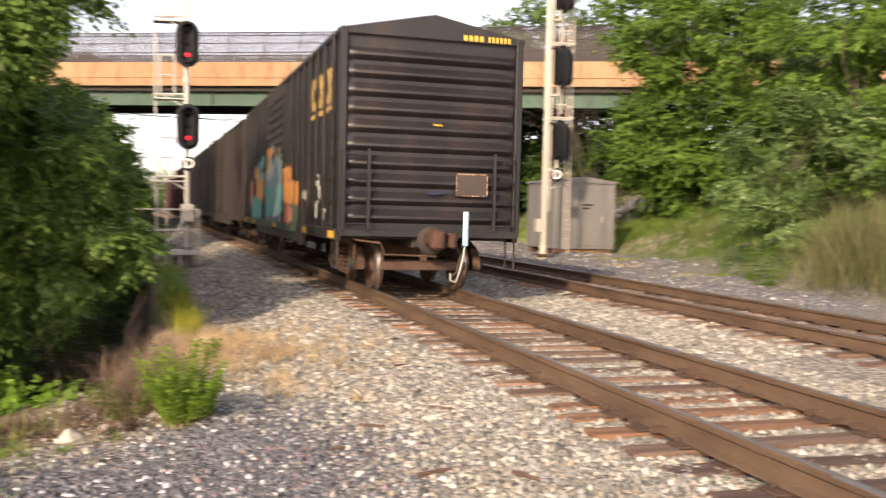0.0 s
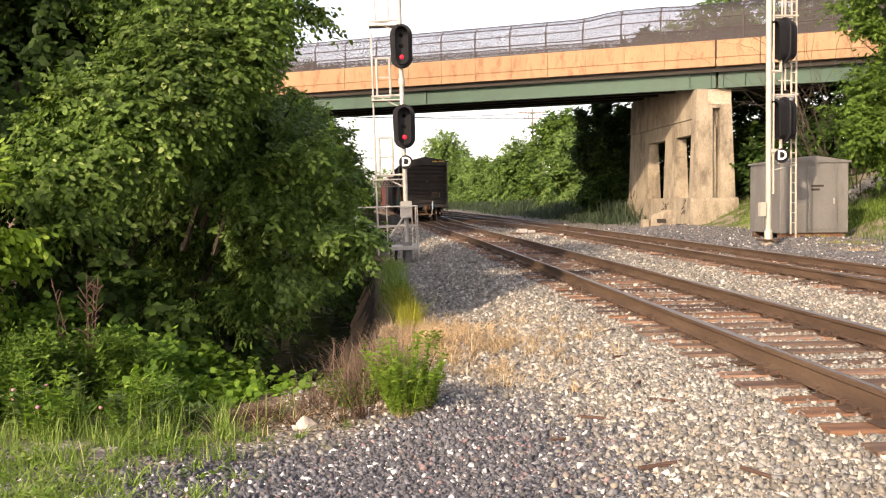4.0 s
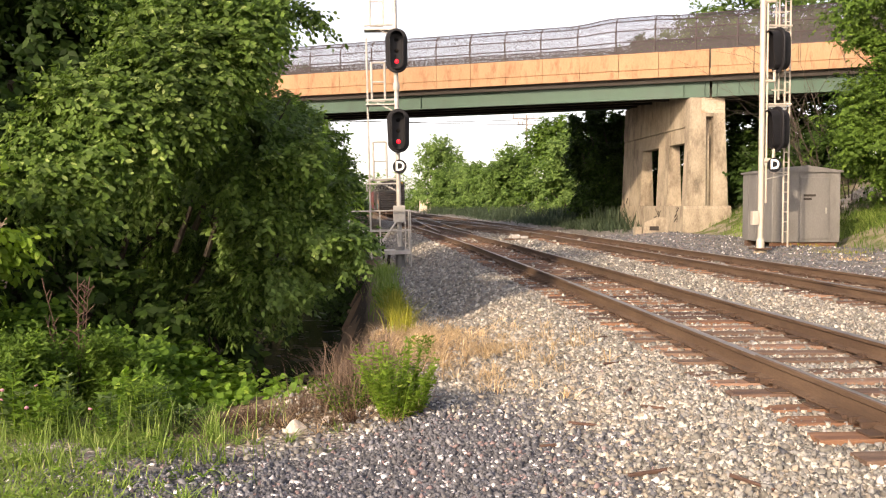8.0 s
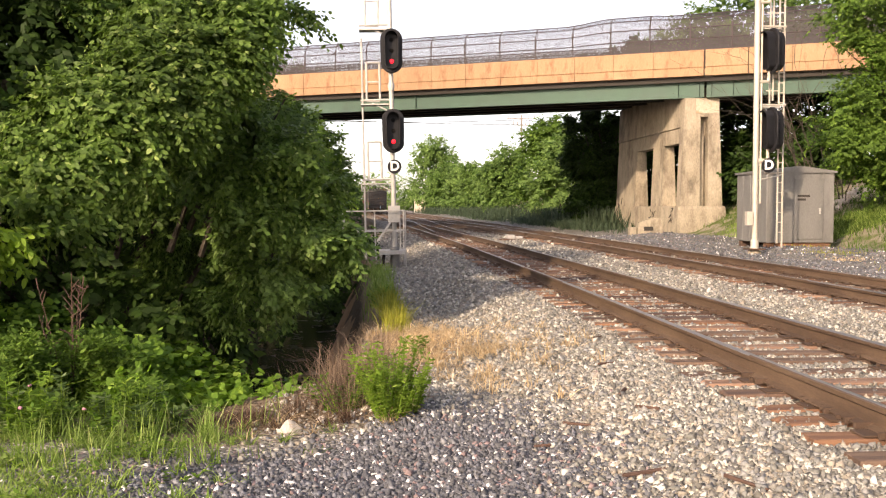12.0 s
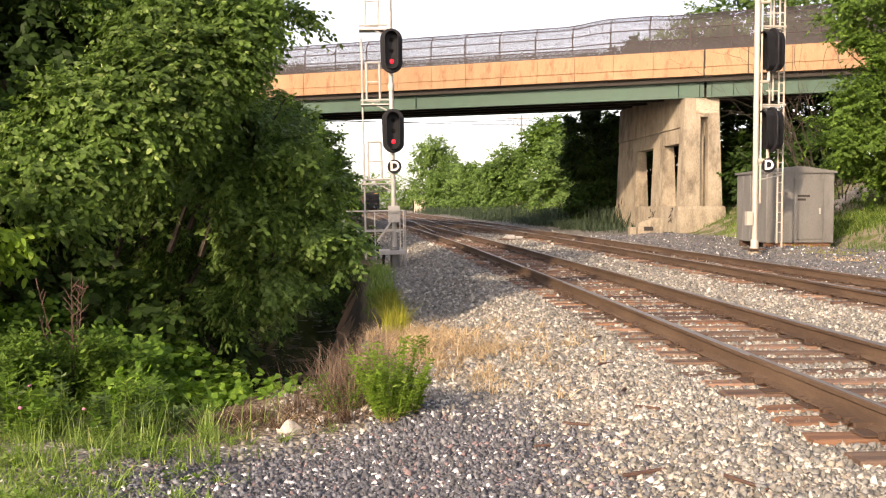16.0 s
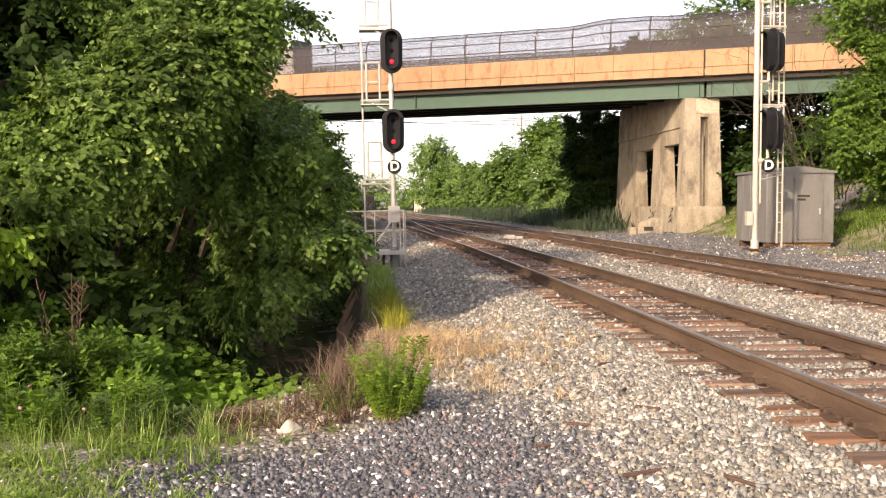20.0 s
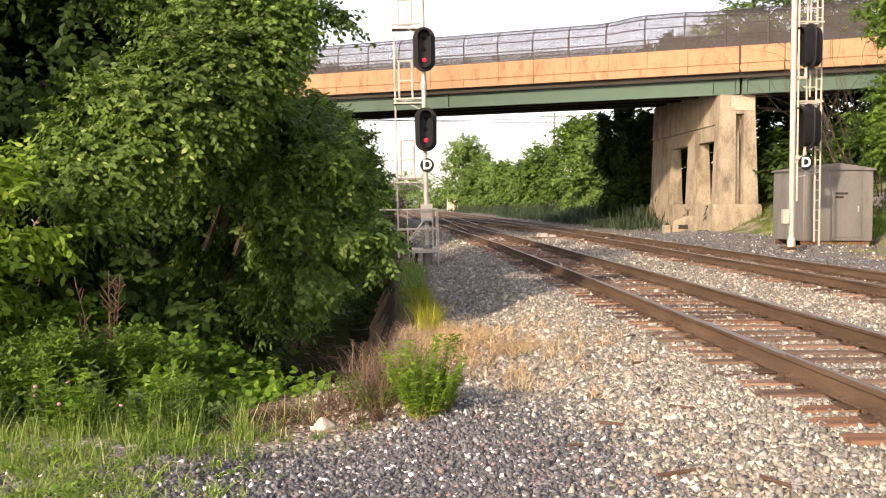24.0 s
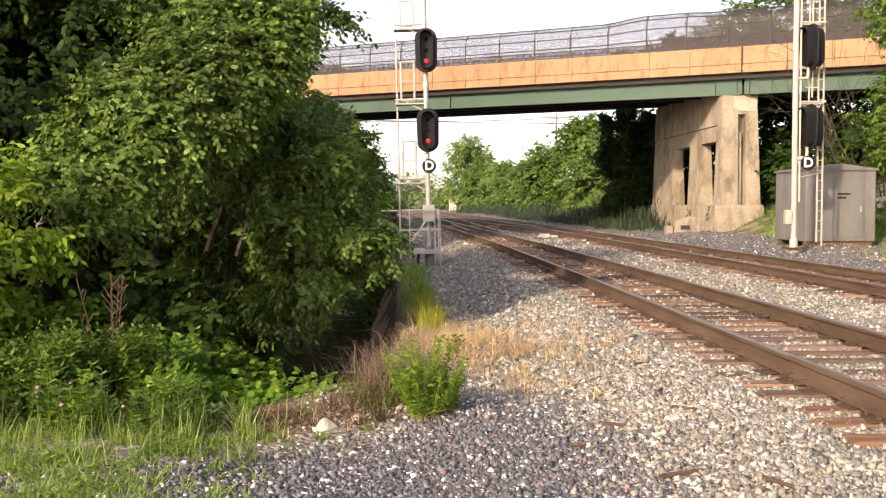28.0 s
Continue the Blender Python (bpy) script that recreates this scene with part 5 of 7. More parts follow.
def dress_rear_car(car):
    """Markings, placard, sprayed shapes and the end marker on the last car."""
    def bars(x, z, widths, h, gap, y=-0.012):
        for w in widths:
            part("reporting_mark", Geo().box(x, x + w, y - 0.004, y, z, z + h), M_YELLOW, car, "yellow stencilled mark")
            x += w + gap
    bars(0.48, 4.065, [0.065] * 4, 0.085, 0.026, -0.003)
    bars(0.90, 4.065, [0.042] * 6, 0.085, 0.026, -0.003)
    bars(0.0, 2.67, [0.014] * 6, 0.035, 0.014)
    part("placard_board", Geo().box(0.40, 0.94, -0.045, -0.02, 1.56, 1.93, 0.008), M_PLACARD, car, "worn dark placard board with orange edges")
    rp = random.Random(17)
    for k in range(46):
        # flakes of the old edge, most of them along the top and one side
        u, w = rp.random(), rp.uniform(0.01, 0.045)
        h = rp.uniform(0.006, 0.022)
        x0, z0 = ((0.405 + u * 0.49, 1.927 - h), (0.41 + u * 0.46, 1.563), (0.40, 1.60 + u * 0.28), (0.938 - h, 1.59 + u * 0.29))[(0, 0, 0, 1, 2, 3, 3, 3)[k % 8]]
        wide, tall = (w, h) if k % 8 < 4 else (h, w)
        part("placard_edge", Geo().box(x0, x0 + wide, -0.0475 - 0.00003 * k, -0.0455, z0, z0 + tall), M_FLAKE, car, "flaking orange edge")
    marker = part("end_marker", Geo().box(0.34, 0.43, -0.66, -0.60, 0.78, 1.32, 0.025), M_BLUE, car, "blue and white end-of-train marker", True)
    part("marker_hook", Geo().tube([(0.385, -0.62, 0.80), (0.36, -0.58, 0.55), (0.30, -0.60, 0.34), (0.24, -0.62, 0.22), (0.16, -0.62, 0.24), (0.15, -0.62, 0.36)], 0.016, 6), M_GALV, marker, smooth=True)
    # big yellow shapes between the posts near the end of the side
    def emblem(y, outline):
        """A plain painted shape on the wall; outline in half widths and fractions of the wall's height."""
        xs = -CAR_W - 0.001
        pts = [(y + 0.30 * u, CAR_FLOOR + (CAR_EAVE - CAR_FLOOR) * v) for u, v in outline]
        part("yellow_emblem", Geo().sweep(pts, [(Vector((xs, 0, 0)), Vector((0, 1, 0)), Vector((0, 0, 1))), (Vector((xs - 0.005, 0, 0)), Vector((0, 1, 0)), Vector((0, 0, 1)))]), M_FADED, car, "faded yellow painted shape")
    emblem(1.03, [(-1, 0.655), (1, 0.655), (0.28, 0.745), (0.9, 0.835), (-0.9, 0.835), (-0.28, 0.745)])
    emblem(1.81, [(-0.8, 0.655), (0.8, 0.655), (0.8, 0.70), (0.3, 0.745), (0.75, 0.79), (0.75, 0.835), (-0.75, 0.835), (-0.75, 0.79), (-0.3, 0.745), (-0.8, 0.70)])
    emblem(2.59, [(-0.8, 0.70), (-0.45, 0.655), (0.45, 0.655), (0.8, 0.70), (0.8, 0.79), (0.45, 0.835), (-0.45, 0.835), (-0.8, 0.79), (-0.3, 0.78), (0.3, 0.78), (0.3, 0.71), (-0.3, 0.71)])
    for y in (1.03, 1.81, 2.59):
        emblem(y, [(-0.85, 0.61), (0.85, 0.61), (0.85, 0.638), (-0.85, 0.638)])
    r = random.Random(5)
    # sprayed band round the door: turquoise on its lower panels, orange and dark tags on both sides
    def spray(y, z, w, h, k, i):
        """A blocky sprayed patch with a torn outline; the ground of the door panel lies nearer the wall than the rest."""
        off = CAR_W + (0.088 if abs(y - CAR_L / 2) < 1.9 else 0.053) + 0.0012 * (i % 14)
        top = [(y - w / 2 + w * j / 8, z + h * (0.88 + 0.12 * math.sin(j * 2.9 + i))) for j in range(9)]
        low = [(y + w / 2 - w * j / 8, z + h * 0.10 * math.sin(j * 2.3 + i)) for j in range(9)]
        part("sprayed_shape", Geo().sweep(top + low, [(Vector((-off, 0, 0)), Vector((0, 1, 0)), Vector((0, 0, 1))), (Vector((-off - 0.002, 0, 0)), Vector((0, 1, 0)), Vector((0, 0, 1)))]), GRAFFITI[k], car, "sprayed colour")
    # pale panel on the door's lower half, blocks of colour on both sides of it, green along the sill
    spray(7.8, CAR_FLOOR + 0.06, 2.9, 1.5, 6, 0)
    bands = [(6.5, 9.1, 0, 9, 0.1, 0.9), (6.6, 9.0, 6, 9, 0.5, 1.6), (8.4, 9.2, 1, 3, 1.1, 1.75), (10.0, 12.6, 1, 9, 0.45, 1.5), (9.6, 11.2, 0, 7, 0.3, 1.7), (9.8, 13.2, 0, 8, 0.0, 0.6), (12.0, 13.4, 5, 4, 0.3, 1.2),
             (5.2, 6.2, 1, 6, 0.4, 1.5), (5.0, 6.1, 3, 5, 0.3, 1.0), (5.0, 6.2, 5, 4, 0.0, 0.4), (4.0, 5.0, 1, 4, 0.3, 0.95), (4.0, 5.0, 4, 5, 0.0, 0.5), (3.0, 3.6, 2, 3, 0.4, 0.9), (6.4, 9.2, 2, 8, 0.2, 1.9), (1.5, 1.95, 2, 5, 0.15, 0.85), (0.9, 1.2, 2, 2, 0.1, 0.6)]
    i = 1
    for y0, y1, k, n, za, zb in bands:
        for _ in range(n):
            i += 1
            w, h = (r.uniform(0.05, 0.22), r.uniform(0.06, 0.28)) if k == 2 else (r.uniform(0.35, 0.8), r.uniform(0.3, 0.7))
            spray(r.uniform(y0, y1), CAR_FLOOR + r.uniform(za, max(za + 0.05, zb - h)), w, h, k, i)
    for y, w in ((5.0, 1.3), (6.6, 1.4), (8.6, 1.8), (10.6, 1.6), (12.0, 0.9)):
        part("sill_paint", Geo().box(-CAR_W - 0.054, -CAR_W - 0.0505, y - w / 2, y + w / 2, CAR_FLOOR - 0.14, CAR_FLOOR + 0.0), GRAFFITI[4], car, "dull green sprayed sill")
    part("blue_mark", Geo().sweep([(-0.08, 1.585), (0.05, 1.57), (0.22, 1.60), (0.20, 1.66), (0.06, 1.65), (-0.07, 1.64)], [(Vector((0, -0.024, 0)), Vector((1, 0, 0)), Vector((0, 0, 1))), (Vector((0, -0.028, 0)), Vector((1, 0, 0)), Vector((0, 0, 1)))]), GRAFFITI[7], car, "small blue sprayed smear")
    for y, z, w, h, k in ((1.66, 1.85, 0.16, 0.05, 2), (1.60, 1.62, 0.05, 0.2, 2), (1.68, 1.40, 0.14, 0.05, 2)):
        part("sprayed_shape", Geo().box(-CAR_W - 0.058, -CAR_W - 0.053, y - w / 2, y + w / 2, z, z + h), GRAFFITI[k], car)
    for y in (0.42, 3.2, 7.8, 12.4, 15.1):
        part("yellow_reflector", Geo().box(-CAR_W - 0.056, -CAR_W - 0.051, y - 0.25, y + 0.25, CAR_FLOOR - 0.13, CAR_FLOOR - 0.02), M_YELLOW, car, "yellow reflective strip")


TRAIN = []
last = build_boxcar("boxcar", "black ribbed boxcar with sprayed colours on its side", M_CARBLACK, True)
dress_rear_car(last)
TRAIN.append(last)
TRAIN.append(build_boxcar("boxcar", "weathered brown boxcar coupled ahead of the black one", M_CARBROWN))
TRAIN.append(build_boxcar("boxcar", "dark weathered boxcar in the train", M_CARBLACK))
for k in range(3):
    TRAIN.append(build_boxcar("boxcar", "dull red boxcar farther up the train", M_CARRED))

# ---- lorry on the bridge ----
M_TRUCKWHITE = surface("lorry_white", [(0.36, 0.345, 0.335), (0.43, 0.415, 0.40)], 0.5, 0, 1.2, 30, 0.05)
M_TRUCKGREY = surface("lorry_cab_grey", [(0.012, 0.0125, 0.014), (0.02, 0.021, 0.023)], 0.5, 0.2, 1.2, 30, 0.02)
M_GLASS = surface("dark_glass", [(0.02, 0.025, 0.03), (0.035, 0.04, 0.045)], 0.08, 0, 2, 20, 0)
ROAD_Z = 8.022 + 0.056 * 7.6


def build_lorry():
    """Heads along -x of its own space; its origin lies on the road under the cab's front."""
    lorry = thing("lorry", label="white box lorry with a grey cab crossing the bridge", category="lorry")
    part("box_body", Geo().box(2.75, 10.35, -1.25, 1.25, 1.15, 4.05, 0.05), M_TRUCKWHITE, lorry, "plain white box body")
    for x in [2.95 + 0.69 * i for i in range(11)]:
        part("body_rib", Geo().box(x, x + 0.04, -1.262, -1.248, 1.2, 4.0), M_TRUCKWHITE, lorry)
    part("door_frame", Geo().box(10.352, 10.42, -1.28, 1.28, 1.1, 4.10, 0.02), M_TRUCKGREY, lorry)
    for w, z in ((0.8, 2.75), (1.0, 2.5)):
        part("lettering_bar", Geo().box(9.0, 9.0 + w, -1.268, -1.263, z, z + 0.1), M_TRUCKGREY, lorry, "grey lettering")
    for k in range(9):
        part("red_mark", Geo().box(6.2 + 0.34 * k, 6.44 + 0.34 * k, -1.268, -1.263, 3.12, 3.36), GRAFFITI[5], lorry, "faded red lettering")
    cab = Geo().sweep([(0.9, 0.6), (2.6, 0.6), (2.6, 3.0), (1.75, 3.0), (1.55, 2.9), (1.25, 2.0), (1.0, 1.8), (0.9, 1.4)],
                      [(Vector((0, -1.1, 0)), Vector((1, 0, 0)), Vector((0, 0, 1))), (Vector((0, 1.1, 0)), Vector((1, 0, 0)), Vector((0, 0, 1)))])
    part("cab", cab, M_TRUCKGREY, lorry, "grey bonneted cab")
    part("windscreen", Geo().sweep([(1.26, 2.06), (1.525, 2.86), (1.51, 2.865), (1.245, 2.065)], [(Vector((-0.02, -0.95, 0)), Vector((1, 0, 0)), Vector((0, 0, 1))), (Vector((-0.02, 0.95, 0)), Vector((1, 0, 0)), Vector((0, 0, 1)))]), M_GLASS, lorry)
    for y in (-1.105, 1.1):
        part("side_window", Geo().box(1.65, 2.35, y, y + 0.005, 2.05, 2.8), M_GLASS, lorry)
    for y in (-0.8, 0.8):
        part("headlight", Geo().lathe((0.9, y, 1.2), (-1, 0, 0), [(0, 0.14), (0.04, 0.12), (0.05, 0.02)], 12), M_SIGNWHITE, lorry)
    part("chassis", Geo().box(1.0, 10.2, -0.5, 0.5, 0.7, 1.15), M_DARK, lorry)
    for x in (1.75, 8.0, 9.2):
        for y in (-1.0, 1.0):
            part("wheel", Geo().lathe((x, y - 0.14, 0.5), (0, 1, 0), [(0, 0.30), (0.0, 0.46), (0.04, 0.5), (0.24, 0.5), (0.28, 0.46), (0.28, 0.3)], 18), M_DARK, lorry, smooth=True)
    return lorry


LORRY = build_lorry()


def car_pose(start):
    """A car whose rear end is at start metres along the line: both bogies on the rails."""
    a, b = start + 1.70, start + CAR_L - 1.70
    pa, pb = Vector((float(train_line(a)), a, 0)), Vector((float(train_line(b)), b, 0))
    d = (pb - pa).normalized()
    o = pa - d * 1.70
    return pose(o.x, o.y, o.z, 0, 0, -math.degrees(math.atan2(d.x, d.y)))


def motions():
    for k, car in enumerate(TRAIN):
        walk(car, [(t * 0.5, car_pose(train_at(t * 0.5) + k * (CAR_L + 1.25))) for t in range(57)])
    for ws, y in SPINNING:
        walk(ws, [(i / FPS, pose(0, y, WHEEL_R, -math.degrees(train_at(i / FPS) / WHEEL_R) % 360)) for i in range(841)])
    # the lorry waits out of view, crosses to the left, and goes on
    def on_road(s):
        return BRIDGE @ pose(s, 7.6, ROAD_Z, 3.2)
    walk(LORRY, [(0, on_road(85)), (14.0, on_road(85)), (14.5, on_road(83))] + [(t, on_road(-15.5 - 22.3 * (t - 19.0))) for t in (15.0, 15.5, 16, 16.5, 17, 17.5, 18, 18.5, 19, 19.5, 20, 20.5, 21, 21.5)]
         + [(23.0, on_road(-82)), (28, on_road(-82))])

# ---- vegetation ----
def leaf_mesh(name, P, A, N, size, width, material, fold=0.10, full=False):
    """Leaves at P along A with face normals N: folded pointed shapes, one island each."""
    n = len(P)
    A = A / np.linalg.norm(A, axis=1, keepdims=True)
    S = np.cross(A, N)
    S /= np.linalg.norm(S, axis=1, keepdims=True) + 1e-9
    N = np.cross(S, A)
    size = np.broadcast_to(np.asarray(size, float).reshape(-1, 1), (n, 1))
    if full:
        V = np.stack([P] + [P + A * size * k + S * size * width * w - N * size * (fold * abs(w) * 2 + 0.16 * k * k) for k, w in ((0.28, 0.44), (0.66, 0.40), (1.0, 0.0), (0.66, -0.40), (0.28, -0.44))], 1).reshape(-1, 3)
        b = np.arange(n) * 6
        F = np.concatenate([np.stack([b, b + 1, b + 5], 1), np.stack([b + 1, b + 2, b + 4], 1), np.stack([b + 1, b + 4, b + 5], 1), np.stack([b + 2, b + 3, b + 4], 1)])
        return mesh_from(name, V, F, material)
    mid = P + A * size * 0.42
    V = np.stack([P, mid + S * size * width * 0.5 - N * size * fold, P + A * size - N * size * 0.15, mid - S * size * width * 0.5 - N * size * fold], 1).reshape(-1, 3)
    b = np.arange(n) * 4
    F = np.concatenate([np.stack([b, b + 1, b + 2], 1), np.stack([b, b + 2, b + 3], 1)])
    return mesh_from(name, V, F, material)


def unit(rng, n):
    d = rng.normal(size=(n, 3))
    return d / np.linalg.norm(d, axis=1, keepdims=True)


def crown_points(rng, lobes, twigs, per_twig, twig_len, droop=0.3, shell=0.62, sprays=9.0, face=(-0.20, -0.28, 0.60)):
    """Leaf places: each lobe carries leafy sprays that reach outward and hang; twigs gather along the sprays, so gaps stay between."""
    C = np.array([l[:3] for l in lobes], float)
    Rr = np.array([(l[3], l[3] if len(l) < 5 else l[4], l[3] if len(l) < 6 else l[5]) for l in lobes], float)
    area = Rr[:, 0] * Rr[:, 2]
    n = np.maximum(7, (sprays * area / min(1.0, area.max()) ** 0.5)).astype(int)
    n = np.minimum(n, 90)
    pick = np.repeat(np.arange(len(lobes)), n)
    d = unit(rng, len(pick))
    d[:, 2] = d[:, 2] * 0.9 + 0.08
    wob = 0.80 + 0.30 * rng.random(len(pick))
    root = C[pick] + d * Rr[pick] * (wob * shell)[:, None]
    reach = d * Rr[pick] * (0.30 + 0.35 * rng.random(len(pick)))[:, None]
    # share the twigs among the sprays
    w = (Rr[pick, 0] * Rr[pick, 2]) / n[pick]
    own = rng.choice(len(pick), twigs, p=w / w.sum())
    k = rng.random(twigs) ** 0.8
    size = np.minimum(Rr[pick[own]].mean(1), 2.6)
    p = root[own] + reach[own] * k[:, None] + np.array([0, 0, -1.0]) * (droop * k ** 2 * size * 0.5)[:, None]
    flat = rng.normal(size=(twigs, 3)) * np.array([0.17, 0.17, 0.085])
    p = p + flat * (size * (0.55 + 0.6 * (1 - k)))[:, None]
    dd = d[own]
    dirn = dd * 0.7 + unit(rng, twigs) * 0.6 + np.array([0, 0, -droop])
    dirn /= np.linalg.norm(dirn, axis=1, keepdims=True)
    kk = np.linspace(0.08, 1, per_twig)
    L = twig_len * (0.5 + 0.8 * rng.random(twigs))
    P = p[:, None] + dirn[:, None] * (kk[None, :, None] * L[:, None, None]) + np.array([0, 0, -0.35]) * droop * (kk[None, :, None] ** 2) * L[:, None, None]
    side = np.cross(dirn, np.array([0, 0, 1.0]) + unit(rng, twigs) * 0.5)
    side /= np.linalg.norm(side, axis=1, keepdims=True) + 1e-9
    sgn = np.where(np.arange(per_twig) % 2, 1.0, -1.0)[None, :, None]
    A = dirn[:, None] * 0.6 + side[:, None] * sgn * 0.8 + rng.normal(size=(twigs, per_twig, 3)) * 0.25 + np.array([0, 0, -0.08 - droop * 0.6])
    N = np.array(face) + dd[:, None] * 0.55 + rng.normal(size=(twigs, per_twig, 3)) * 0.30
    return P.reshape(-1, 3), A.reshape(-1, 3), N.reshape(-1, 3), p


def build_tree(label, base, lobes, leaf, twigs, per_twig=12, twig_len=0.5, material=None, seed=1, trunk=0.14, stems=1, droop=0.3, shell=0.62, width=0.62, name="tree", category="tree", bark=True, sprays=9.0, full=False):
    rng = np.random.default_rng(seed)
    r = random.Random(seed)
    x, y = base
    z = gz(x, y) - 0.15
    tree = thing(name, pose(x, y, z), label, category)
    lobes = [(l[0] - x, l[1] - y, l[2] - z, *l[3:]) for l in lobes]
    P, A, N, tips = crown_points(rng, lobes, twigs, per_twig, twig_len, droop, shell, sprays)
    crown = leaf_mesh("crown", P, A, N, leaf * (0.6 + 0.7 * rng.random(len(P))), width, material or M_LEAF, full=full)
    part("crown", crown, None, tree)
    if bark:
        for s in range(stems):
            a, off = 6.28 * s / stems + seed, 0.0 if stems == 1 else trunk * 1.6
            foot = Vector((math.cos(a) * off, math.sin(a) * off, 0))
            goal = lobes[s % len(lobes)]
            top = Vector(goal[:3]) * 0.92
            mid = foot.lerp(top, 0.5) + Vector((r.uniform(-0.2, 0.2), r.uniform(-0.2, 0.2), 0.25))
            part("trunk", Geo().tube([foot, foot.lerp(mid, 0.5) + Vector((r.uniform(-.08, .08), r.uniform(-.08, .08), 0)), mid, mid.lerp(top, 0.5), top], trunk, 9, trunk * 0.35), M_BARK, tree, smooth=True)
        limbs = min(14, 3 * len(lobes))
        for i in range(limbs):
            l = lobes[i % len(lobes)]
            c = Vector(l[:3])
            d = Vector((r.uniform(-1, 1), r.uniform(-1, 1), r.uniform(-0.3, 1))).normalized()
            end = c + Vector((d.x * l[3], d.y * l[3], d.z * l[3])) * 0.6
            start = c * 0.72
            m1 = start.lerp(end, 0.5) + Vector((r.uniform(-.2, .2), r.uniform(-.2, .2), r.uniform(0, .3))) * l[3] * 0.5
            part("limb", Geo().tube([start, start.lerp(m1, 0.6), m1, end], trunk * 0.42, 6, trunk * 0.08), M_BARK, tree, smooth=True)
    else:
        for i in range(10):
            l = lobes[i % len(lobes)]
            c = Vector(l[:3])
            a = r.uniform(0, 6.28)
            tip = c + Vector((math.cos(a) * l[3] * 0.8, math.sin(a) * l[3] * 0.6, l[5] * 0.45))
            part("runner", Geo().tube([Vector((c.x, c.y, 0.1)), c.lerp(tip, 0.4), tip], 0.005, 5, 0.002), M_LIME, tree)
    return tree


def add_crown(tree, name, lobes, leaf, twigs, per_twig, twig_len, material, seed, droop, label):
    """A second leafy part on a tree, in the same space as its crown."""
    rng = np.random.default_rng(seed)
    o = tree.matrix_basis.translation
    P, A, N, tips = crown_points(rng, [(l[0] - o.x, l[1] - o.y, l[2] - o.z, *l[3:]) for l in lobes], twigs, per_twig, twig_len, droop, 0.55, 26.0, (-0.42, -0.55, 0.42))
    return part(name, leaf_mesh(name, P, A, N, leaf * (0.6 + 0.6 * rng.random(len(P))), 0.56, material, full=True), None, tree, label)


def blades(name, label, category, boxes, height, width, material, seed, lean=0.35, tuft=0.0, bend=0.35):
    """Upright grass blades or stalks; boxes are (x, y, rx, ry, count)."""
    rng = np.random.default_rng(seed)
    xs, ys = [], []
    for x, y, rx, ry, n in boxes:
        q = rng.normal(size=(n, 2)) * 0.5
        if tuft:
            tufts = rng.normal(size=(max(3, n // 16), 2)) * 0.5
            q = tufts[rng.integers(0, len(tufts), n)] + rng.normal(size=(n, 2)) * tuft
        xs.append(x + q[:, 0] * rx)
        ys.append(y + q[:, 1] * ry)
    x, y = np.concatenate(xs), np.concatenate(ys)
    n = len(x)
    z = ground_z(x, y) - 0.02
    h = height * (0.45 + 0.75 * rng.random(n))
    a = rng.uniform(0, 6.28, n)
    out = np.stack([np.cos(a), np.sin(a), 0 * a], 1) * (lean * rng.random(n))[:, None]
    side = np.stack([-np.sin(a + rng.normal(size=n)), np.cos(a), 0 * a], 1)
    side /= np.linalg.norm(side, axis=1, keepdims=True)
    base = np.stack([x, y, z], 1)
    up = np.array([0, 0, 1.0])
    rows = []
    for k, wk in ((0, 1.0), (0.4, 0.85), (0.75, 0.5), (1.0, 0.06)):
        c = base + (up * (k - bend * lean * k ** 3) + out * (k + bend * k ** 2)) * h[:, None]
        rows += [c - side * (width * wk / 2), c + side * (width * wk / 2)]
    V = np.stack(rows, 1).reshape(-1, 3)
    b = np.arange(n) * 8
    F = np.concatenate([np.stack([b + 2 * i, b + 2 * i + 1, b + 2 * i + 3, b + 2 * i + 2], 1) for i in range(3)])
    ob = new(name, mesh_from(name, V, F, material))
    return tagged(ob, label, category, kind="stuff")


def weed(label, x, y, height, leaf, stems, material, seed, radius=0.16, category="weed", tufts=9, name="weed"):
    """A leafy herb: several stems with leaves all the way up."""
    rng = np.random.default_rng(seed)
    z = gz(x, y) - 0.02
    herb = thing(name, pose(x, y, z), label, category)
    P, A, N = [], [], []
    g = Geo()
    for s in range(stems):
        a, rr = rng.uniform(0, 6.28), radius * math.sqrt(rng.random())
        foot = np.array([math.cos(a) * rr * 0.5, math.sin(a) * rr * 0.5, 0])
        h = height * (0.55 + 0.5 * rng.random())
        tip = foot + np.array([math.cos(a) * rr, math.sin(a) * rr, h])
        g.tube([foot, (foot + tip) / 2 + np.array([0, 0, 0.03]), tip], 0.005, 4, 0.002)
        for k in np.linspace(0.12, 1.0, tufts):
            for b in range(3):
                t = rng.uniform(0, 6.28)
                P.append(foot + (tip - foot) * k)
                A.append([math.cos(t), math.sin(t), 0.55 * k + rng.normal() * 0.2])
                N.append([rng.normal() * 0.3, rng.normal() * 0.3, 1])
    tagged(part("stalk", g, M_LIME, herb), kind="stuff")
    P = np.array(P)
    part("leaves", leaf_mesh("leaves", P, np.array(A), np.array(N), leaf * (0.55 + 0.6 * rng.random(len(P))), 0.42, material, 0.06, True), None, herb)
    return herb


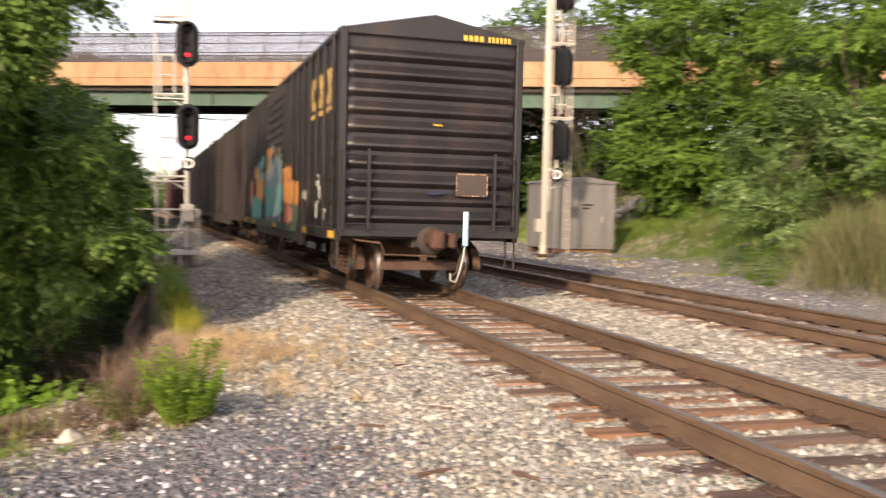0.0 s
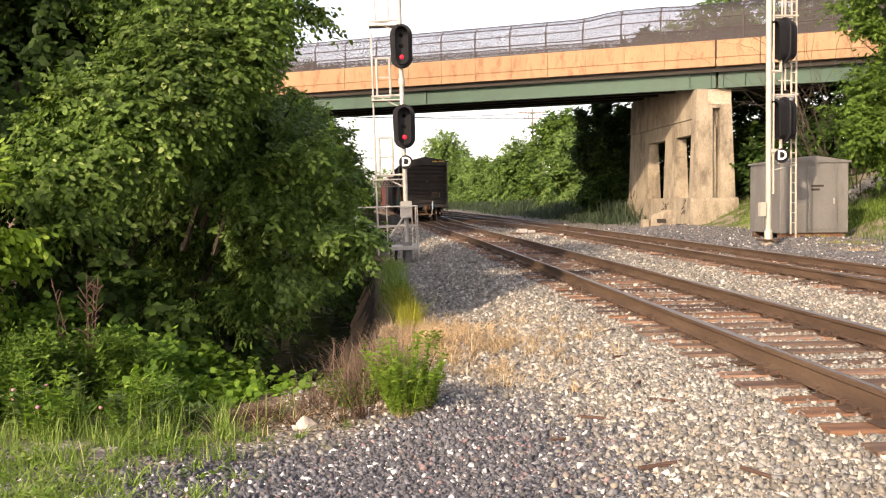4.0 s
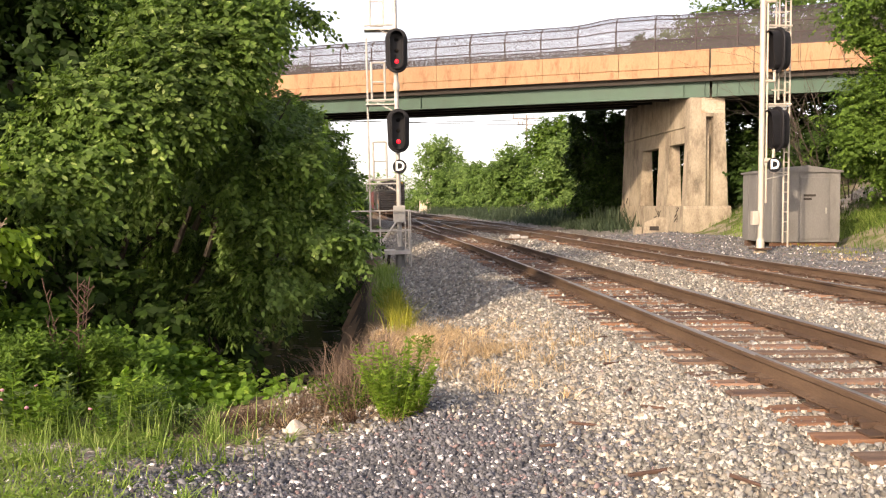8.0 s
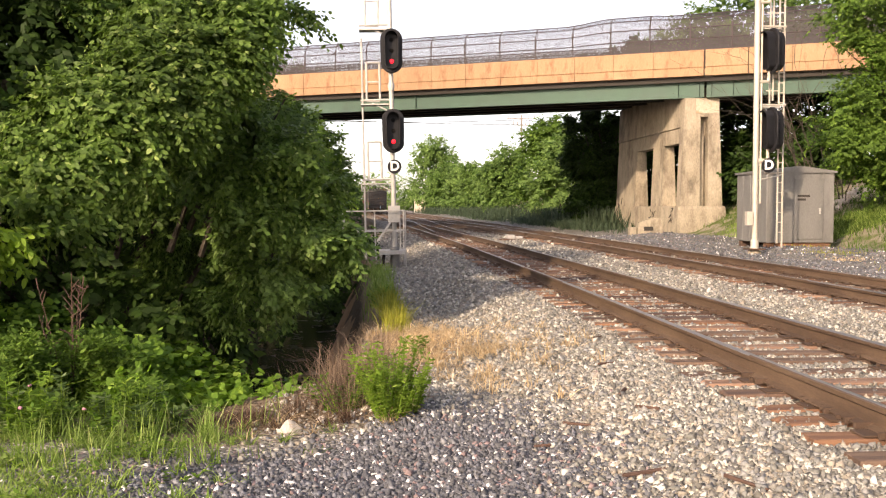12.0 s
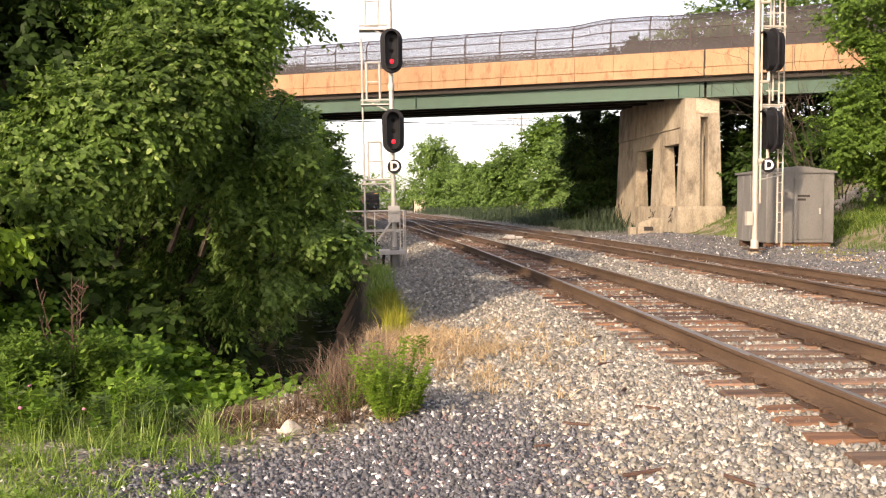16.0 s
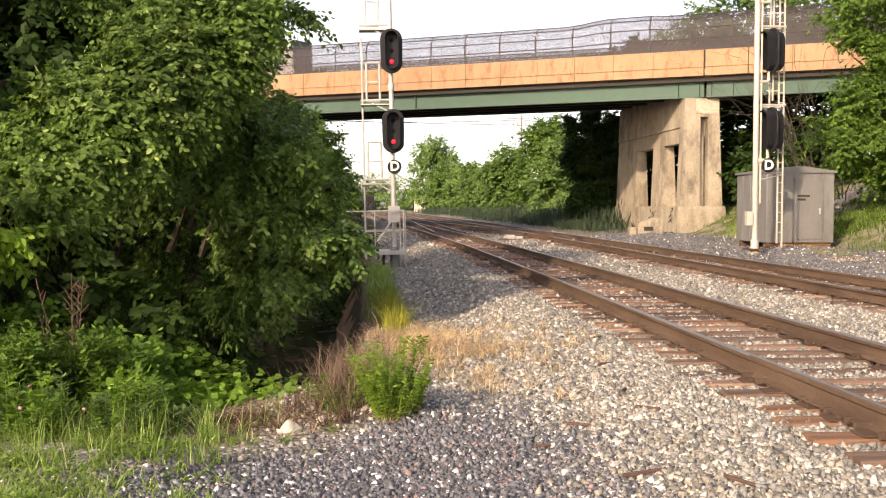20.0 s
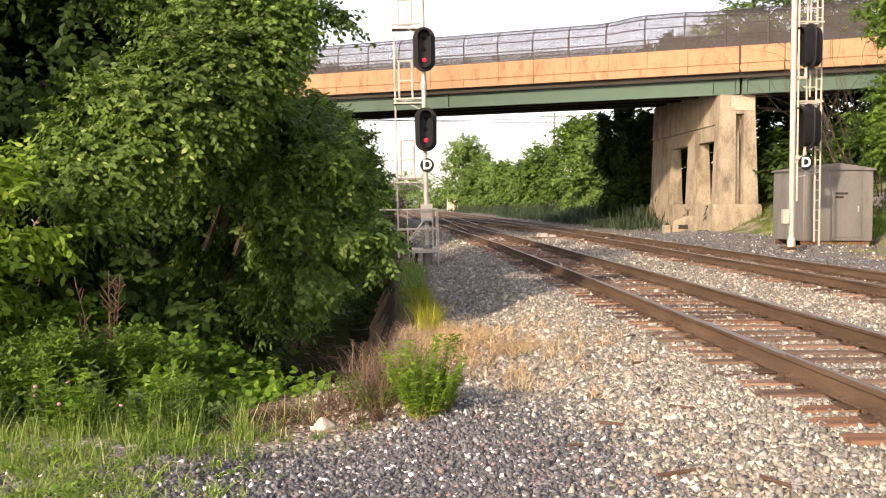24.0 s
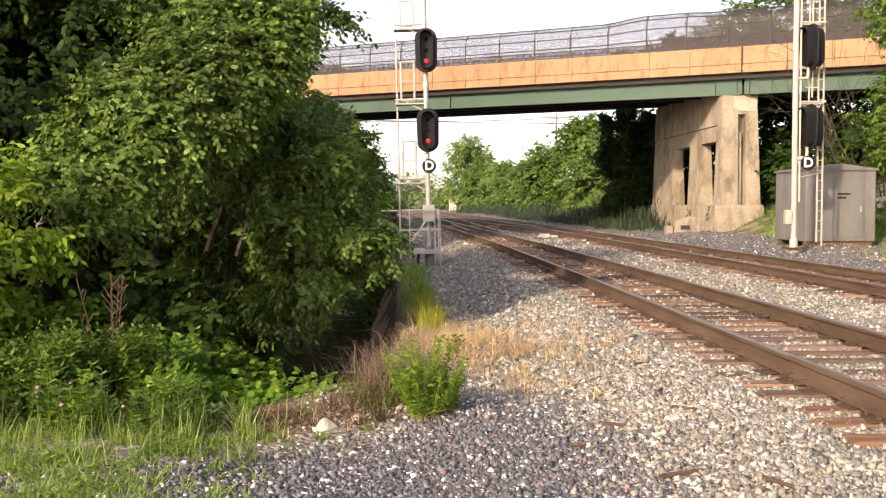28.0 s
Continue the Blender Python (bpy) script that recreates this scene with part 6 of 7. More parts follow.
def clover(x, y, h, seed):
    """A clover stem with a round pink head."""
    rr = random.Random(seed)
    stem = thing("clover", pose(x, y, gz(x, y) - 0.02), "pink clover head on a thin green stem", "clover", "clover in the grass")
    tip = Vector((rr.uniform(-0.04, 0.04), rr.uniform(-0.04, 0.04), h))
    part("stalk", Geo().tube([Vector((0, 0, 0)), tip * 0.5 + Vector((0.01, 0, 0)), tip], 0.003, 4, 0.002), M_LIME, stem)
    part("flower", Geo().lathe(tip - Vector((0, 0, 0.005)), (0, 0, 1), [(0, 0.006), (0.006, 0.015), (0.014, 0.017), (0.022, 0.012), (0.026, 0.004)], 9), M_CLOVER, stem, "pink flower head", True)
    return stem


# the leaning tree by the stream
# sprays that catch the sun, and the shaded mass behind and below them
SPRAYS = [
    (-0.62, 12.5, 0.90, 0.04), (-0.86, 12.6, 1.08, 0.06),
    (-1.01, 12.6, 2.11, 0.17), (-0.65, 12.8, 1.59, 0.16), (-1.3, 12.5, 1.5, 0.2), (-1.7, 12.2, 1.86, 0.2), (-0.87, 12.7, 1.05, 0.16), (-1.51, 12.4, 1.06, 0.16),
    (-1.78, 11.9, 3.67, 0.32), (-1.56, 11.8, 3.45, 0.25), (-1.55, 12.2, 3.85, 0.26), (-1.1, 12.5, 3.88, 0.14), (-0.8, 12.5, 3.84, 0.05),
    (-1.74, 11.6, 3.24, 0.24), (-2.12, 11.5, 3.11, 0.26), (-2.5, 11.4, 3.13, 0.28), (-2.78, 11.2, 2.98, 0.26), (-3.14, 11.1, 2.84, 0.28),
    (-2.61, 11, 2.76, 0.28), (-2.2, 11.2, 2.79, 0.26), (-1.84, 11.4, 2.93, 0.19), (-3.21, 10.9, 2.59, 0.24), (-3.52, 10.9, 2.51, 0.24),
    (-3.65, 10.8, 2.28, 0.2), (-2.88, 10.8, 2.33, 0.27), (-2.53, 10.9, 2.34, 0.25), (-2.29, 11, 2.45, 0.24), (-3.13, 10.6, 2, 0.27),
    (-3.5, 10.6, 1.88, 0.26), (-3.87, 10.8, 1.89, 0.24), (-3.68, 10.6, 1.61, 0.28), (-3.23, 10.5, 1.55, 0.25),
    (-3.35, 10.4, 1.15, 0.16), (-2.48, 10.8, 1.83, 0.1), (-2.09, 11.3, 2.61, 0.21), 
    (-2.47, 11.9, 3.71, 0.33), (-2.9, 11.7, 3.5, 0.16),
]
INNER = [
    (-1.99, 13.2, 2.49, 0.45), (-1.7, 13.4, 2.5, 0.25), (-1.2, 13.2, 2.8, 0.08), (-2.34, 13, 2.05, 0.52), (-1.76, 13.2, 1.95, 0.53),
    (-1.45, 13.6, 2.0, 0.38), (-1.2, 13.6, 1.55, 0.38), (-0.85, 13.4, 1.28, 0.3), (-1.61, 13.2, 1.28, 0.61), 
    (-0.60, 13.2, 1, 0.29), (-0.45, 13, 0.81, 0.22), (-0.28, 12.9, 0.75, 0.10), (-0.84, 13.4, 0.79, 0.42),
    (-1.38, 13.2, 0.65, 0.53), (-1.73, 13.4, -0.01, 0.42),
    (-1.3, 13.6, 0.3, 0.33), 
    (-1.6, 12.9, 3.6, 0.18), (-1.45, 12.9, 3.2, 0.1), (-1.6, 12.8, 3.2, 0.14),
]
HEART = [(-3.0, 14.3, 2.4, 1.2), (-3.9, 14.6, 1.6, 1.1), (-2.3, 14.5, 1.2, 0.9), (-3.1, 13.9, 3.9, 0.9), (-3.6, 14.8, 5.3, 1.3), (-2.6, 14.4, 0.1, 0.9)]
tree = build_tree("leafy broad tree leaning over the stream bank", (-4.3, 15.6), HEART + INNER, 0.10, 10500, 11, 0.38, M_INLEAF, 3, 0.12, 1, 0.32, width=0.55, sprays=8.0)
add_crown(tree, "leaf_sprays", SPRAYS, 0.088, 6000, 11, 0.40, M_SUNLEAF, 31, 0.42, "drooping sprays of sunlit leaves")
# last three lobes are added beyond view, placed to shade the stream hollow
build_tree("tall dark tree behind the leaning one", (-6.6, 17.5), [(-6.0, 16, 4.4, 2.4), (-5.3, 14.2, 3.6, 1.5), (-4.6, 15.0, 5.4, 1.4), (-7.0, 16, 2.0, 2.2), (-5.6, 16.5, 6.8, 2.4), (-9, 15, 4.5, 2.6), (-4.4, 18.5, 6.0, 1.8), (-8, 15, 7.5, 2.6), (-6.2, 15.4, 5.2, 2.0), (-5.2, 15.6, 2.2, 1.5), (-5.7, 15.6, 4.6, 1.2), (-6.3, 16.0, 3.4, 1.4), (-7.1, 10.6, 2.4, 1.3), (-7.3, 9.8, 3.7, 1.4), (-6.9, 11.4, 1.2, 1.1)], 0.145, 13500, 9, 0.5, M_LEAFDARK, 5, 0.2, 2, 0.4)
build_tree("shaded tree hanging over the water", (-3.0, 18.5), [(-1.95, 17.2, 1.35, 1.2), (-2.6, 18.2, 2.6, 1.1), (-3.6, 17.4, 0.5, 1.3), (-3.9, 19, 3.9, 1.3), (-1.0, 17.0, 0.55, 0.45)], 0.10, 4200, 11, 0.42, M_LEAF, 6, 0.14, 2, 0.5)
near_branch = [(-3.95, 9.0, 1.07, 0.58), (-4.45, 9.4, 0.5, 0.75), (-4.75, 9.2, 1.55, 0.7), (-4.05, 9.0, 0.55, 0.4)]
build_tree("lime green sapling close to the path", (-5.0, 9.4), near_branch, 0.10, 900, 9, 0.36, M_LIME, 8, 0.03, 2, 0.35, name="sapling", category="sapling", full=True, width=0.55)
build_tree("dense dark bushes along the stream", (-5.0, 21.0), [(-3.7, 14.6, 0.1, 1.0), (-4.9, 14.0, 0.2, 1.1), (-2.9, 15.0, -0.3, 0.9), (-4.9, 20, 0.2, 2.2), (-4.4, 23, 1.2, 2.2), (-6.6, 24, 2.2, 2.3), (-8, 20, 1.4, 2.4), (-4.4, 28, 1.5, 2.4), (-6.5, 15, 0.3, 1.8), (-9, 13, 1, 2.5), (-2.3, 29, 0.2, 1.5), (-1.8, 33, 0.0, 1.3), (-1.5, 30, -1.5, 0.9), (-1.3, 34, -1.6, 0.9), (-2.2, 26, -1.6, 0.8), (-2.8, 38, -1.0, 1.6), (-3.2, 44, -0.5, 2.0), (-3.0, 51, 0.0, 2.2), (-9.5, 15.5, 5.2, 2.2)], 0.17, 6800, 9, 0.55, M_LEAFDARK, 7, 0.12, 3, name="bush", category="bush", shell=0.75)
# farther trees beyond the signal on the same side
build_tree("trees between the stream and the bridge", (-7.0, 38), [(-2.6, 36, 2.0, 1.9), (-3.3, 38, 4.1, 1.7), (-2.3, 34, 0.2, 1.5), (-5.5, 38, 4.0, 2.6), (-6.5, 36, 1.5, 2.6)], 0.19, 4200, 11, 0.6, M_LEAF2, 9, 0.16, 2)
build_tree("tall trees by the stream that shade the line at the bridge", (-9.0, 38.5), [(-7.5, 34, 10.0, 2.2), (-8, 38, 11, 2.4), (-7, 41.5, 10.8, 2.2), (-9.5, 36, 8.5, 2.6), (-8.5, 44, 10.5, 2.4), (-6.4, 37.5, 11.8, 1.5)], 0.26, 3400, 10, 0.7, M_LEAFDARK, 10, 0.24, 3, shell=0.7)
build_tree("trees past the bridge beside the stream", (-6.0, 78), [(-4.4, 76, 4.2, 2.8), (-3.6, 80, 1.6, 2.4), (-7, 84, 6.5, 3.4), (-4.6, 96, 3.2, 3)], 0.34, 2600, 10, 0.9, M_LEAF, 11, 0.22, 2)
# right bank
build_tree("bright leafy tree on the far bank", (21.0, 33.0), [(19.2, 33, 4.2, 2.6), (20.9, 33, 8.2, 3.0), (19.0, 33.5, 8.8, 2.1), (20.4, 31.6, 2.9, 2.1), (22.6, 30, 4.0, 3.0), (23.6, 30.5, 7.6, 3.4), (18.6, 32.6, 3.9, 1.5), (20.4, 29.2, 2.5, 1.5), (22.4, 27.6, 3.0, 1.8), (19.3, 31.0, 3.3, 1.2), (17.3, 32.5, 3.5, 1.0), (17.7, 32.8, 4.9, 1.0), (17.4, 33.0, 3.1, 0.7), (18.2, 33.5, 7.0, 1.2)], 0.16, 11500, 9, 0.5, M_LEAF2, 13, 0.16, 2, sprays=6.5)
build_tree("broad tree over the reeds", (19.0, 22.0), [(18.6, 22, 5.6, 2.6), (20.8, 22.5, 8, 3.0), (19, 19.4, 3.4, 2.1), (21, 17, 5.5, 2.6)], 0.15, 5200, 9, 0.5, M_LEAF2, 15, 0.15, 2, sprays=6.0)
build_tree("silver-leaved bush at the foot of the bank", (15.4, 20.2), [(14.5, 20.0, 2.6, 1.15), (15.6, 20.5, 3.4, 1.3), (17.0, 20.5, 3.2, 1.6), (15.0, 19.6, 1.3, 0.95), (16.6, 19.6, 1.5, 1.2)], 0.11, 4000, 11, 0.42, M_SILVER, 16, 0.045, 2, name="bush", category="bush", sprays=6.0)
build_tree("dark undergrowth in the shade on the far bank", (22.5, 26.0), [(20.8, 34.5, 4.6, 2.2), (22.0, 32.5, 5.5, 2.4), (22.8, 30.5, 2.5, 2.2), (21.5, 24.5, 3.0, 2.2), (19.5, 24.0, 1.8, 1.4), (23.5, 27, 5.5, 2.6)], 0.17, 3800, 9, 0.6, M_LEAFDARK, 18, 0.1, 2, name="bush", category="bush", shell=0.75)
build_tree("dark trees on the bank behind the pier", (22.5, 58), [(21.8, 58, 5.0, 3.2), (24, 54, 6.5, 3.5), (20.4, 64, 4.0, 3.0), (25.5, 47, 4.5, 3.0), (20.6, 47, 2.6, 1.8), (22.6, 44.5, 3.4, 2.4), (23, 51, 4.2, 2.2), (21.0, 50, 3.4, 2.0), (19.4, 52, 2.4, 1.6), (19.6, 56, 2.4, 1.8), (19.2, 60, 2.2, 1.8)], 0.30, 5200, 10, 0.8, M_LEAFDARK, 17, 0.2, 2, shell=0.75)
build_tree("tall tree behind the bridge fence", (27, 66), [(28, 66, 14.4, 3.6), (33, 62, 14, 4.5), (22.2, 70, 13.0, 1.7), (24.8, 68, 14.0, 2.3), (38, 56, 13, 5), (26, 66, 11, 3.0)], 0.3, 4200, 11, 0.9, M_LEAF, 19, 0.25, 2)
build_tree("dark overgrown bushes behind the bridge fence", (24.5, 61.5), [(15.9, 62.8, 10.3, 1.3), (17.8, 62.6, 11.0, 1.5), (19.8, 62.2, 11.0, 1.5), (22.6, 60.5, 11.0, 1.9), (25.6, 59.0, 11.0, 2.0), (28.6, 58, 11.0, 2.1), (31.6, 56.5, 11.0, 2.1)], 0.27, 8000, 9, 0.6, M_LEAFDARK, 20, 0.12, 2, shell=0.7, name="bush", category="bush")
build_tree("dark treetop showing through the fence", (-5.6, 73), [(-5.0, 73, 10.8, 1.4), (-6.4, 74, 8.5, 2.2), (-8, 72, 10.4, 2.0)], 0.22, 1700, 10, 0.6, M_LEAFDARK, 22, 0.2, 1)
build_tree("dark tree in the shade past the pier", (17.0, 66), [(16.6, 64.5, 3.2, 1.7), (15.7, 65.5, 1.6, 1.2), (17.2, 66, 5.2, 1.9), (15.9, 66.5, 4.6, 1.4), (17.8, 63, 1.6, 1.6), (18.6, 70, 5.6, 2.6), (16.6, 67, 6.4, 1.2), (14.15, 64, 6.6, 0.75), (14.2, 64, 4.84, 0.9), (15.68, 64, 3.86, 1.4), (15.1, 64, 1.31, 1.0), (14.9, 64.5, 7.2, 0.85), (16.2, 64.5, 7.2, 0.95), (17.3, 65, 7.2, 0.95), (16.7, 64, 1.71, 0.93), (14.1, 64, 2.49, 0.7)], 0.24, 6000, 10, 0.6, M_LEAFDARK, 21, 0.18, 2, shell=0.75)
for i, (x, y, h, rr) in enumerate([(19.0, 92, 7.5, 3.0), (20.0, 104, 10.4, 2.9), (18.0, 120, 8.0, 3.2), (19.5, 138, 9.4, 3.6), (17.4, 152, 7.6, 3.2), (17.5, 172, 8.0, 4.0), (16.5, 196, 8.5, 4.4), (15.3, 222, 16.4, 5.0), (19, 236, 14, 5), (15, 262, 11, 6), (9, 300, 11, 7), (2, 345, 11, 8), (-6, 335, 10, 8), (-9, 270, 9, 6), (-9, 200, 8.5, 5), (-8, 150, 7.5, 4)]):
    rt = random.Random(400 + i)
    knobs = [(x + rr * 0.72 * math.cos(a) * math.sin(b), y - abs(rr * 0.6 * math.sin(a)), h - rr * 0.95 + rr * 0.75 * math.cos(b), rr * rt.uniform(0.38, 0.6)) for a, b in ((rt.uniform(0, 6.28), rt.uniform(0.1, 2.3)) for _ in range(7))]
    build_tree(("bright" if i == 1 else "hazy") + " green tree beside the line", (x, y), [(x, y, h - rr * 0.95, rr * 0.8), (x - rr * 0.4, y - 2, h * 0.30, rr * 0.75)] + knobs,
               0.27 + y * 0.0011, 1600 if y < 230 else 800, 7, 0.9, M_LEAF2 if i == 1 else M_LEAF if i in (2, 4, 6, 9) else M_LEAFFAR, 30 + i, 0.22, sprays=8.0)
# reeds and rough grass along the foot of the far bank
blades("reeds", "pale reeds and dry stalks at the foot of the bank", "reeds", [(13.5, 15.2, 0.9, 1.6, 1300), (12.9, 13.4, 0.7, 1.4, 800), (14.3, 17.0, 0.8, 1.2, 500)], 1.5, 0.016, M_REED, 61, 0.45)
blades("bank_grass", "rough green grass on the far bank", "grass", [(17.4, 24, 2.2, 6, 5000), (18.6, 33, 2.0, 5, 2600), (19.0, 42, 2.2, 6, 2000), (16.2, 19, 1.4, 3.0, 2600), (17.6, 52, 1.6, 8, 1500)], 0.36, 0.022, M_BANKGRASS, 63, 0.6)
blades("shoulder_grass", "thin yellowing grass tufts on the far shoulder", "grass", [(13.6, 26.5, 0.9, 1.6, 260), (14.6, 29.4, 0.9, 0.3, 160), (12.6, 20.0, 1.0, 1.2, 200)], 0.16, 0.014, M_YELLOWGRASS, 64, 0.6)
blades("bank_foot_grass", "soft bright green grass below the rubble", "grass", [(18.0, 32.4, 1.5, 1.6, 3600), (17.0, 40.5, 1.0, 2.0, 1200)], 0.30, 0.022, M_GRASS, 78, 0.7)
blades("shoulder_straw", "orange dry tuft on the far gravel shoulder", "dry grass", [(12.9, 24.35, 0.45, 0.8, 240)], 0.12, 0.014, M_DRY, 79, 1.0)
blades("line_reeds", "tall grey-green reeds beside the distant line", "reeds", [(15.4, 72, 1.2, 12, 1500), (14.9, 100, 1.4, 16, 1600), (14, 135, 1.8, 22, 1600), (12, 175, 2.2, 26, 1200), (15.6, 62, 1.0, 6, 900)], 1.5, 0.06, M_REEDFAR, 65, 0.5)
blades("line_grass", "low rough grass between the line and the trees", "grass", [(13.6, 58, 1.3, 8, 1500), (13.4, 75, 1.4, 12, 1300), (12.8, 100, 1.6, 18, 1200)], 0.7, 0.05, M_REEDFAR, 66, 0.7)
# foreground growth beside the path
build_tree("broad-leaved vines sprawling over the verge", (-2.4, 9.4), [(-2.75, 9.8, -0.40, 0.8, 0.6, 0.42), (-2.05, 9.4, -0.50, 0.7, 0.5, 0.33), (-1.45, 9.0, -0.58, 0.55, 0.45, 0.26), (-1.0, 8.75, -0.58, 0.34, 0.34, 0.18), (-0.74, 8.6, -0.56, 0.18, 0.25, 0.12), (-1.9, 8.6, -0.52, 0.6, 0.35, 0.24), (-3.6, 9.8, -0.30, 1.0, 0.8, 0.42)], 0.088, 3900, 5, 0.20, M_VINE, 67, 0.02, 1, 0.12, 0.62, 0.86, name="vine", category="vine", bark=False, full=True, sprays=26.0)
build_tree("fine-leaved weeds tangled at the edge of the verge", (-3.4, 8.6), [(-3.0, 8.6, -0.36, 0.8, 0.45, 0.36), (-3.9, 8.6, -0.32, 0.9, 0.6, 0.46), (-2.5, 8.3, -0.45, 0.5, 0.35, 0.25)], 0.06, 3600, 7, 0.24, M_LEAF2, 68, 0.02, 1, -0.15, 0.6, 0.42, name="weed_patch", category="weeds", bark=False, full=True, sprays=30.0)
for i, (x, y, h) in enumerate(((12.9, 18.4, 0.8), (13.3, 18.9, 1.0), (13.0, 19.6, 0.7), (13.6, 18.2, 0.9), (12.7, 17.5, 0.6))):
    weed("leafy weed in front of the reeds", x, y, h, 0.10, 14, M_VINE, 170 + i, 0.4)
r = random.Random(12)
for i in range(46):
    x, y = r.uniform(-3.9, -1.75), r.uniform(7.0, 8.2)
    weed("upright leafy weed among the grass", x, y, r.uniform(0.26, 0.52), 0.085, 3, (M_VINE, M_SILVER, M_LEAF2, M_VINE, M_LIME)[i % 5], 100 + i, 0.10, tufts=11)
weed("bright green bushy weed on the gravel edge", 0.16, 7.4, 0.62, 0.055, 60, M_LIME, 140, 0.23, tufts=15)
weed("bright green bushy weed on the gravel edge", 0.30, 7.5, 0.46, 0.055, 26, M_LIME, 141, 0.15, tufts=12)
weed("dark green weed beside the dead stalks", -0.20, 7.75, 0.32, 0.06, 26, M_LEAF2, 142, 0.26)
r2 = random.Random(44)
for i in range(30):
    weed("low broad-leaved herb in the gravel", r2.uniform(-3.1, -1.15), r2.uniform(5.4, 7.2), r2.uniform(0.07, 0.16), 0.05, 5, (M_GRASS, M_VINE, M_LEAF2)[i % 3], 300 + i, 0.16, tufts=4, name="herb", category="herb")
for i, (x, y, h) in enumerate(((-2.42, 7.45, 0.52), (-2.05, 7.35, 0.36), (-2.75, 7.3, 0.40), (-1.55, 7.6, 0.30), (-1.75, 7.25, 0.26))):
    weed("silvery green upright weed with narrow leaves", x, y, h, 0.085, 4, M_SILVER, 340 + i, 0.07, tufts=13)
for i, (x, y, h) in enumerate(((-2.86, 7.25, 0.30), (-2.62, 7.1, 0.26), (-2.95, 7.5, 0.33), (-2.15, 7.05, 0.24), (-2.7, 7.55, 0.36))):
    clover(x, y, h, 360 + i)
weed("small green weed on the ballast", 0.62, 10.6, 0.22, 0.07, 8, M_LIME, 143, 0.2)
weed("green weed on the stream bank", 0.16, 17.6, 0.42, 0.08, 18, M_VINE, 144, 0.3)
blades("path_grass", "sparse green grass through the dark gravel", "grass", [(-2.5, 6.2, 1.3, 0.8, 2100), (-2.1, 7.2, 1.1, 0.5, 1500), (-1.75, 5.4, 0.7, 0.7, 800), (-2.3, 5.2, 1.0, 0.6, 1200), (-3.2, 7.4, 1.4, 0.8, 1600), (-0.95, 7.2, 0.35, 0.25, 90)], 0.15, 0.010, M_GRASS, 71, 0.9, 0.035, 0.5)
blades("tall_grass", "tall pale green grass blades by the verge", "grass", [(-2.3, 7.3, 1.3, 0.8, 420), (-1.35, 7.45, 0.5, 0.35, 130), (-2.1, 6.5, 1.2, 0.6, 150)], 0.34, 0.009, M_GRASS, 72, 0.6, 0.05)
blades("dry_grass", "straw-coloured dry grass on the ballast shoulder", "dry grass", [(0.62, 11.7, 0.42, 2.0, 1700), (1.35, 11.0, 0.75, 2.4, 1000), (1.8, 10.4, 0.6, 1.4, 260), (0.3, 11.0, 0.35, 1.8, 420), (1.2, 8.6, 0.5, 0.8, 90), (-0.55, 7.8, 0.9, 0.30, 70), (0.05, 7.3, 0.4, 0.10, 50), (-1.3, 7.6, 0.5, 0.3, 25)], 0.30, 0.008, M_DRY, 73, 1.1, 0.04, 0.6)
blades("dead_stalks", "brown dead stalks on the bank edge", "dead weeds", [(-0.16, 8.2, 0.36, 0.7, 620), (0.02, 9.8, 0.24, 1.3, 420), (-0.40, 7.9, 0.35, 0.35, 130)], 0.56, 0.0055, M_STALK, 74, 0.75)
blades("fallen_litter", "flattened brown dead stems at the grass edge", "dead weeds", [(-0.85, 7.75, 0.55, 0.35, 460), (-0.35, 7.45, 0.35, 0.16, 140), (-1.4, 7.9, 0.5, 0.25, 220)], 0.17, 0.007, M_LITTER, 77, 2.6, 0.05, 0.1)
blades("yellow_grass", "tall yellow-green grass on the bank edge", "grass", [(0.36, 13.8, 0.16, 1.0, 420), (0.30, 16.2, 0.16, 1.4, 260)], 0.52, 0.012, M_YELLOWGRASS, 75, 0.8)
blades("bank_top_grass", "rough grass along the stream bank", "grass", [(0.25, 20, 0.28, 4, 900), (0.25, 27, 0.4, 3, 600)], 0.32, 0.016, M_GRASS, 76, 0.5)


def dead_dock(x, y, height):
    """A dead brown herb: a few stiff stalks with side sprigs."""
    rr = random.Random(91)
    dock = thing("dead_weed", pose(x, y, gz(x, y) - 0.05), "dead brown branching weed among the vines", "dead weed")
    for k in range(6):
        tip = Vector((rr.uniform(-0.28, 0.28), rr.uniform(-0.15, 0.15), height * rr.uniform(0.6, 1.0)))
        stem = part("stalk", Geo().tube([Vector((0, 0, 0)), tip * 0.5 + Vector((0.02, 0, 0.03)), tip], 0.006, 5, 0.003), M_STALKBARK, dock)
        for i in range(9):
            a = tip * rr.uniform(0.45, 0.98)
            part("sprig", Geo().tube([a, a + Vector((rr.uniform(-0.10, 0.10), rr.uniform(-0.06, 0.06), rr.uniform(0.03, 0.13)))], 0.006, 4, 0.004), M_STALKBARK, stem)
    return dock


dead_dock(-2.85, 9.0, 1.5)


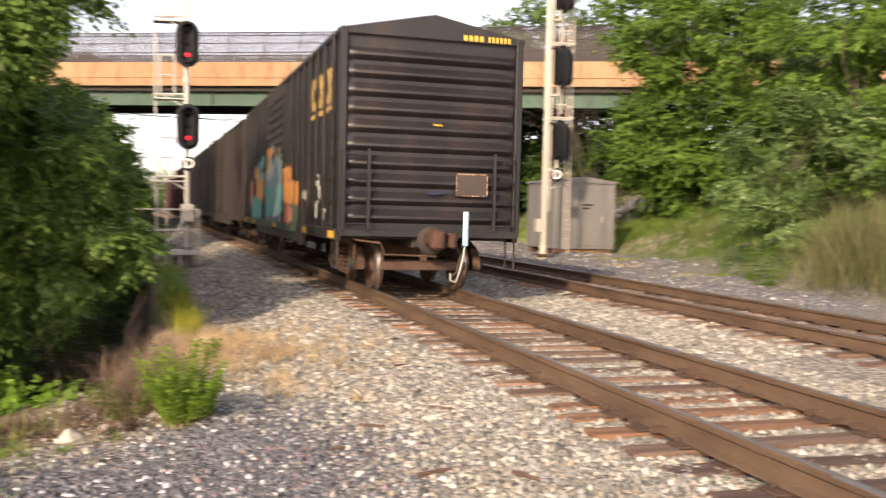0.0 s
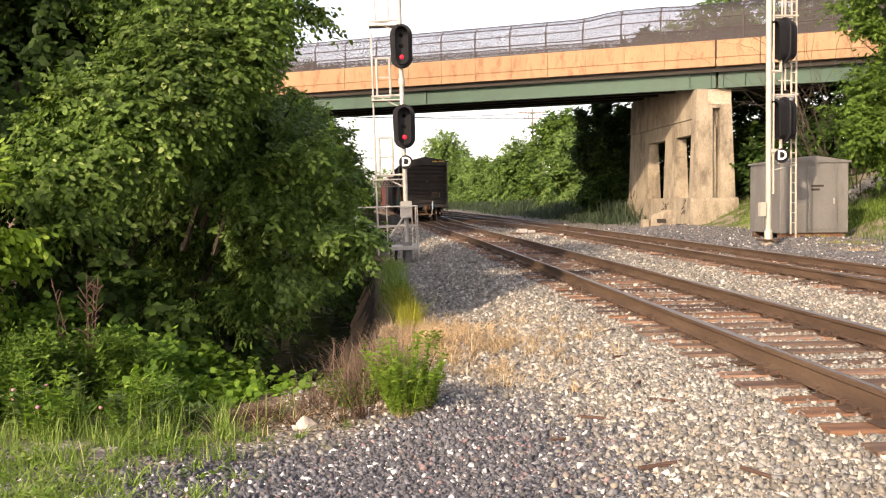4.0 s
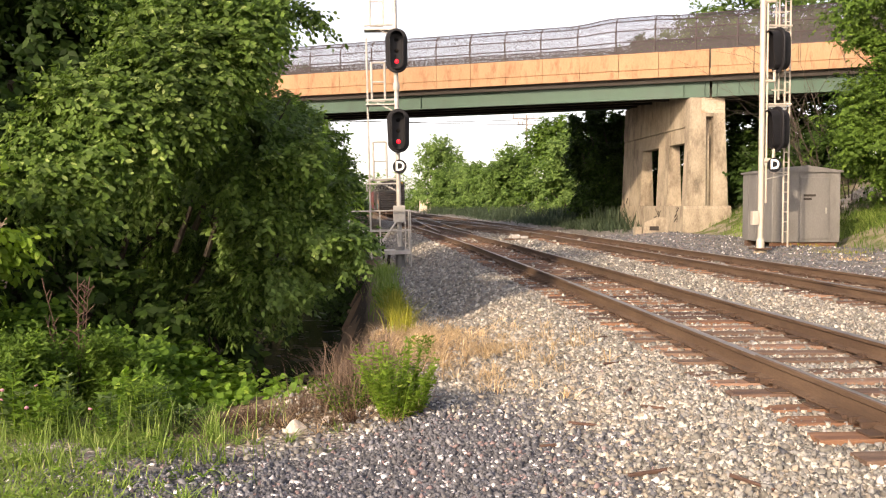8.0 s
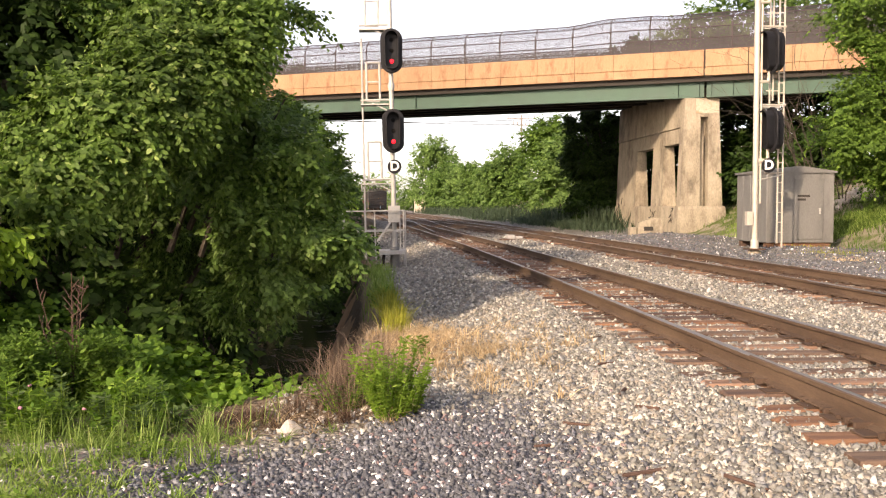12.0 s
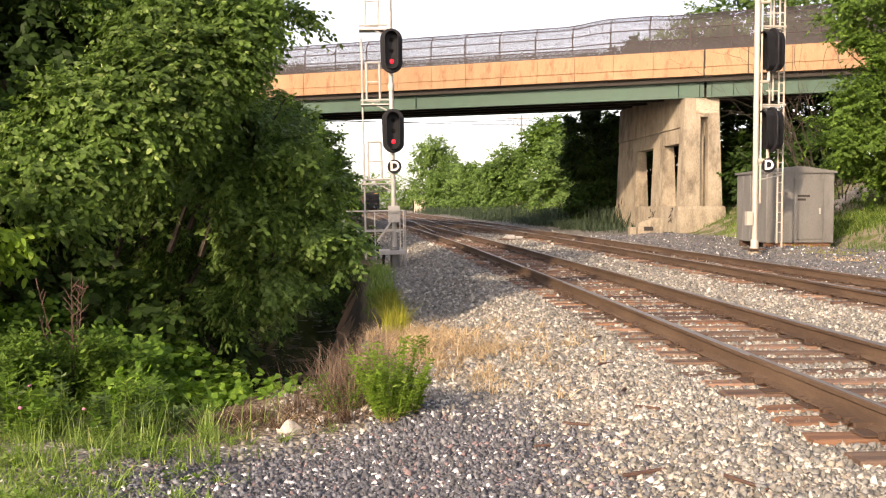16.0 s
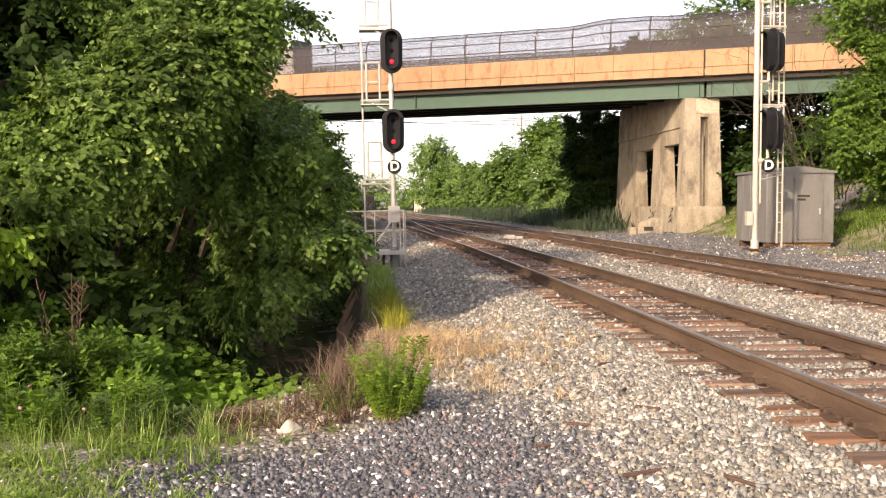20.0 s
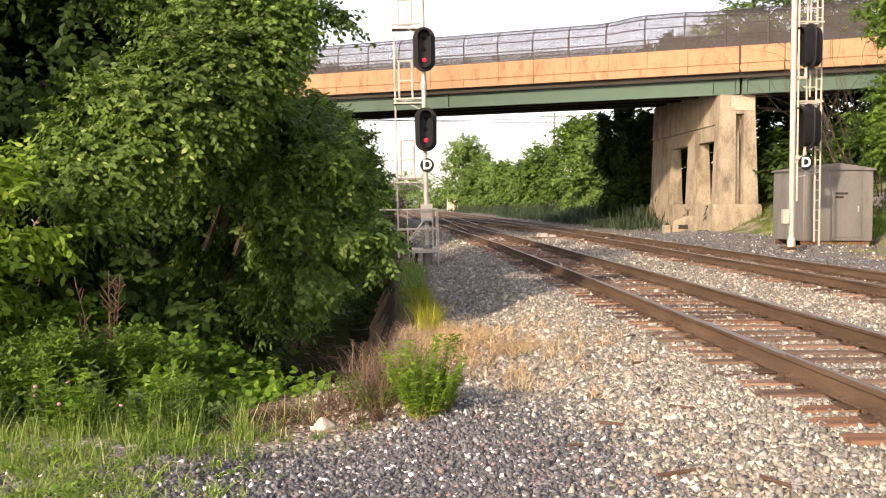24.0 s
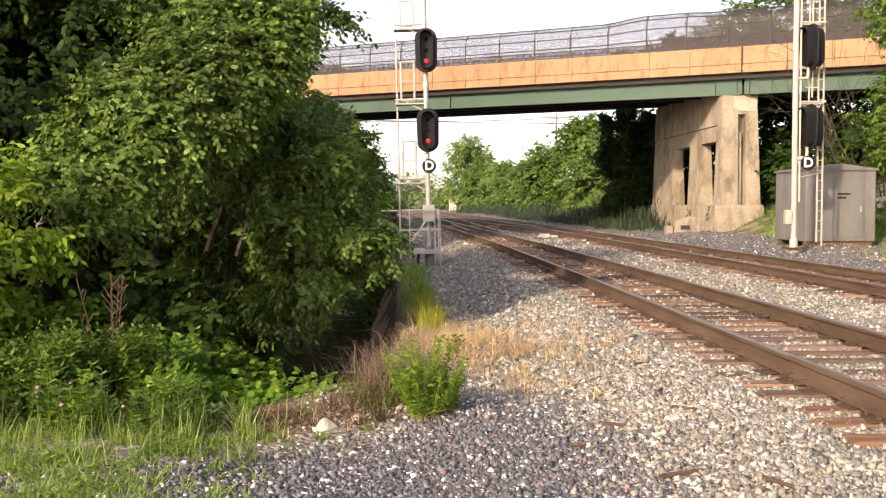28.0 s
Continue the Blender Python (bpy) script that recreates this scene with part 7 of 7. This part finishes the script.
def bare_shrub():
    """Leafless tangled branches reaching over the bank behind the signal ladder."""
    rr = random.Random(77)
    x, y = 18.4, 37.0
    shrub = thing("bare_shrub", pose(x, y, gz(x, y) - 0.1), "leafless brown tangled shrub on the bank", "shrub")

    def grow(p, d, length, rad, depth, name):
        pts = [p]
        for k in range(4):
            d = (d + Vector((rr.uniform(-.35, .35), rr.uniform(-.35, .35), rr.uniform(-.25, .2)))).normalized()
            pts.append(pts[-1] + d * length / 4)
        ob = part(name, Geo().tube(pts, rad, 5, rad * 0.35), M_BARK, shrub)
        if depth:
            for k in range(3):
                q = pts[rr.randrange(1, 5)]
                grow(q, (d + Vector((rr.uniform(-.9, .9), rr.uniform(-.6, .6), rr.uniform(-.5, .7)))).normalized(), length * rr.uniform(0.4, 0.7), rad * 0.5, depth - 1, "twig")
    for k in range(13):
        grow(Vector((rr.uniform(-.9, .9), rr.uniform(-.5, .5), 0)), Vector((rr.uniform(-0.55, 0.15), rr.uniform(-.3, .3), 1)).normalized(), rr.uniform(4.0, 7.0), 0.028, 2, "branch")
    return shrub


bare_shrub()


# ---- stream ----
def build_stream():
    g = Geo().add([(-3.9, 10.5, -2.42), (-0.7, 10.5, -2.42), (-0.9, 60, -2.42), (-5.5, 60, -2.42)], [[0, 1, 2, 3]])
    tagged(part("water", g, M_WATER), "still dark stream water under the trees", "water", kind="structure")
    ys = np.arange(10.4, 36, 0.4)
    V, F = [], []
    for y in ys:
        wob = 0.05 * math.sin(y * 1.3) + 0.03 * math.sin(y * 3.7)
        V += [(0.10 + wob, y, gz(0.10, y) - 0.04), (-0.14 + wob, y, -1.0 + 0.1 * math.sin(y)), (-0.62 + wob * 1.5, y, -1.75), (-0.95 + wob * 2, y, -2.5), (-0.6, y, -2.7), (0.25, y, -1.2)]
    for i in range(len(ys) - 1):
        F += [[i * 6 + k, i * 6 + (k + 1) % 6, (i + 1) * 6 + (k + 1) % 6, (i + 1) * 6 + k] for k in range(6)]
    tagged(part("stream_bank", Geo().add(V, F), M_CLAY, smooth=True), "bare brown clay face of the stream bank", "bank", kind="structure")


def rock(label, x, y, s, seed, name="rock", tall=0.75, low=-9.0, point=0.0, material=M_ROCK):
    rng = random.Random(seed)
    bm = bmesh.new()
    bmesh.ops.create_icosphere(bm, subdivisions=2, radius=s)
    for v in bm.verts:
        v.co *= 0.78 + 0.38 * noise.noise(v.co * (1.6 / s) + Vector((seed * 3.1, 0, 0)))
        if v.co.z > 0 and point:
            v.co.x, v.co.y = v.co.x * (1 - point * v.co.z / s), v.co.y * (1 - point * v.co.z / s)
        v.co.z *= tall
    me = bpy.data.meshes.new(name)
    bm.to_mesh(me)
    bm.free()
    me.materials.append(material)
    ob = new(name, me)
    ob.matrix_basis = pose(x, y, max(low, gz(x, y)) + s * 0.30, rng.uniform(-15, 15), rng.uniform(-15, 15), rng.uniform(0, 360))
    return tagged(ob, label, "rock")


build_stream()
rock("pale rock at the edge of the grass", -0.64, 7.38, 0.10, 3, tall=1.15, point=0.75)
rock("small pale stone beside the rock", -0.40, 7.55, 0.05, 4)
for i in range(30):
    rock("pale rubble on the far bank", 18.7 + 0.09 * i + r.uniform(-0.3, 0.3), 36.4 + 0.075 * i + r.uniform(-0.8, 0.8), r.uniform(0.12, 0.30), 60 + i)
for i in range(22):
    y = r.uniform(14, 32)
    rock("wet stone in the stream", float(left_edge(y)) + r.uniform(-2.4, -1.05), y, r.uniform(0.06, 0.15), 30 + i, tall=0.5, low=-2.50, material=M_WETSTONE)

def splinter(x, y, length, turn, seed):
    """A torn strip of tie wood lying on the ballast."""
    rr = random.Random(seed)
    g = Geo().box(-length / 2, length / 2, -0.015, 0.015, 0, 0.018, 0.004)
    g.v = [(vx, vy * (1 - 0.55 * abs(vx) / length) + rr.uniform(-0.006, 0.006), vz + rr.uniform(-0.004, 0.004)) for vx, vy, vz in g.v]
    return tagged(part("wood_splinter", g, M_STALKBARK, at=pose(x, y, gz(x, y) + 0.014, 0, rr.uniform(-4, 4), turn)), "torn brown splinter of tie wood on the ballast", "wood splinter", "splinters on the ballast")


for k, (x, y, length, turn) in enumerate(((2.11, 7.64, 0.24, 62), (2.13, 7.0, 0.2, -40), (1.57, 6.85, 0.26, -25), (1.69, 5.52, 0.34, 12), (2.11, 5.04, 0.3, -58), (2.3, 8.9, 0.2, 20), (1.2, 6.4, 0.12, 5), (2.6, 10.6, 0.22, 40))):
    splinter(x, y, length, turn, 500 + k)

# ---- distance and line-side pieces ----
def build_pole():
    x, y = 24.45, 150.0
    base = gz(x, y) - 0.5
    pole = thing("utility_pole", pose(x, y, base), "wooden utility pole with crossarms", "utility pole")
    part("shaft", Geo().tube([(0, 0, 0), (0, 0, 16.0 - base)], 0.18, 8, 0.14), M_WOODPOLE, pole)
    for z, w in ((15.3 - base, 2.4), (14.3 - base, 1.5)):
        part("crossarm", Geo().box(-w, w, -0.08, 0.08, z, z + 0.16), M_WOODPOLE, pole)
        for k in (-0.9, -0.45, 0.45, 0.9):
            part("insulator", Geo().lathe((k * w, 0, z + 0.16), (0, 0, 1), [(0, 0.06), (0.3, 0.08), (0.55, 0.05)], 8), M_WOODPOLE, pole)
    return pole


def wire(label, a, b, sag):
    a, b = Vector(a), Vector(b)
    pts = [a.lerp(b, t / 14) - Vector((0, 0, sag * 4 * (t / 14) * (1 - t / 14))) for t in range(15)]
    return tagged(part("overhead_wire", Geo().tube(pts, 0.05, 4), M_DARK), label, "wire")


build_pole()
for z, drop, sag in ((15.2, 0.3, 0.9), (14.4, -1.0, 0.5)):
    wire("thin overhead wire slung across the line", (-40, 128, z - drop - 0.8), (24.45, 150, z), sag)
    wire("thin overhead wire slung across the line", (24.45, 150, z), (70, 168, z + 1.5 + drop), sag)
far_house = thing("building", pose(12.1, 230, -0.3), "pale building at the end of the line", "building")
part("wall", Geo().box(-1.0, 1.6, 0, 5, 0, 3.3, 0.02), M_WALLFAR, far_house)
part("roof", Geo().sweep([(-1.15, 3.3), (1.75, 3.3), (0.3, 3.9)], [(Vector((0, -0.3, 0)), Vector((1, 0, 0)), Vector((0, 0, 1))), (Vector((0, 5.3, 0)), Vector((1, 0, 0)), Vector((0, 0, 1)))]), M_WALLFAR, far_house)
part("doorway", Geo().box(0.7, 1.3, -0.02, 0.05, 1.2, 2.3), M_DARK, far_house)

switch = thing("switch_machine", pose(6.72, 43.6, -0.26, 0, 0, 2), "white switch machine case beside the second track", "switch machine")
part("case", Geo().box(-0.30, 0.07, -0.25, 0.25, 0.04, 0.22, 0.04), M_TRUCKWHITE, switch)
part("motor_cover", Geo().box(0.09, 0.44, -0.22, 0.22, 0.04, 0.15, 0.03), M_TRUCKWHITE, switch)
part("rod", Geo().tube([(0.42, 0, 0.10), (1.0, 0, 0.08)], 0.03, 6), M_RUST, switch)
part("base_timber", Geo().box(-0.7, 1.2, -0.35, 0.35, -0.1, 0.038, 0.01), M_TIE, switch)
block = thing("concrete_block", pose(13.75, 45.2, gz(13.75, 45.2) - 0.1, 0, 0, -8), "pale concrete block with a small dark plate", "concrete block")
part("body", Geo().add([(-0.62, -0.4, 0), (0.62, -0.4, 0), (0.62, 0.4, 0), (-0.62, 0.4, 0), (-0.55, -0.36, 0.66), (0.1, -0.36, 0.9), (0.6, -0.36, 0.9), (0.6, 0.36, 0.9), (0.1, 0.36, 0.9), (-0.55, 0.36, 0.66)],
                       [[3, 2, 1, 0], [0, 1, 6, 5, 4], [1, 2, 7, 6], [2, 3, 9, 8, 7], [3, 0, 4, 9], [4, 5, 8, 9], [5, 6, 7, 8]]), M_CONC, block)
part("foot", Geo().box(-1.0, -0.632, -0.3, 0.3, 0, 0.45, 0.04), M_CONC, block)
part("plate", Geo().box(-0.30, 0.15, -0.425, -0.402, 0.28, 0.48, 0.004), M_DARK, block)

motions()
